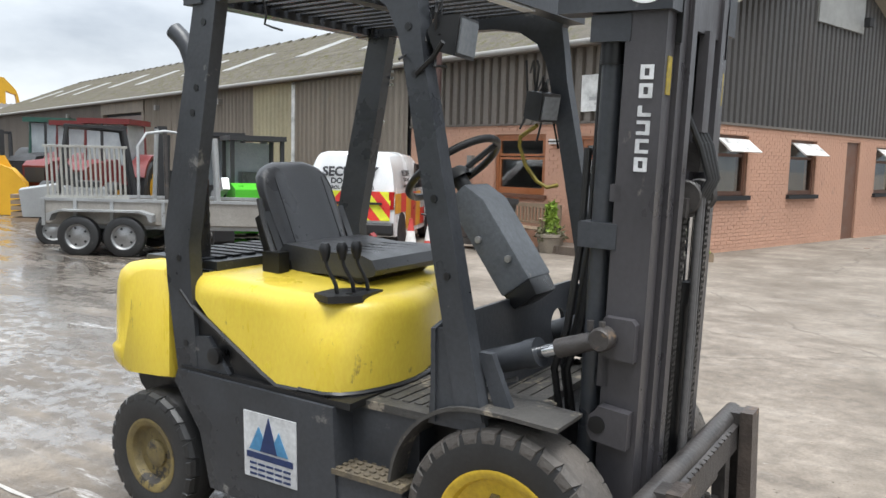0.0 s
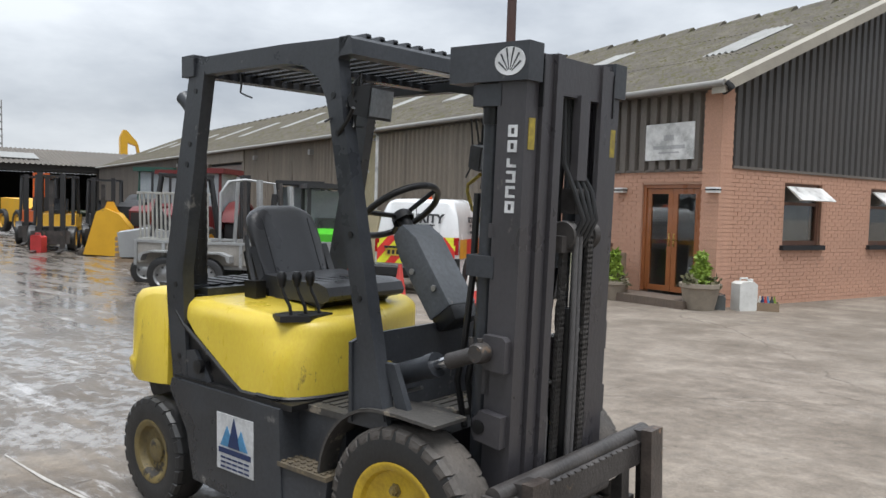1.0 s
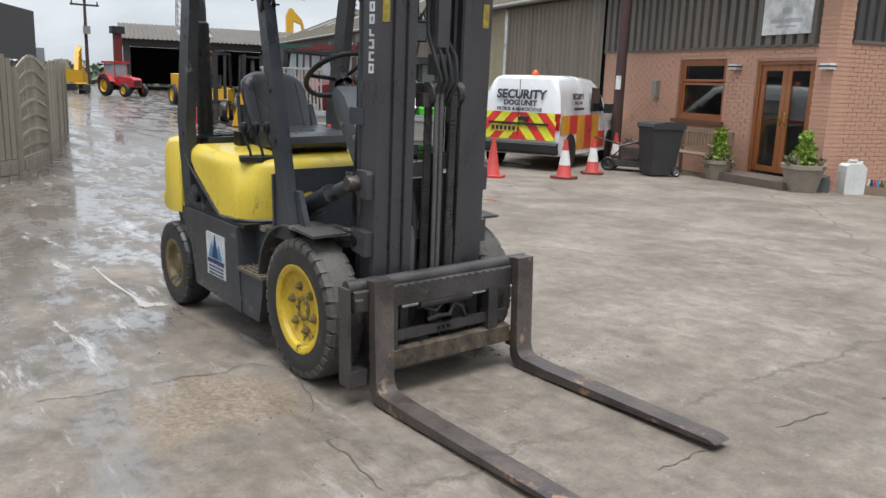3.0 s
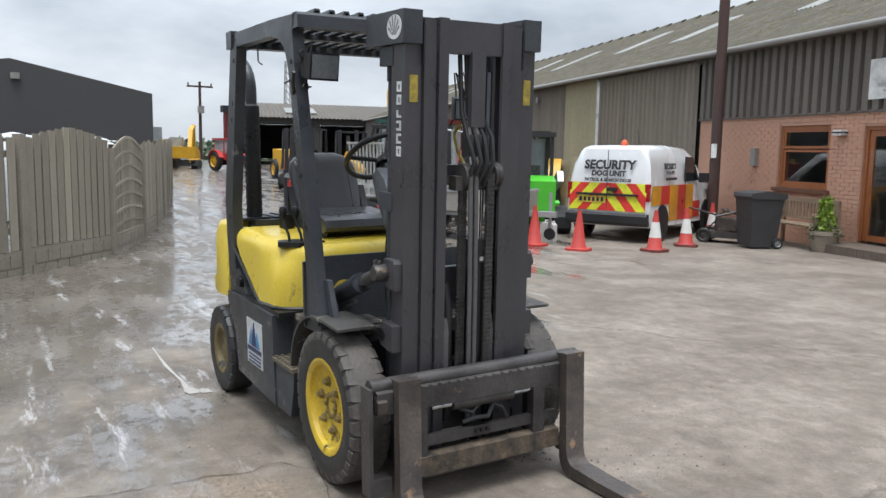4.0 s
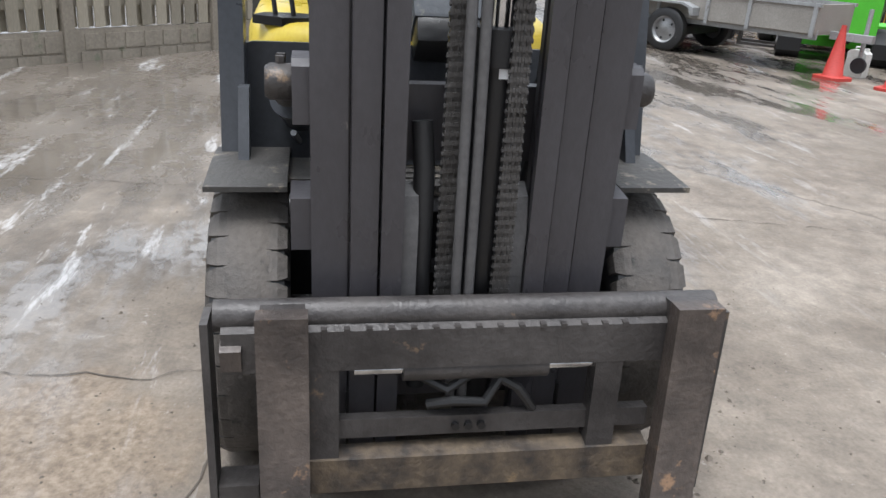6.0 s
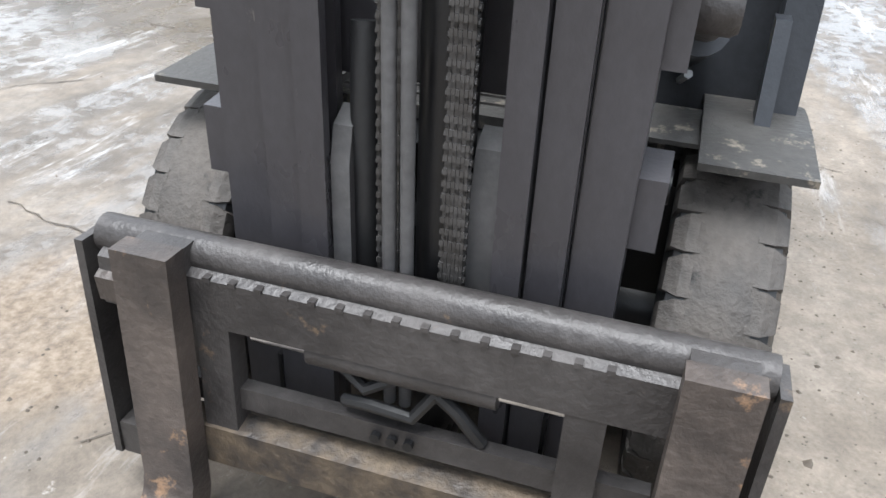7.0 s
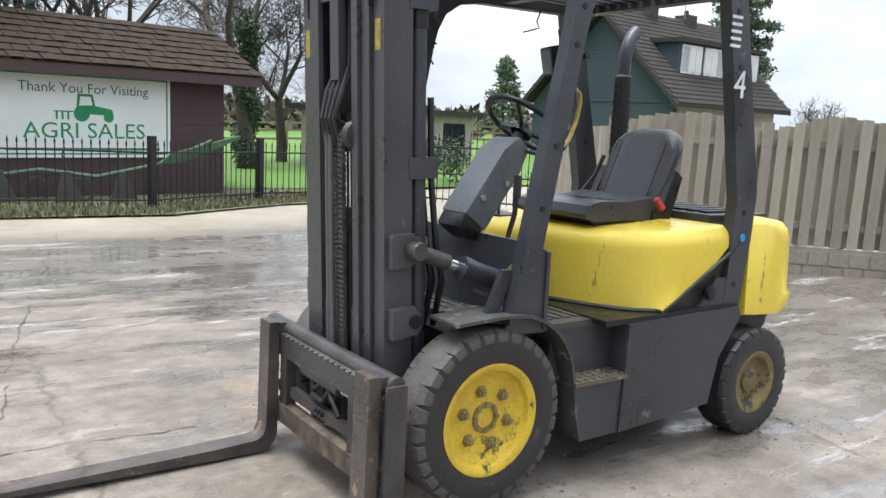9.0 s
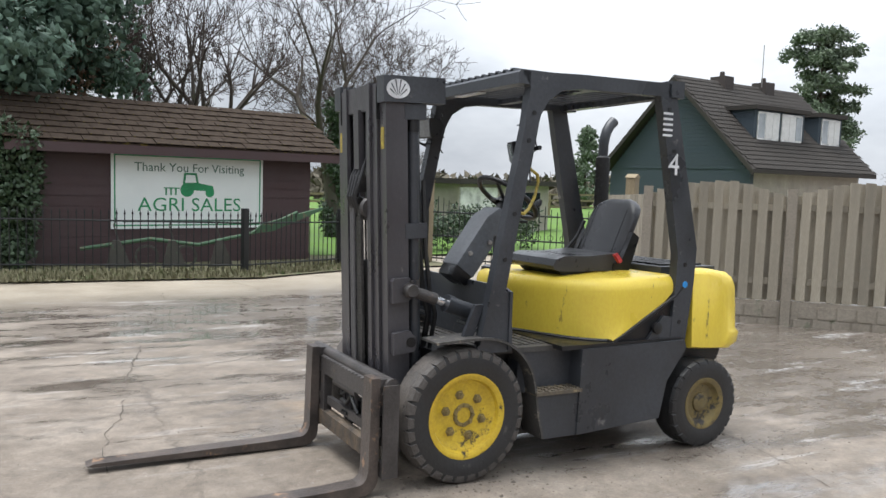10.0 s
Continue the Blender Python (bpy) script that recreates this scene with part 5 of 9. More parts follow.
part("hub", lathe(B(), [(0.05, -0.03), (0.045, 0.0), (0.03, 0.015), (0, 0.016)], (0, 0, 0), 20, "z"), M_BLACK, sw)
for k in range(3):
    t = 2 * math.pi * k / 3 + 0.5
    part("spoke", tube(B(), [(0.03 * math.cos(t), 0.03 * math.sin(t), -0.005), (0.185 * math.cos(t), 0.185 * math.sin(t), 0.018)], 0.011, 6), M_BLACK, sw)
part("spinner_knob", lathe(B(), [(0, 0), (0.012, 0.0), (0.02, 0.03), (0.012, 0.055), (0, 0.058)], (-0.10, 0.16, 0.03), 12, "z"), M_BLACK, sw)
hb = part("parking_brake", tube(B(), [(-0.30, YC + 0.20, 0.95), (-0.335, YC + 0.20, 1.06), (-0.34, YC + 0.20, 1.20)], 0.011, 8), M_BLACK, lift, "black hand brake lever")
part("grip", tube(B(), [(-0.34, YC + 0.20, 1.13), (-0.342, YC + 0.20, 1.22)], 0.017, 8), M_RUB, hb)
part("direction_lever", tube(B(), [(-0.42, YC + 0.05, 1.33), (-0.50, YC + 0.17, 1.30), (-0.53, YC + 0.22, 1.30)], 0.008, 6), M_BLACK, col)

# exhaust stack
EX, EY = -1.52, -0.355
ex = new("exhaust_stack")
ex.parent = lift
tagged(ex, "black vertical exhaust with a perforated shield")
bm = lathe(B(), [(0.046, 1.05), (0.046, 1.72), (0.03, 1.735)], (EX, EY, 0), 20, "z")
part("shield", bm, M_PERF, ex, "perforated heat shield")
bm = B()
for i in range(14):
    for k in range(10):
        t = 2 * math.pi * (k + 0.5 * (i % 2)) / 10
        c = Vector((EX + 0.0462 * math.cos(t), EY + 0.0462 * math.sin(t), 1.10 + i * 0.044))
        box(bm, (-0.002, 0.0015), (-0.008, 0.008), (-0.011, 0.011), Matrix.Translation(c) @ Euler((0, 0, t)).to_matrix().to_4x4())
tagged(part("perforation", bm, M_BLACK, ex, smooth=False), kind="stuff")
tip = [(EX, EY, 1.70), (EX, EY, 1.80), (EX - 0.007, EY - 0.001, 1.85), (EX - 0.025, EY - 0.004, 1.90), (EX - 0.055, EY - 0.009, 1.94), (EX - 0.09, EY - 0.015, 1.97)]
part("tail_pipe", tube(B(), tip, 0.033, 16, 0.036), M_GREY, ex, "bent tail pipe")
part("flange", box(B(), (EX - 0.08, EX + 0.08), (EY - 0.08, EY + 0.08), (1.045, 1.062)), M_GREY, ex, "", 0.006)


# ---- mast, carriage and forks ----
mast = new("mast")
mast.parent = lift
mast.matrix_local = Matrix.Translation((0.222, 0, 0.85)) @ Matrix.Rotation(radians(2.4), 4, "Y") @ Matrix.Translation((-0.2, 0, -0.85))
tagged(mast, "dark grey three-stage lifting mast with chains and hoses")
for s in (-1, 1):
    Y = lambda v: YC - 0.008 + s * v
    # outer, middle and inner channels, one inside the other
    c1 = [(0.205, 0.312), (0.205, 0.235), (0.225, 0.235), (0.225, 0.292), (0.300, 0.292), (0.300, 0.240), (0.322, 0.240), (0.322, 0.312)]
    part("outer_channel", prism(B(), [(x, Y(y)) for x, y in c1], "z", 0.13, 2.0), M_MAST, mast, "", 0.006)
    c2 = [(0.232, 0.280), (0.232, 0.19), (0.252, 0.19), (0.252, 0.25), (0.318, 0.235), (0.318, 0.179), (0.336, 0.179), (0.336, 0.2335), (0.294, 0.2335), (0.294, 0.280)]
    part("middle_channel", prism(B(), [(x, Y(y)) for x, y in c2], "z", 0.15, 1.975), M_MAST, mast, "", 0.005)
    c3 = [(0.258, 0.246), (0.258, 0.14), (0.280, 0.14), (0.280, 0.19), (0.330, 0.172), (0.330, 0.130), (0.350, 0.130), (0.350, 0.1735), (0.310, 0.1735), (0.310, 0.246)]
    part("inner_channel", prism(B(), [(x, Y(y)) for x, y in c3], "z", 0.17, 1.985), M_MAST, mast, "", 0.005)
    # cap box with the maker's fan badge
    cap = part("mast_cap", box(B(), (0.0, 0.338), sorted((Y(0.245), Y(0.330))), (1.880, 2.008)), M_GREY, mast, "", 0.006)
    bc_ = Vector((0.262, Y(0.330), 1.944))
    bm = B()
    rim_pts = [(0.062 * math.cos(2 * math.pi * q / 28), 0.047 * math.sin(2 * math.pi * q / 28)) for q in range(28)]
    prism(bm, [(bc_.x + u, bc_.z + v) for u, v in rim_pts], "y", *sorted((bc_.y, bc_.y + s * 0.0025)))
    badge = part("badge", bm, M_WHITE, cap, "round white badge with dark rays", smooth=False)
    for k in range(6):
        a = radians(-50 + 20 * k)
        c0 = Vector((bc_.x, bc_.z - 0.040))
        d, sd = Vector((math.sin(a), math.cos(a))), Vector((math.cos(a), -math.sin(a)))
        reach = 0.040 + 0.046 * math.cos(a) ** 2
        ray = [c0 + d * 0.012 - sd * 0.001, c0 + d * reach - sd * 0.0035, c0 + d * reach + sd * 0.0035, c0 + d * 0.012 + sd * 0.001]
        part("ray", prism(B(), [(q.x, q.y) for q in ray], "y", *sorted((bc_.y + s * 0.002, bc_.y + s * 0.0035))), M_GREY, badge, smooth=False)
    # upright row of white blocks in place of the maker's mark
    for k in range(6 if s < 0 else 0):
        z = 1.44 + k * 0.051
        w, hgt = 0.038, 0.040
        x0 = 0.256
        ys = sorted((Y(0.3125), Y(0.315)))
        bm = box(B(), (x0, x0 + w), ys, (z, z + 0.010))
        if k != 3:
            box(bm, (x0, x0 + w), ys, (z + hgt - 0.010, z + hgt))
        box(bm, (x0, x0 + 0.012) if k % 2 else (x0 + w - 0.012, x0 + w), ys, (z + 0.010, z + hgt - 0.010))
        if k in (0, 4, 5):
            box(bm, (x0 + w - 0.012, x0 + w) if k % 2 else (x0, x0 + 0.012), ys, (z + 0.010, z + hgt - 0.010))
        part("mark_block", bm, M_WHITE, mast, "white block of the painted mark", smooth=False)
    # side lift cylinder behind the channel, with clamps and pipes
    cyl = part("lift_cylinder", tube(B(), [(0.155, Y(0.268), 0.35), (0.155, Y(0.268), 1.80)], 0.031, 16), M_GREY, mast, "black side lift cylinder")
    part("rod", tube(B(), [(0.155, Y(0.268), 1.80), (0.155, Y(0.268), 1.93)], 0.018, 14), M_CHROME, cyl, "polished piston rod")
    part("gland", tube(B(), [(0.155, Y(0.268), 1.74), (0.155, Y(0.268), 1.82)], 0.036, 16), M_BLACK, cyl)
    for z in (1.21, 1.80):
        part("clamp", box(B(), (0.10, 0.22), sorted((Y(0.22), Y(0.315))), (z, z + 0.075)), M_GREY, mast, "", 0.008)
    for k, (dx, dy) in enumerate(((0.075, 0.235), (0.05, 0.205), (0.04, 0.255))):
        hz = 1.9 if k < 2 else 1.5
        part("hydraulic_hose", tube(B(), [(dx + 0.05, Y(dy), hz), (dx + 0.045, Y(dy), 1.2), (dx + 0.02, Y(dy), 0.95), (dx - 0.03, Y(dy - 0.03), 0.80), (dx - 0.01, Y(dy - 0.06), 0.62)], 0.0125, 8), M_HOSE, mast)
    # trunnion and tilt-cylinder bosses
    part("upper_boss", prism(B(), [(0.205, 0.915), (0.225, 0.90), (0.308, 0.895), (0.308, 1.005), (0.296, 1.018), (0.215, 1.018), (0.205, 1.0)], "y", *sorted((Y(0.310), Y(0.345)))), M_MAST, mast, "", 0.014)
    lb = part("lower_boss", prism(B(), [(0.185, 0.67), (0.20, 0.645), (0.308, 0.635), (0.308, 0.745), (0.215, 0.752), (0.205, 0.735), (0.188, 0.72)], "y", *sorted((Y(0.310), Y(0.352)))), M_MAST, mast, "", 0.014)
    part("pin_hole", lathe(B(), [(0, 0), (0.026, 0), (0.026, s * 0.004), (0, s * 0.004)], (0.215, Y(0.3525), 0.695), 16), M_BLACK, lb)
    # tilt cylinder: eye, rod, barrel
    tc = new("tilt_cylinder")
    tc.parent = lift
    tagged(tc, "hydraulic tilt cylinder with a short bright rod")
    a, b = Vector((0.248, Y(0.368), 0.957)), Vector((-0.31, Y(0.335), 0.765))
    d = (b - a).normalized()
    part("barrel", tube(B(), [a + d * 0.235, a + d * 0.55], 0.042, 16), M_GREY, tc)
    part("barrel_end", tube(B(), [a + d * 0.215, a + d * 0.26], 0.046, 16), M_GREY, tc)
    part("rod", tube(B(), [a + d * 0.12, a + d * 0.24], 0.021, 14), M_CHROME, tc, "bright piston rod")
    part("rod_end", tube(B(), [a + d * 0.0, a + d * 0.05, a + d * 0.15], 0.027, 14, 0.030), M_CARR, tc)
    bm = lathe(B(), [(0, -0.03), (0.030, -0.03), (0.036, -0.02), (0.036, 0.02), (0.030, 0.03), (0, 0.03)], a, 18)
    for t in (-1, 1):
        tube(bm, [(a.x - 0.02 + 0.018 * t, a.y, a.z + 0.02), (a.x - 0.02 + 0.018 * t, a.y, a.z + 0.05)], 0.010, 6)
    part("rod_eye", bm, M_CARR, tc, "", 0.004)
    part("feed_pipe", tube(B(), [a + d * 0.30 + Vector((0, 0, -0.07)), a + d * 0.55 + Vector((0, 0, -0.07))], 0.008, 6), M_CLAMP, tc)
    # yellow warning label and slider pads
    part("warning_label", box(B(), (0.322, 0.3245), sorted((Y(0.256), Y(0.292))), (1.655, 1.76)), M_AMBER, mast, "faded yellow warning label")
    part("roller_arm", prism(B(), [(0.22, 0.40), (0.335, 0.40), (0.335, 0.70), (0.32, 0.755), (0.282, 0.775), (0.24, 0.75)], "y", *sorted((Y(0.088 if s > 0 else 0.098), Y(0.128)))), M_PIPE, mast, "dusty grey roller arm", 0.008)
    for z in (0.15, 1.80):
        part("slider_pad", box(B(), (0.30, 0.3405), sorted((Y(0.234), Y(0.241))), (z, z + 0.16)), M_BLACK, mast)
# cross members
part("top_beam", box(B(), (0.205, 0.26), (YC - 0.280, YC + 0.260), (1.86, 1.985)), M_MAST, mast, "", 0.008)
part("front_top_beam", box(B(), (0.30, 0.340), (YC - 0.185, YC + 0.165), (1.85, 1.98)), M_MAST, mast, "", 0.008)
for z in (0.22, 0.80, 1.35):
    part("back_beam", box(B(), (0.19, 0.225), (YC - 0.320, YC + 0.260), (z, z + (0.16 if z != 1.35 else 0.05))), M_MAST, mast, "", 0.006)
# centre cylinder with crosshead, chains and hoses
cc = part("centre_cylinder", tube(B(), [(0.31, YC + 0.035, 0.20), (0.31, YC + 0.035, 1.07)], 0.042, 20), M_BLACK, mast, "black centre lift cylinder")
part("rod", tube(B(), [(0.31, YC + 0.035, 1.07), (0.31, YC + 0.035, 1.30)], 0.026, 16), M_CHROME, cc, "polished rod")
part("gland", tube(B(), [(0.31, YC + 0.035, 1.02), (0.31, YC + 0.035, 1.09)], 0.05, 20), M_BLACK, cc)
part("maker_tag", box(B(), (0.351, 0.354), (YC + 0.030, YC + 0.055), (1.0, 1.04)), M_WHITE, cc, "small white tag")
ch = part("crosshead", box(B(), (0.285, 0.345), (YC - 0.090, YC + 0.130), (1.30, 1.36)), M_CARR, mast, "", 0.01)
for y in (-0.04, 0.11):
    part("chain_wheel", lathe(B(), [(0, -0.018), (0.05, -0.018), (0.055, -0.012), (0.045, 0), (0.055, 0.012), (0.05, 0.018), (0, 0.018)], (0.325, YC + y, 1.36), 20), M_CARR, ch, "greasy chain wheel")


def chain(y, z0, z1, x):
    """A leaf chain: two rows of figure-eight plates that overlap, with pin heads."""
    bm = B()
    n = int((z1 - z0) / 0.019)
    for i in range(n):
        z = z0 + i * 0.019
        for k, t in enumerate((-0.015, -0.009, -0.003, 0.003, 0.009, 0.015)):
            up = 0.0 if (k + i) % 2 else 0.0095
            box(bm, (x - 0.0085, x + 0.0085), (y + t - 0.0027, y + t + 0.0027), (z + up, z + up + 0.0175))
        box(bm, (x - 0.0115, x - 0.0085), (y - 0.012, y + 0.012), (z + 0.004, z + 0.013))
        tube(bm, [(x, y - 0.0205, z + 0.0085), (x, y + 0.0205, z + 0.0085)], 0.0052, 6)
    box(bm, (x - 0.0065, x + 0.0065), (y - 0.0165, y + 0.0165), (z0, z0 + n * 0.019))
    part("leaf_chain", bm, M_CHAIN, mast, "oily leaf chain", smooth=False)


chain(YC - 0.046, 0.40, 1.36, 0.325)
chain(YC + 0.066, 0.40, 1.38, 0.362)
for y in (-0.026, 0.001):
    part("lift_pipe", tube(B(), [(0.372, YC + y, 0.30), (0.372, YC + y - 0.004, 0.9), (0.368, YC + y - 0.009, 1.36)], 0.0105, 10), M_PIPE, mast, "dusty grey steel pipe")
part("side_pipe", tube(B(), [(0.30, YC - 0.092, 0.30), (0.30, YC - 0.094, 0.80), (0.28, YC - 0.10, 0.90)], 0.022, 12), M_HOSE, mast)
random.seed(8)
bm = B()
for k in range(4):
    y = YC - 0.050 + 0.03 * k
    tube(bm, [(0.35, y, 1.32), (0.39, y + 0.02, 1.42), (0.36, y + 0.01 * k, 1.52), (0.31, y, 1.62), (0.30, y - 0.01, 1.9)], 0.010, 8)
part("hose_loop", bm, M_HOSE, mast, "looped hydraulic hoses")
part("valve_block", box(B(), (0.30, 0.36), (YC - 0.040, YC + 0.030), (1.44, 1.53)), M_CARR, mast, "oily valve block", 0.01)
part("hose_guard", box(B(), (0.325, 0.355), (YC - 0.030, YC + 0.035), (1.56, 1.86)), M_MAST, mast, "", 0.006)

# carriage, shifted a little to one side
CY = -0.02
car = new("fork_carriage")
car.parent = lift
car.matrix_local = pose(0.025, 0.027, -0.010)
tagged(car, "scraped dark steel fork carriage")
part("top_tube", tube(B(), [(0.385, -0.535, 0.540), (0.385, 0.500, 0.540)], 0.032, 18), M_CARR, car)
part("upper_bar", prism(B(), [(0.392, 0.435), (0.432, 0.435), (0.432, 0.522), (0.415, 0.53), (0.392, 0.522)], "y", CY - 0.50, CY + 0.49), M_CARR, car, "", 0.004)
for k in range(15):
    part("notch", box(B(), (0.39, 0.4345), (CY - 0.31 + k * 0.044, CY - 0.298 + k * 0.044), (0.519, 0.5275)), M_CARR, car, smooth=False)
part("lower_bar", prism(B(), [(0.392, 0.135), (0.436, 0.145), (0.436, 0.225), (0.392, 0.235)], "y", CY - 0.40, CY + 0.40), M_SCRAPE, car, "rust-scraped lower bar", 0.005)
part("middle_bar", box(B(), (0.385, 0.412), (CY - 0.40, CY + 0.40), (0.262, 0.306)), M_CARR, car, "", 0.004)
part("upright", box(B(), (0.385, 0.43), (CY - 0.335, CY - 0.275), (0.22, 0.45)), M_CARR, car, "", 0.005)
part("upright", box(B(), (0.385, 0.43), (CY + 0.26, CY + 0.32), (0.22, 0.45)), M_CARR, car, "", 0.005)
for s in (-1, 1):
    pl = part("end_plate", box(B(), (0.355, 0.435), sorted((CY + s * 0.522, CY + s * 0.537)), (0.10, 0.545)), M_CARR, car, "", 0.004)
    part("lug", prism(B(), [(0.40, 0.45), (0.44, 0.445), (0.445, 0.49), (0.40, 0.515)], "y", *sorted((CY + s * 0.462, CY + s * 0.502))), M_RUST, car, "", 0.008)
    part("foot", box(B(), (0.36, 0.43), sorted((CY + s * 0.44, CY + s * 0.52)), (0.10, 0.17)), M_CARR, car, "", 0.006)
    part("shift_rod", tube(B(), [(0.405, -0.012 + s * 0.150, 0.422), (0.405, -0.008 + s * 0.256, 0.422)], 0.013, 12), M_CHROME, car, "bright side-shift rod")
part("shift_barrel", tube(B(), [(0.40, -0.165, 0.422), (0.40, 0.14, 0.422)], 0.03, 16), M_CARR, car)
part("backing_plate", box(B(), (0.36, 0.38), (CY - 0.26, CY + 0.26), (0.11, 0.20)), M_CARR, car, "", 0.004)
for k in range(3):
    part("plug", tube(B(), [(0.413, CY - 0.03 + k * 0.028, 0.285), (0.424, CY - 0.03 + k * 0.028, 0.285)], 0.009, 8), M_BLACK, car)
bm = B()
tube(bm, [(0.40, CY - 0.09, 0.33), (0.415, CY - 0.04, 0.345), (0.415, CY + 0.03, 0.34), (0.40, CY + 0.07, 0.40)], 0.011, 8)
tube(bm, [(0.39, CY - 0.10, 0.39), (0.41, CY - 0.05, 0.37), (0.40, CY + 0.0, 0.40)], 0.011, 8)
tube(bm, [(0.39, CY + 0.02, 0.41), (0.412, CY + 0.10, 0.37), (0.40, CY + 0.14, 0.31)], 0.011, 8)
part("shift_hose", bm, M_HOSE, car, "short curled hoses")
for y0, y1 in ((-0.452, -0.354), (0.380, 0.480)):
    fk = new("fork")
    fk.parent = car
    tagged(fk, "worn rusty steel fork")
    outline = [(0.438, 0.575), (0.482, 0.575), (0.490, 0.13)] + arc((0.545, 0.125), 0.052, 180, 262, 5) + [(0.70, 0.066), (1.60, 0.058), (1.635, 0.046), (1.60, 0.040), (0.70, 0.020), (0.53, 0.020)] + arc((0.52, 0.10), 0.08, 262, 182, 5)
    part("blade", prism(B(), outline, "y", y0, y1), M_RUST, fk, "", 0.006)
    part("hook", box(B(), (0.40, 0.442), (y0 + 0.006, y1 - 0.006), (0.525, 0.568)), M_CARR, fk, "", 0.006)

# company sticker: white card with blue peaks, its lines of print as bars
stk = part("sticker", box(B(), (-1.05, -0.79), (YC - 0.5615, YC - 0.5575), (0.312, 0.556)), M_WHITE, lift, "white sticker with blue mountain peaks")
for cx, w, h, mt in ((-0.972, 0.10, 0.09, M_BLUE), (-0.872, 0.09, 0.085, M_BLUE), (-0.922, 0.085, 0.13, M_NAVY)):
    part("peak", prism(B(), [(cx - w / 2, 0.417), (cx + w / 2, 0.417), (cx, 0.417 + h)], "y", YC - 0.564 - (0.001 if mt is M_NAVY else 0), YC - 0.561), mt, stk)
part("print_bar", box(B(), (-1.035, -0.805), (YC - 0.564, YC - 0.561), (0.385, 0.408)), M_NAVY, stk)
for k in range(3):
    for j in range(5):
        x0 = -1.02 + j * 0.042
        part("print_bar", box(B(), (x0, x0 + 0.034), (YC - 0.564, YC - 0.561), (0.370 - k * 0.02 - 0.008, 0.370 - k * 0.02)), M_NAVY, stk)
lettering("number", "4", 0.17, M_WHITE, lift, pose(-1.29, YC + 0.536, 1.64, 90, 0, 180), "white painted numeral")
bm = B()
for k in range(5):
    box(bm, (-1.265, -1.195), (YC + 0.533, YC + 0.536), (1.80 + k * 0.03, 1.812 + k * 0.03))
part("louvre_marks", bm, M_WHITE, lift, "row of pale louvre marks")
part("paint_dab", lathe(B(), [(0, 0.0), (0.02, 0.0), (0.018, 0.003), (0, 0.003)], (-1.425, YC + 0.534, 0.965), 12), M_CYAN, lift, "blue dab of paint")

# ---- fence along the lane ----
M_CONC = mat("fence_concrete", (0.31, 0.275, 0.225), 0.9, dark=(0.18, 0.155, 0.12), scale=3, amount=0.9, bump=0.5, fine=40, spots=(0.17, 0.17, 0.12), spot_scale=6, spot_at=0.60)
M_BOARD = mat("weathered_board", (0.385, 0.345, 0.272), 0.85, dark=(0.21, 0.185, 0.142), scale=3.0, amount=0.9, bump=0.4, fine=60, stretch=(3, 3, 0.3), spots=(0.19, 0.18, 0.125), spot_scale=4, spot_at=0.63, vary=0.24)
FENCE_LINE = [(-5.28, -3.614), (-7.454, -1.363), (-8.579, -0.25), (-10.513, 0.599), (-14.394, 1.636), (-19.872, 2.874)]
fence = thing("panel_fence", Matrix.Identity(4), "weathered timber panel fence with concrete posts and gravel boards", "fence", kind="structure")
BAY = 1.68


def fence_at(s):
    """Place along the fence; s = 0 at the post where the lane begins."""
    pts = [Vector(p) for p in FENCE_LINE]
    if s < 0:
        p = pts[1] + (pts[1] - pts[0]).normalized() * s
        return p.x, p.y
    for a, b in zip(pts[1:], pts[2:]):
        ln = (b - a).length
        if s <= ln or b is pts[-1]:
            p = a + (b - a) / ln * s
            return p.x, p.y
        s -= ln


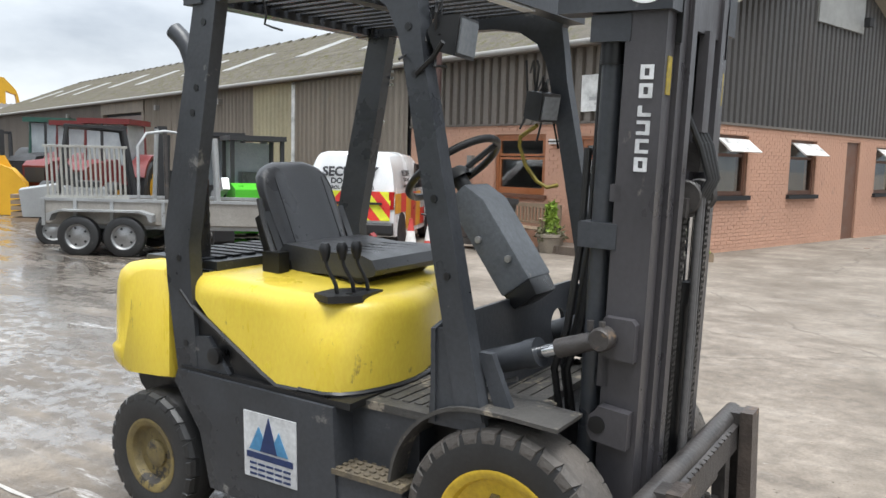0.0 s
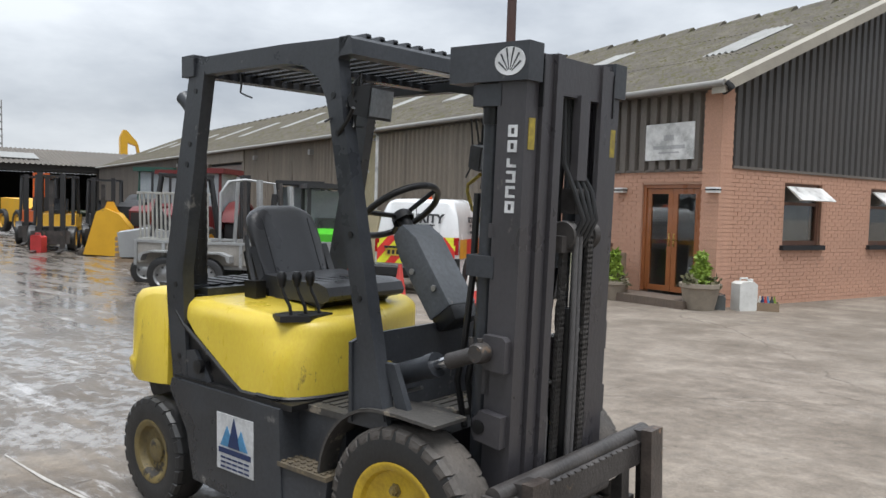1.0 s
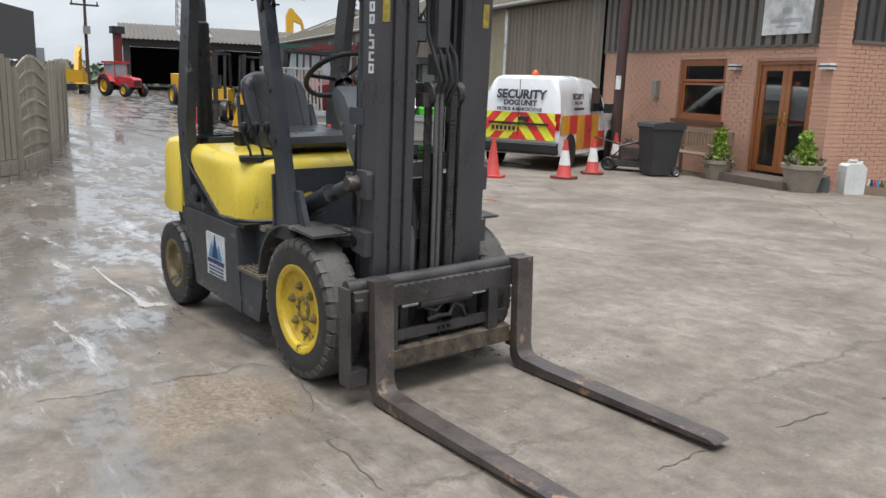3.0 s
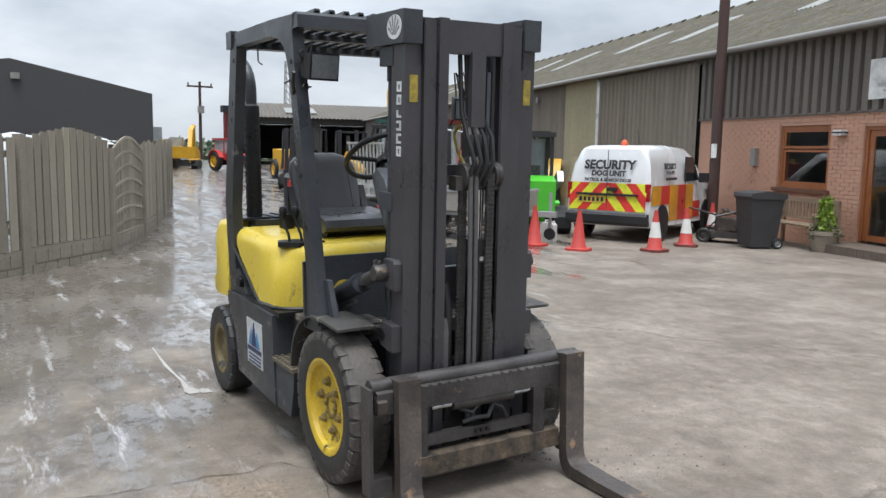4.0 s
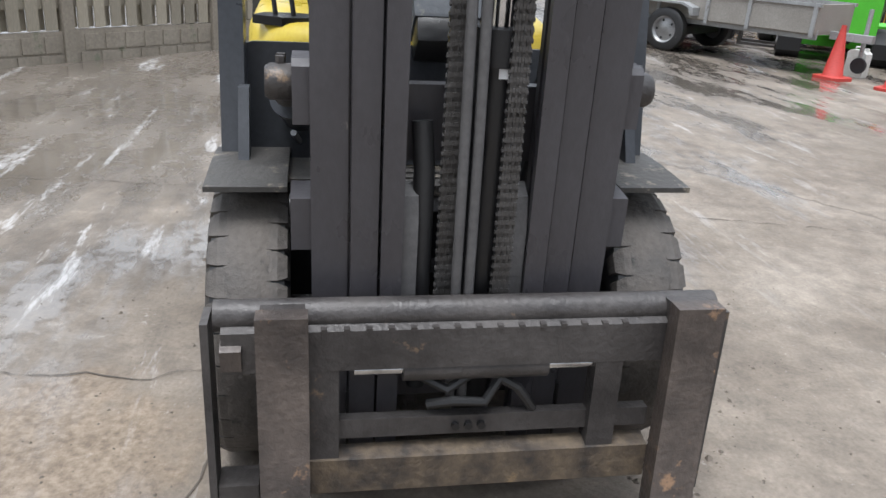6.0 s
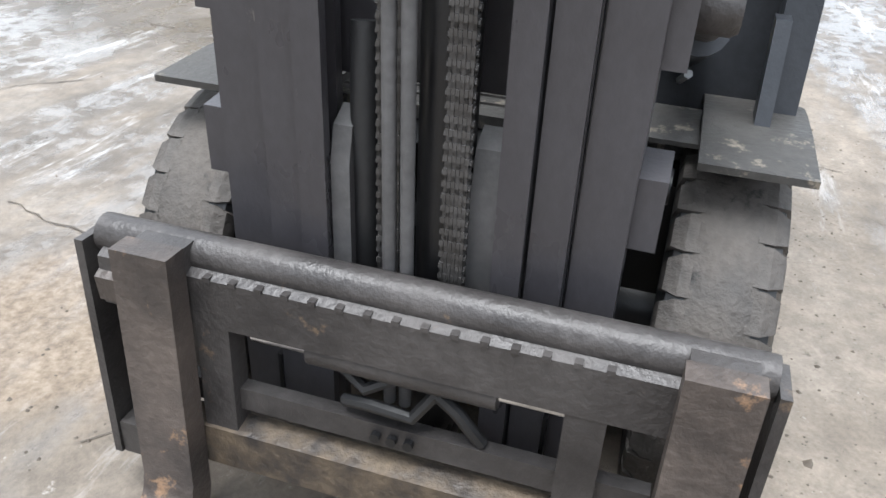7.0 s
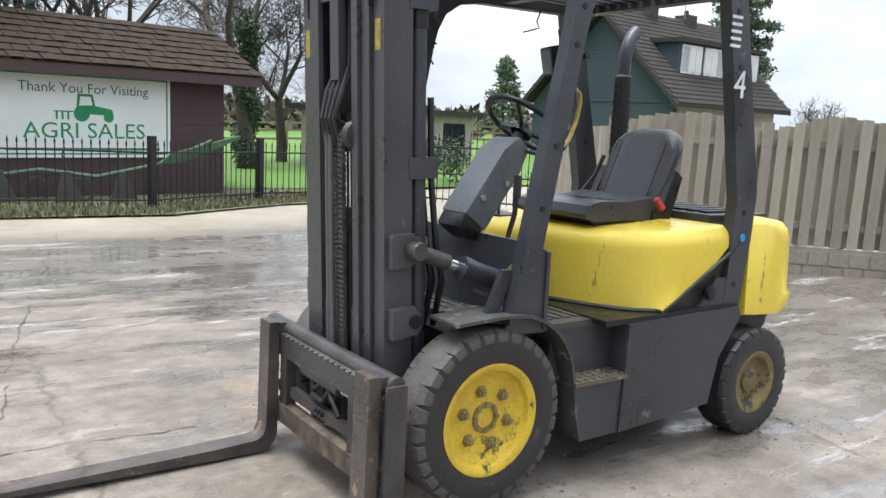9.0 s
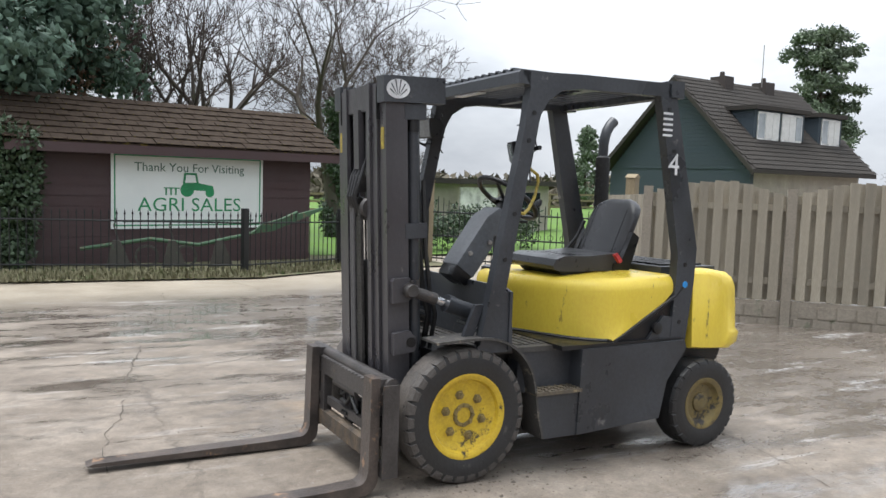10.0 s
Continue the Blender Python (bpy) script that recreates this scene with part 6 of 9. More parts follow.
bm = box(B(), (-0.055, 0.055), (-0.05, 0.05), (-0.25, 1.48))
post_mesh = mesh_of("post", bm, M_CONC, False, 0.012, 1)
bm = box(B(), (0.06, BAY - 0.06), (-0.025, 0.025), (-0.12, 0.27))
for k in range(7):
    for r in range(2):
        x0 = 0.10 + k * 0.215 + (0.05 if r else 0)
        box(bm, (x0, min(x0 + 0.19, BAY - 0.09)), (-0.036, -0.024), (-0.05 + r * 0.15, 0.08 + r * 0.15))
gravel_mesh = mesh_of("gravel_board", bm, M_CONC, False)
board_meshes = {}
for k in range(-2, 9):
    s = BAY * k
    x, y = fence_at(s)
    base = ground_z(x, y)
    x2, y2 = fence_at(s + BAY)
    m = Matrix.Translation((x, y, base)) @ Matrix.Rotation(math.atan2(y2 - y, x2 - x), 4, "Z") @ Matrix.Diagonal((1, 1, 1.12 if k < 1 else 1.0, 1))
    po = new("post", post_mesh)
    po.parent, po.matrix_local = fence, m
    if k == 8:
        break
    gb = new("gravel_board", gravel_mesh)
    gb.parent, gb.matrix_local = fence, m
    if k == 1:
        # the one panel of open trellis under an arched top
        top = lambda u: 1.44 + 0.20 * math.sin(math.pi * u)
        for i in range(21):
            u = (i + 0.5) / 21
            part("slat", box(B(), (-0.02, 0.02), (-0.009, 0.009), (0.28, top(u))), M_BOARD, fence, m=m @ Matrix.Translation((0.07 + (BAY - 0.14) * u, 0, 0)), smooth=False)
        for r in range(7):
            bm = B()
            for i in range(16):
                u0, u1 = i / 16, (i + 1) / 16
                z0, z1 = (0.34 + r * 0.182 + (top(u) - 1.44) * (0.3 + 0.1 * r) for u in (u0, u1))
                x0, x1 = 0.07 + (BAY - 0.14) * u0, 0.07 + (BAY - 0.14) * u1
                prism(bm, [(x0, z0), (x1, z1), (x1, z1 + 0.04), (x0, z0 + 0.04)], "y", -0.024, -0.009)
            part("lath", bm, M_BOARD, fence, m=m, smooth=False)
        continue
    for z in (0.45, 1.25):
        part("rail", box(B(), (0.06, BAY - 0.06), (0.005, 0.04), (z, z + 0.07)), M_BOARD, fence, m=m, smooth=False)
    # wide boards hit-and-miss before the lane begins, closer ones along it
    count = 9 if k < 0 else 12
    span = BAY - 0.14
    for i in range(-1, 2 * count):
        front = i % 2 == 0
        u = (i / 2 + 0.5) / count
        key = (i, count, k % 2)
        if key not in board_meshes:
            w = (0.108 if k < 0 else 0.101) + 0.006 * math.sin(i * 3.3 + k)
            top = 1.42 + 0.14 * math.sin(math.pi * u) + 0.008 * math.sin(i * 7 + k * 3) - (0 if front else 0.012)
            lean = 0.005 * math.sin(i * 5.1 + (k % 2) * 2)
            prof = [(-w / 2, 0.28), (w / 2, 0.28), (w / 2 + lean, top), (-w / 2 + lean, top + 0.006)]
            board_meshes[key] = mesh_of("board", prism(B(), prof, "y", *((-0.027, -0.010) if front else (0.041, 0.057))), M_BOARD, False)
        bo = new("board", board_meshes[key])
        bo.parent, bo.matrix_local = fence, m @ Matrix.Translation((0.07 + span * u, 0, 0))

# low lean-to roof of pale plastic sheets just behind the fence
M_SHEETING = mat("pale_plastic_sheet", (0.45, 0.455, 0.44), 0.5, dark=(0.30, 0.30, 0.275), scale=2, amount=0.8, bump=0.05, rough_var=0.1)
fx0, fy0 = fence_at(-0.75)
fx1, fy1 = fence_at(2.9)
f_ang = math.atan2(fy1 - fy0, fx1 - fx0)
f_len = math.hypot(fx1 - fx0, fy1 - fy0)
lean_to = thing("lean_to", Matrix.Translation((fx0, fy0, ground_z(fx0, fy0))) @ Matrix.Rotation(f_ang, 4, "Z"), "low lean-to roofed with pale plastic sheets behind the fence", "lean-to")
for k in range(4):
    x0 = k * f_len / 4
    verts, faces = [], []
    for i in range(25):
        for y, z in ((0.22, 1.57), (1.6, 1.60)):
            zz = z + 0.03 * (k % 2) + 0.012 * math.sin(i * math.pi / 2)
            verts += [(x0 + i * f_len / 92, y, zz), (x0 + i * f_len / 92, y, zz + 0.006)]
    for i in range(24):
        a, b = 4 * i, 4 * i + 4
        faces += [(a + 1, b + 1, b + 3, a + 3), (a, a + 2, b + 2, b), (a, b, b + 1, a + 1), (a + 2, a + 3, b + 3, b + 2)]
    raw("roof_sheet", verts, faces, M_SHEETING, lean_to)
for x in (0.1, f_len / 2, f_len - 0.1):
    for y in (0.3, 1.5):
        part("post", box(B(), (x - 0.035, x + 0.035), (y - 0.035, y + 0.035), (-0.2, 1.56)), M_BOARD, lean_to, smooth=False)

# ---- traffic cones ----
M_CONE = mat("cone_red", (0.50, 0.055, 0.045), 0.55, dark=(0.38, 0.04, 0.03), scale=6, amount=0.7, bump=0.05, spots=(0.22, 0.06, 0.045), spot_scale=9, spot_at=0.62)
M_SLEEVE = mat("cone_sleeve", (0.78, 0.77, 0.74), 0.5, dark=(0.55, 0.53, 0.5), scale=8, amount=0.7, bump=0.02)


def traffic_cone(x, y, h, sleeve, turn, tilt=0):
    t = thing("traffic_cone", on_ground(x, y, turn) @ pose(0, 0, 0, tilt, 0, 0), "red traffic cone with a white sleeve on the concrete" if sleeve else "plain faded red traffic cone on the concrete", "traffic cone", "cones by the van")
    k = h / 0.7
    part("base", prism(B(), [(-0.2 * k, -0.14 * k), (-0.14 * k, -0.2 * k), (0.14 * k, -0.2 * k), (0.2 * k, -0.14 * k), (0.2 * k, 0.14 * k), (0.14 * k, 0.2 * k), (-0.14 * k, 0.2 * k), (-0.2 * k, 0.14 * k)], "z", 0, 0.045 * k),
         M_CONE if not sleeve else mat("cone_base_dark", (0.20, 0.05, 0.04), 0.7, bump=0.1), t, "", 0.012)
    part("body", lathe(B(), [(0.145 * k, 0.045 * k), (0.13 * k, 0.06 * k), (0.034 * k, 0.66 * k), (0.03 * k, 0.70 * k), (0.02 * k, 0.70 * k)], (0, 0, 0), 28, "z"), M_CONE, t)
    if sleeve:
        part("sleeve", lathe(B(), [(0.1025 * k, 0.24 * k), (0.0610 * k, 0.50 * k)], (0, 0, 0), 28, "z"), M_SLEEVE, t, "white reflective sleeve")


traffic_cone(-7.895, 6.53, 0.70, False, 18.87)
traffic_cone(-7.069, 6.833, 0.68, False, 33.87)
traffic_cone(-6.574, 8.084, 0.70, True, 8.87)
traffic_cone(-7.04, 9.334, 0.70, True, 48.87)
traffic_cone(-8.249, 11.398, 0.70, True, 3.87)

# ---- white van ----
M_VANW = mat("van_white", (0.72, 0.73, 0.74), 0.25, dark=(0.60, 0.60, 0.60), scale=1.2, amount=0.6, bump=0.0, coat=0.4)
M_VRED = mat("reflective_red", (0.70, 0.04, 0.03), 0.4, bump=0.0)
M_VYEL = mat("reflective_yellow", (0.80, 0.82, 0.04), 0.4, bump=0.0)
M_VORA = mat("reflective_orange", (0.80, 0.36, 0.02), 0.4, bump=0.0)
M_BUMP = mat("black_bumper", (0.025, 0.025, 0.027), 0.6, bump=0.1)
M_DGLASS = mat("tinted_glass", (0.02, 0.025, 0.028), 0.06, bump=0.0, rough_var=0.02)
M_TXT = mat("black_lettering", (0.03, 0.03, 0.035), 0.5, bump=0.0)
M_SILV = mat("silver_wheel", (0.38, 0.38, 0.38), 0.4, 0.6, bump=0.05)
M_PLATE = mat("plate_yellow", (0.75, 0.55, 0.08), 0.4, bump=0.0)
M_TAIL = mat("tail_lamp", (0.45, 0.02, 0.02), 0.2, bump=0.0)
M_BEACON = mat("beacon_orange", (0.75, 0.12, 0.04), 0.3, bump=0.0)


def road_wheel(parent, x, y, r, w, s, hubm=None):
    h = new("wheel")
    h.parent, h.matrix_local = parent, pose(x, y, r, 0, 0, 0 if s > 0 else 180)
    part("tyre", lathe(B(), [(r * 0.62, -w / 2), (r * 0.9, -w / 2), (r, -w * 0.36), (r, w * 0.36), (r * 0.9, w / 2), (r * 0.64, w / 2), (r * 0.6, w * 0.42), (r * 0.6, 0)], (0, 0, 0), 32), M_RUB, h)
    rim = part("rim", lathe(B(), [(r * 0.62, w * 0.45), (r * 0.58, w * 0.40), (r * 0.52, w * 0.2), (r * 0.3, w * 0.28), (r * 0.18, w * 0.38), (0, w * 0.40)], (0, 0, 0), 24), hubm or M_SILV, h)
    for k in range(5):
        a = 2 * math.pi * k / 5
        part("vent_hole", lathe(B(), [(0, w * 0.29), (r * 0.06, w * 0.29), (r * 0.06, w * 0.25)], (r * 0.42 * math.cos(a), 0, r * 0.42 * math.sin(a)), 8), M_BUMP, rim)
    return h


def clip_poly(poly, f):
    out = []
    for i, p in enumerate(poly):
        q = poly[(i + 1) % len(poly)]
        a, b = f(p), f(q)
        if a >= 0:
            out.append(p)
        if a * b < 0:
            t = a / (a - b)
            out.append((p[0] + (q[0] - p[0]) * t, p[1] + (q[1] - p[1]) * t))
    return out


van_dir = 114.4
van = thing("panel_van", on_ground(-8.257, 8.477, van_dir), "white security van with red and yellow rear chevrons", "van")
# x runs forward from the rear bumper, y to the van's left
side = [(0.02, 0.42), (0.0, 0.62), (0.04, 1.0), (0.12, 1.45), (0.20, 1.74), (0.34, 1.80), (1.4, 1.83), (2.35, 1.80), (2.62, 1.72), (3.25, 1.10), (3.95, 0.90), (4.18, 0.70), (4.22, 0.42), (4.15, 0.26), (0.15, 0.28)]
bm = B()
rings = []
for f in (-1, -0.93, -0.75, 0, 0.75, 0.93, 1):
    ring = []
    for px, pz in side:
        half = 0.83 if pz < 1.0 else 0.83 - 0.16 * ((pz - 1.0) / 0.83) ** 1.5
        rnd = 0.0 if abs(f) < 0.8 else (0.035 if abs(f) < 0.95 else 0.09)
        zz = pz - (rnd if pz > 1.7 else 0)
        xx = px + (rnd * 0.6 if px < 0.3 else (-rnd * 1.3 if px > 3.9 else 0))
        ring.append(bm.verts.new((xx, f * half, zz)))
    rings.append(ring)
for a, b in zip(rings, rings[1:]):
    for i in range(len(side)):
        j = (i + 1) % len(side)
        bm.faces.new((a[i], a[j], b[j], b[i]))
bm.faces.new(rings[0])
bm.faces.new(rings[-1][::-1])
part("body", bm, M_VANW, van, "white painted body", 0.02, 2)
for s in (-1, 1):
    for wx in (0.72, 3.42):
        road_wheel(van, wx, s * 0.735, 0.30, 0.18, s)
        part("wheel_arch", lathe(B(), [(0.36, -0.02), (0.36, 0.008), (0.0, 0.008)] if s > 0 else [(0.36, 0.02), (0.36, -0.008), (0.0, -0.008)], (wx, s * 0.83, 0.34), 28), M_BUMP, van)
    ys = sorted((s * 0.832, s * 0.838))
    for k in range(5):
        part("side_square", box(B(), (0.14 + k * 0.47, 0.14 + (k + 1) * 0.47), ys, (0.70, 1.06)), M_VRED if k % 2 else M_VORA, van)
    for k in range(4):
        part("side_square", box(B(), (1.08 + k * 0.47, 1.08 + (k + 1) * 0.47), ys, (0.36, 0.70)), M_VRED if k % 2 else M_VORA, van)
    bm = prism(B(), [(2.05, 1.12), (2.72, 1.12), (2.98, 1.12), (2.52, 1.60), (2.05, 1.62)], "y", -0.006, 0.006)
    part("side_window", bm, M_DGLASS, van, "dark cab window", 0.0, m=pose(0, s * 0.785, 0, 0, 0, 0) @ Matrix.Identity(4))
    part("door_mirror", box(B(), (2.78, 2.92), sorted((s * 0.84, s * 1.02)), (1.08, 1.28)), M_BUMP, van, "black door mirror", 0.03)
    part("tail_light", box(B(), (0.02, 0.10), sorted((s * 0.74, s * 0.826)), (0.78, 1.10)), M_TAIL, van, "red tail light", 0.015)
    part("door_line", box(B(), (1.98, 1.995), sorted((s * 0.826, s * 0.833)), (0.45, 1.6)), M_BUMP, van)
part("windscreen", prism(B(), [(2.66, 1.70), (3.22, 1.13), (3.235, 1.14), (2.675, 1.715)], "y", -0.62, 0.62), M_DGLASS, van, "dark windscreen")
part("rear_bumper", prism(B(), [(-0.05, 0.36), (-0.06, 0.50), (-0.02, 0.54), (0.06, 0.54), (0.10, 0.32), (0.0, 0.31)], "y", -0.82, 0.82), M_BUMP, van, "black plastic rear bumper", 0.02)
part("front_bumper", prism(B(), [(4.12, 0.28), (4.27, 0.34), (4.27, 0.58), (4.15, 0.62)], "y", -0.80, 0.80), M_BUMP, van, "", 0.03)
part("door_split", box(B(), (0.0, 0.012), (-0.006, 0.006), (0.62, 1.72)), M_BUMP, van, m=pose(-0.012, 0, 0))
# chevron band across the rear doors, a little out from the sloping panel
band = thing("chevron_band", Matrix.Identity(4), "", "")
for key in ("label", "category"):
    if key in band:
        del band[key]
band.parent = van
tagged(band, "red and yellow reflective chevrons")
y0, y1, z0, z1 = -0.77, 0.77, 0.58, 1.10


def rear_x(z):
    return -0.012 + 0.11 * max(0.0, z - 0.62)


for sgn in (-1, 1):
    for k in range(-6, 12):
        for mtl, off in ((M_VRED, 0.0), (M_VYEL, 0.20)):
            c = k * 0.40 + off
            poly = [(0.0, z0), (y1, z0), (y1, z1), (0.0, z1)]
            poly = clip_poly(poly, lambda p: (p[0] + (p[1] - z0) * 0.85) - c)
            poly = clip_poly(poly, lambda p: c + 0.20 - (p[0] + (p[1] - z0) * 0.85)) if len(poly) > 2 else poly
            if len(poly) < 3:
                continue
            bm = B()
            lo = [bm.verts.new((rear_x(pz), sgn * py, pz)) for py, pz in poly]
            hi = [bm.verts.new((rear_x(pz) - 0.004, sgn * py, pz)) for py, pz in poly]
            bm.faces.new(lo)
            bm.faces.new(hi[::-1])
            for i in range(len(poly)):
                j = (i + 1) % len(poly)
                bm.faces.new((lo[i], lo[j], hi[j], hi[i]))
            part("stripe", bm, mtl, band, smooth=False)
part("number_plate", box(B(), (-0.012, -0.006), (0.02, 0.60), (0.72, 0.85)), M_PLATE, van, "yellow number plate")
for k in range(6):
    part("plate_bar", box(B(), (-0.015, -0.012), (0.06 + k * 0.088, 0.115 + k * 0.088), (0.745, 0.825)), M_TXT, van)
part("plate_handle", box(B(), (-0.03, 0.0), (-0.62, 0.62), (0.865, 0.905)), M_BUMP, van, "black door grip", 0.01)
part("door_handle", box(B(), (-0.03, 0.02), (-0.20, 0.0), (0.95, 1.02)), M_BUMP, van, "", 0.01)
tilt_r = 90 - 12
lettering("lettering", "SECURITY", 0.235, M_TXT, van, pose(0.075, 0.0, 1.435, tilt_r, 0, -90), "black capital lettering", squeeze=0.98, bold=0.010)
lettering("lettering", "DOG UNIT", 0.14, M_TXT, van, pose(0.035, 0.0, 1.275, tilt_r, 0, -90), bold=0.006)
lettering("lettering", "PATROL & SEARCH DOGS", 0.085, M_TXT, van, pose(0.005, 0.0, 1.155, tilt_r, 0, -90), squeeze=0.95, bold=0.004)
lettering("lettering", "SECURITY", 0.15, M_TXT, van, pose(1.15, -0.80, 1.42, 90 - 12, 0, 0), "black side lettering", bold=0.008)
lettering("lettering", "DOG UNIT", 0.10, M_TXT, van, pose(1.15, -0.815, 1.30, 90 - 10, 0, 0))
part("print_bar", box(B(), (0.85, 1.45), (-0.838, -0.832), (1.16, 1.21)), M_TXT, van)
bc = part("beacon", lathe(B(), [(0.07, 1.80), (0.07, 1.84), (0.05, 1.90), (0.02, 1.925), (0, 1.93)], (0.75, 0.0, 0), 16, "z"), M_BEACON, van, "orange roof beacon")
part("aerial", tube(B(), [(2.3, 0.3, 1.80), (2.15, 0.3, 2.15)], 0.005, 5), M_BUMP, van)

# ---- wheelie bin, bench, planters, cans ----
M_BIN = mat("bin_plastic", (0.045, 0.045, 0.047), 0.6, dark=(0.03, 0.03, 0.032), scale=4, amount=0.8, bump=0.1)
M_BENCH = mat("bench_wood", (0.30, 0.225, 0.15), 0.75, dark=(0.17, 0.12, 0.08), scale=8, amount=0.9, bump=0.2)
M_POT = mat("stone_pot", (0.34, 0.29, 0.23), 0.85, dark=(0.20, 0.17, 0.135), scale=7, amount=0.9, bump=0.5)
M_SHRUB = mat("shrub_leaf", (0.24, 0.34, 0.035), 0.6, dark=(0.11, 0.18, 0.02), scale=8, amount=0.9, bump=0.0)
M_CAN = mat("white_can_plastic", (0.70, 0.70, 0.68), 0.4, dark=(0.56, 0.56, 0.53), scale=5, amount=0.6, bump=0.02)
wb = thing("wheelie_bin", on_ground(-6.397, 10.462, -21.13), "black plastic wheelie bin with a closed lid", "bin")
bm = B()
lo = [bm.verts.new(p) for p in ((-0.23, -0.24, 0.03), (0.23, -0.24, 0.03), (0.23, 0.24, 0.03), (-0.23, 0.24, 0.03))]
hi = [bm.verts.new(p) for p in ((-0.29, -0.30, 0.92), (0.29, -0.30, 0.92), (0.29, 0.33, 0.92), (-0.29, 0.33, 0.92))]
bm.faces.new(lo), bm.faces.new(hi)
for i in range(4):
    bm.faces.new((lo[i], lo[(i + 1) % 4], hi[(i + 1) % 4], hi[i]))
part("body", bm, M_BIN, wb, "", 0.025)
part("rim", box(B(), (-0.31, 0.31), (-0.32, 0.35), (0.90, 0.94)), M_BIN, wb, "", 0.015)
part("lid", prism(B(), [(-0.34, 0.94), (0.38, 0.94), (0.36, 1.0), (0.0, 1.045), (-0.32, 1.0)], "x", -0.31, 0.31), M_BIN, wb, "", 0.02)
part("handle", tube(B(), [(-0.24, 0.40, 0.93), (0.24, 0.40, 0.93)], 0.018, 8), M_BIN, wb)
for s in (-1, 1):
    road_wheel(wb, 0, 0, 0.10, 0.05, s).matrix_local = pose(s * 0.25, 0.26, 0.10, 0, 0, -90 * s)

bn = thing("garden_bench", on_ground(-6.248, 11.409, -PHI), "weathered wooden garden bench under the window", "bench")
for sx in (-0.72, 0.72):
    part("back_leg", box(B(), (sx - 0.03, sx + 0.03), (0.22, 0.28), (0, 0.88)), M_BENCH, bn, "", 0.006)
    part("front_leg", box(B(), (sx - 0.03, sx + 0.03), (-0.25, -0.19), (0, 0.62)), M_BENCH, bn, "", 0.006)
    part("armrest", prism(B(), [(-0.30, 0.62), (0.26, 0.62), (0.26, 0.65), (-0.26, 0.66), (-0.31, 0.65)], "x", sx - 0.035, sx + 0.035), M_BENCH, bn, "", 0.008)
part("top_rail", box(B(), (-0.75, 0.75), (0.235, 0.27), (0.82, 0.90)), M_BENCH, bn, "", 0.01)
part("lower_rail", box(B(), (-0.70, 0.70), (0.235, 0.265), (0.50, 0.55)), M_BENCH, bn, "", 0.006)
for k in range(15):
    part("back_slat", box(B(), (-0.66 + k * 0.092, -0.615 + k * 0.092), (0.24, 0.26), (0.55, 0.83)), M_BENCH, bn, smooth=False)
for k in range(5):
    part("seat_slat", box(B(), (-0.74, 0.74), (-0.26 + k * 0.10, -0.18 + k * 0.10), (0.42, 0.445)), M_BENCH, bn, "", 0.004)


def leaf_clump(name, parent, centres, count, size, material, seed, spread, m=None, label="", squash=1.0):
    """Many small bent leaves scattered in clumps."""
    rnd = random.Random(seed)
    verts, faces = [], []
    for _ in range(count):
        c, rad = rnd.choice(centres)
        d = Vector((rnd.gauss(0, 1), rnd.gauss(0, 1), rnd.gauss(0, 1) * squash))
        d.normalize()
        p = Vector(c) + d * rad * (rnd.random() ** 0.4) * spread
        a = Vector((rnd.gauss(0, 1), rnd.gauss(0, 1), rnd.gauss(0, 1))).normalized()
        b = a.cross(d).normalized() if a.cross(d).length > 1e-3 else Vector((1, 0, 0))
        ln, wd = size * rnd.uniform(0.6, 1.4), size * rnd.uniform(0.25, 0.5)
        k = len(verts)
        verts += [p - b * wd * 0.2, p + a * ln * 0.5 + b * wd, p + a * ln + d * ln * 0.2, p + a * ln * 0.5 - b * wd]
        faces.append((k, k + 1, k + 2, k + 3))
    return raw(name, verts, faces, material, parent, label, m=m)


def planter(x, y, r, h, plant_h, seed):
    t = thing("planter", on_ground(x, y), "round stone planter with a bushy yellow-green shrub beside the door", "planter", "planters by the door")
    part("pot", lathe(B(), [(0, 0.0), (r * 0.72, 0.0), (r * 0.82, h * 0.3), (r * 0.96, h * 0.8), (r * 1.06, h * 0.84), (r * 1.06, h), (r * 0.92, h), (r * 0.88, h * 0.86), (0, h * 0.86)], (0, 0, 0), 28, "z"), M_POT, t, "stained stone pot")
    part("soil", lathe(B(), [(r * 0.9, h * 0.88), (r * 0.5, h * 0.92), (0, h * 0.94)], (0, 0, 0), 16, "z"), M_STEPB, t)
    leaf_clump("shrub", t, [((0, 0, h + plant_h * f), 0.17 * (1.1 - f * 0.75)) for f in (0.1, 0.3, 0.5, 0.7, 0.9)], 1500, 0.07, M_SHRUB, seed, 1.0, label="bushy conifer-like shrub")
    leaf_clump("trailing_leaves", t, [((r * 0.7 * math.cos(a), r * 0.7 * math.sin(a), h * 1.0), 0.12) for a in (0, 1.5, 3, 4.5)], 260, 0.08, M_VERGE, seed + 1, 1.0, label="dry trailing stems")
    return t


planter(-5.504, 11.124, 0.27, 0.36, 0.55, 21)
planter(-3.688, 10.858, 0.34, 0.46, 0.50, 23)


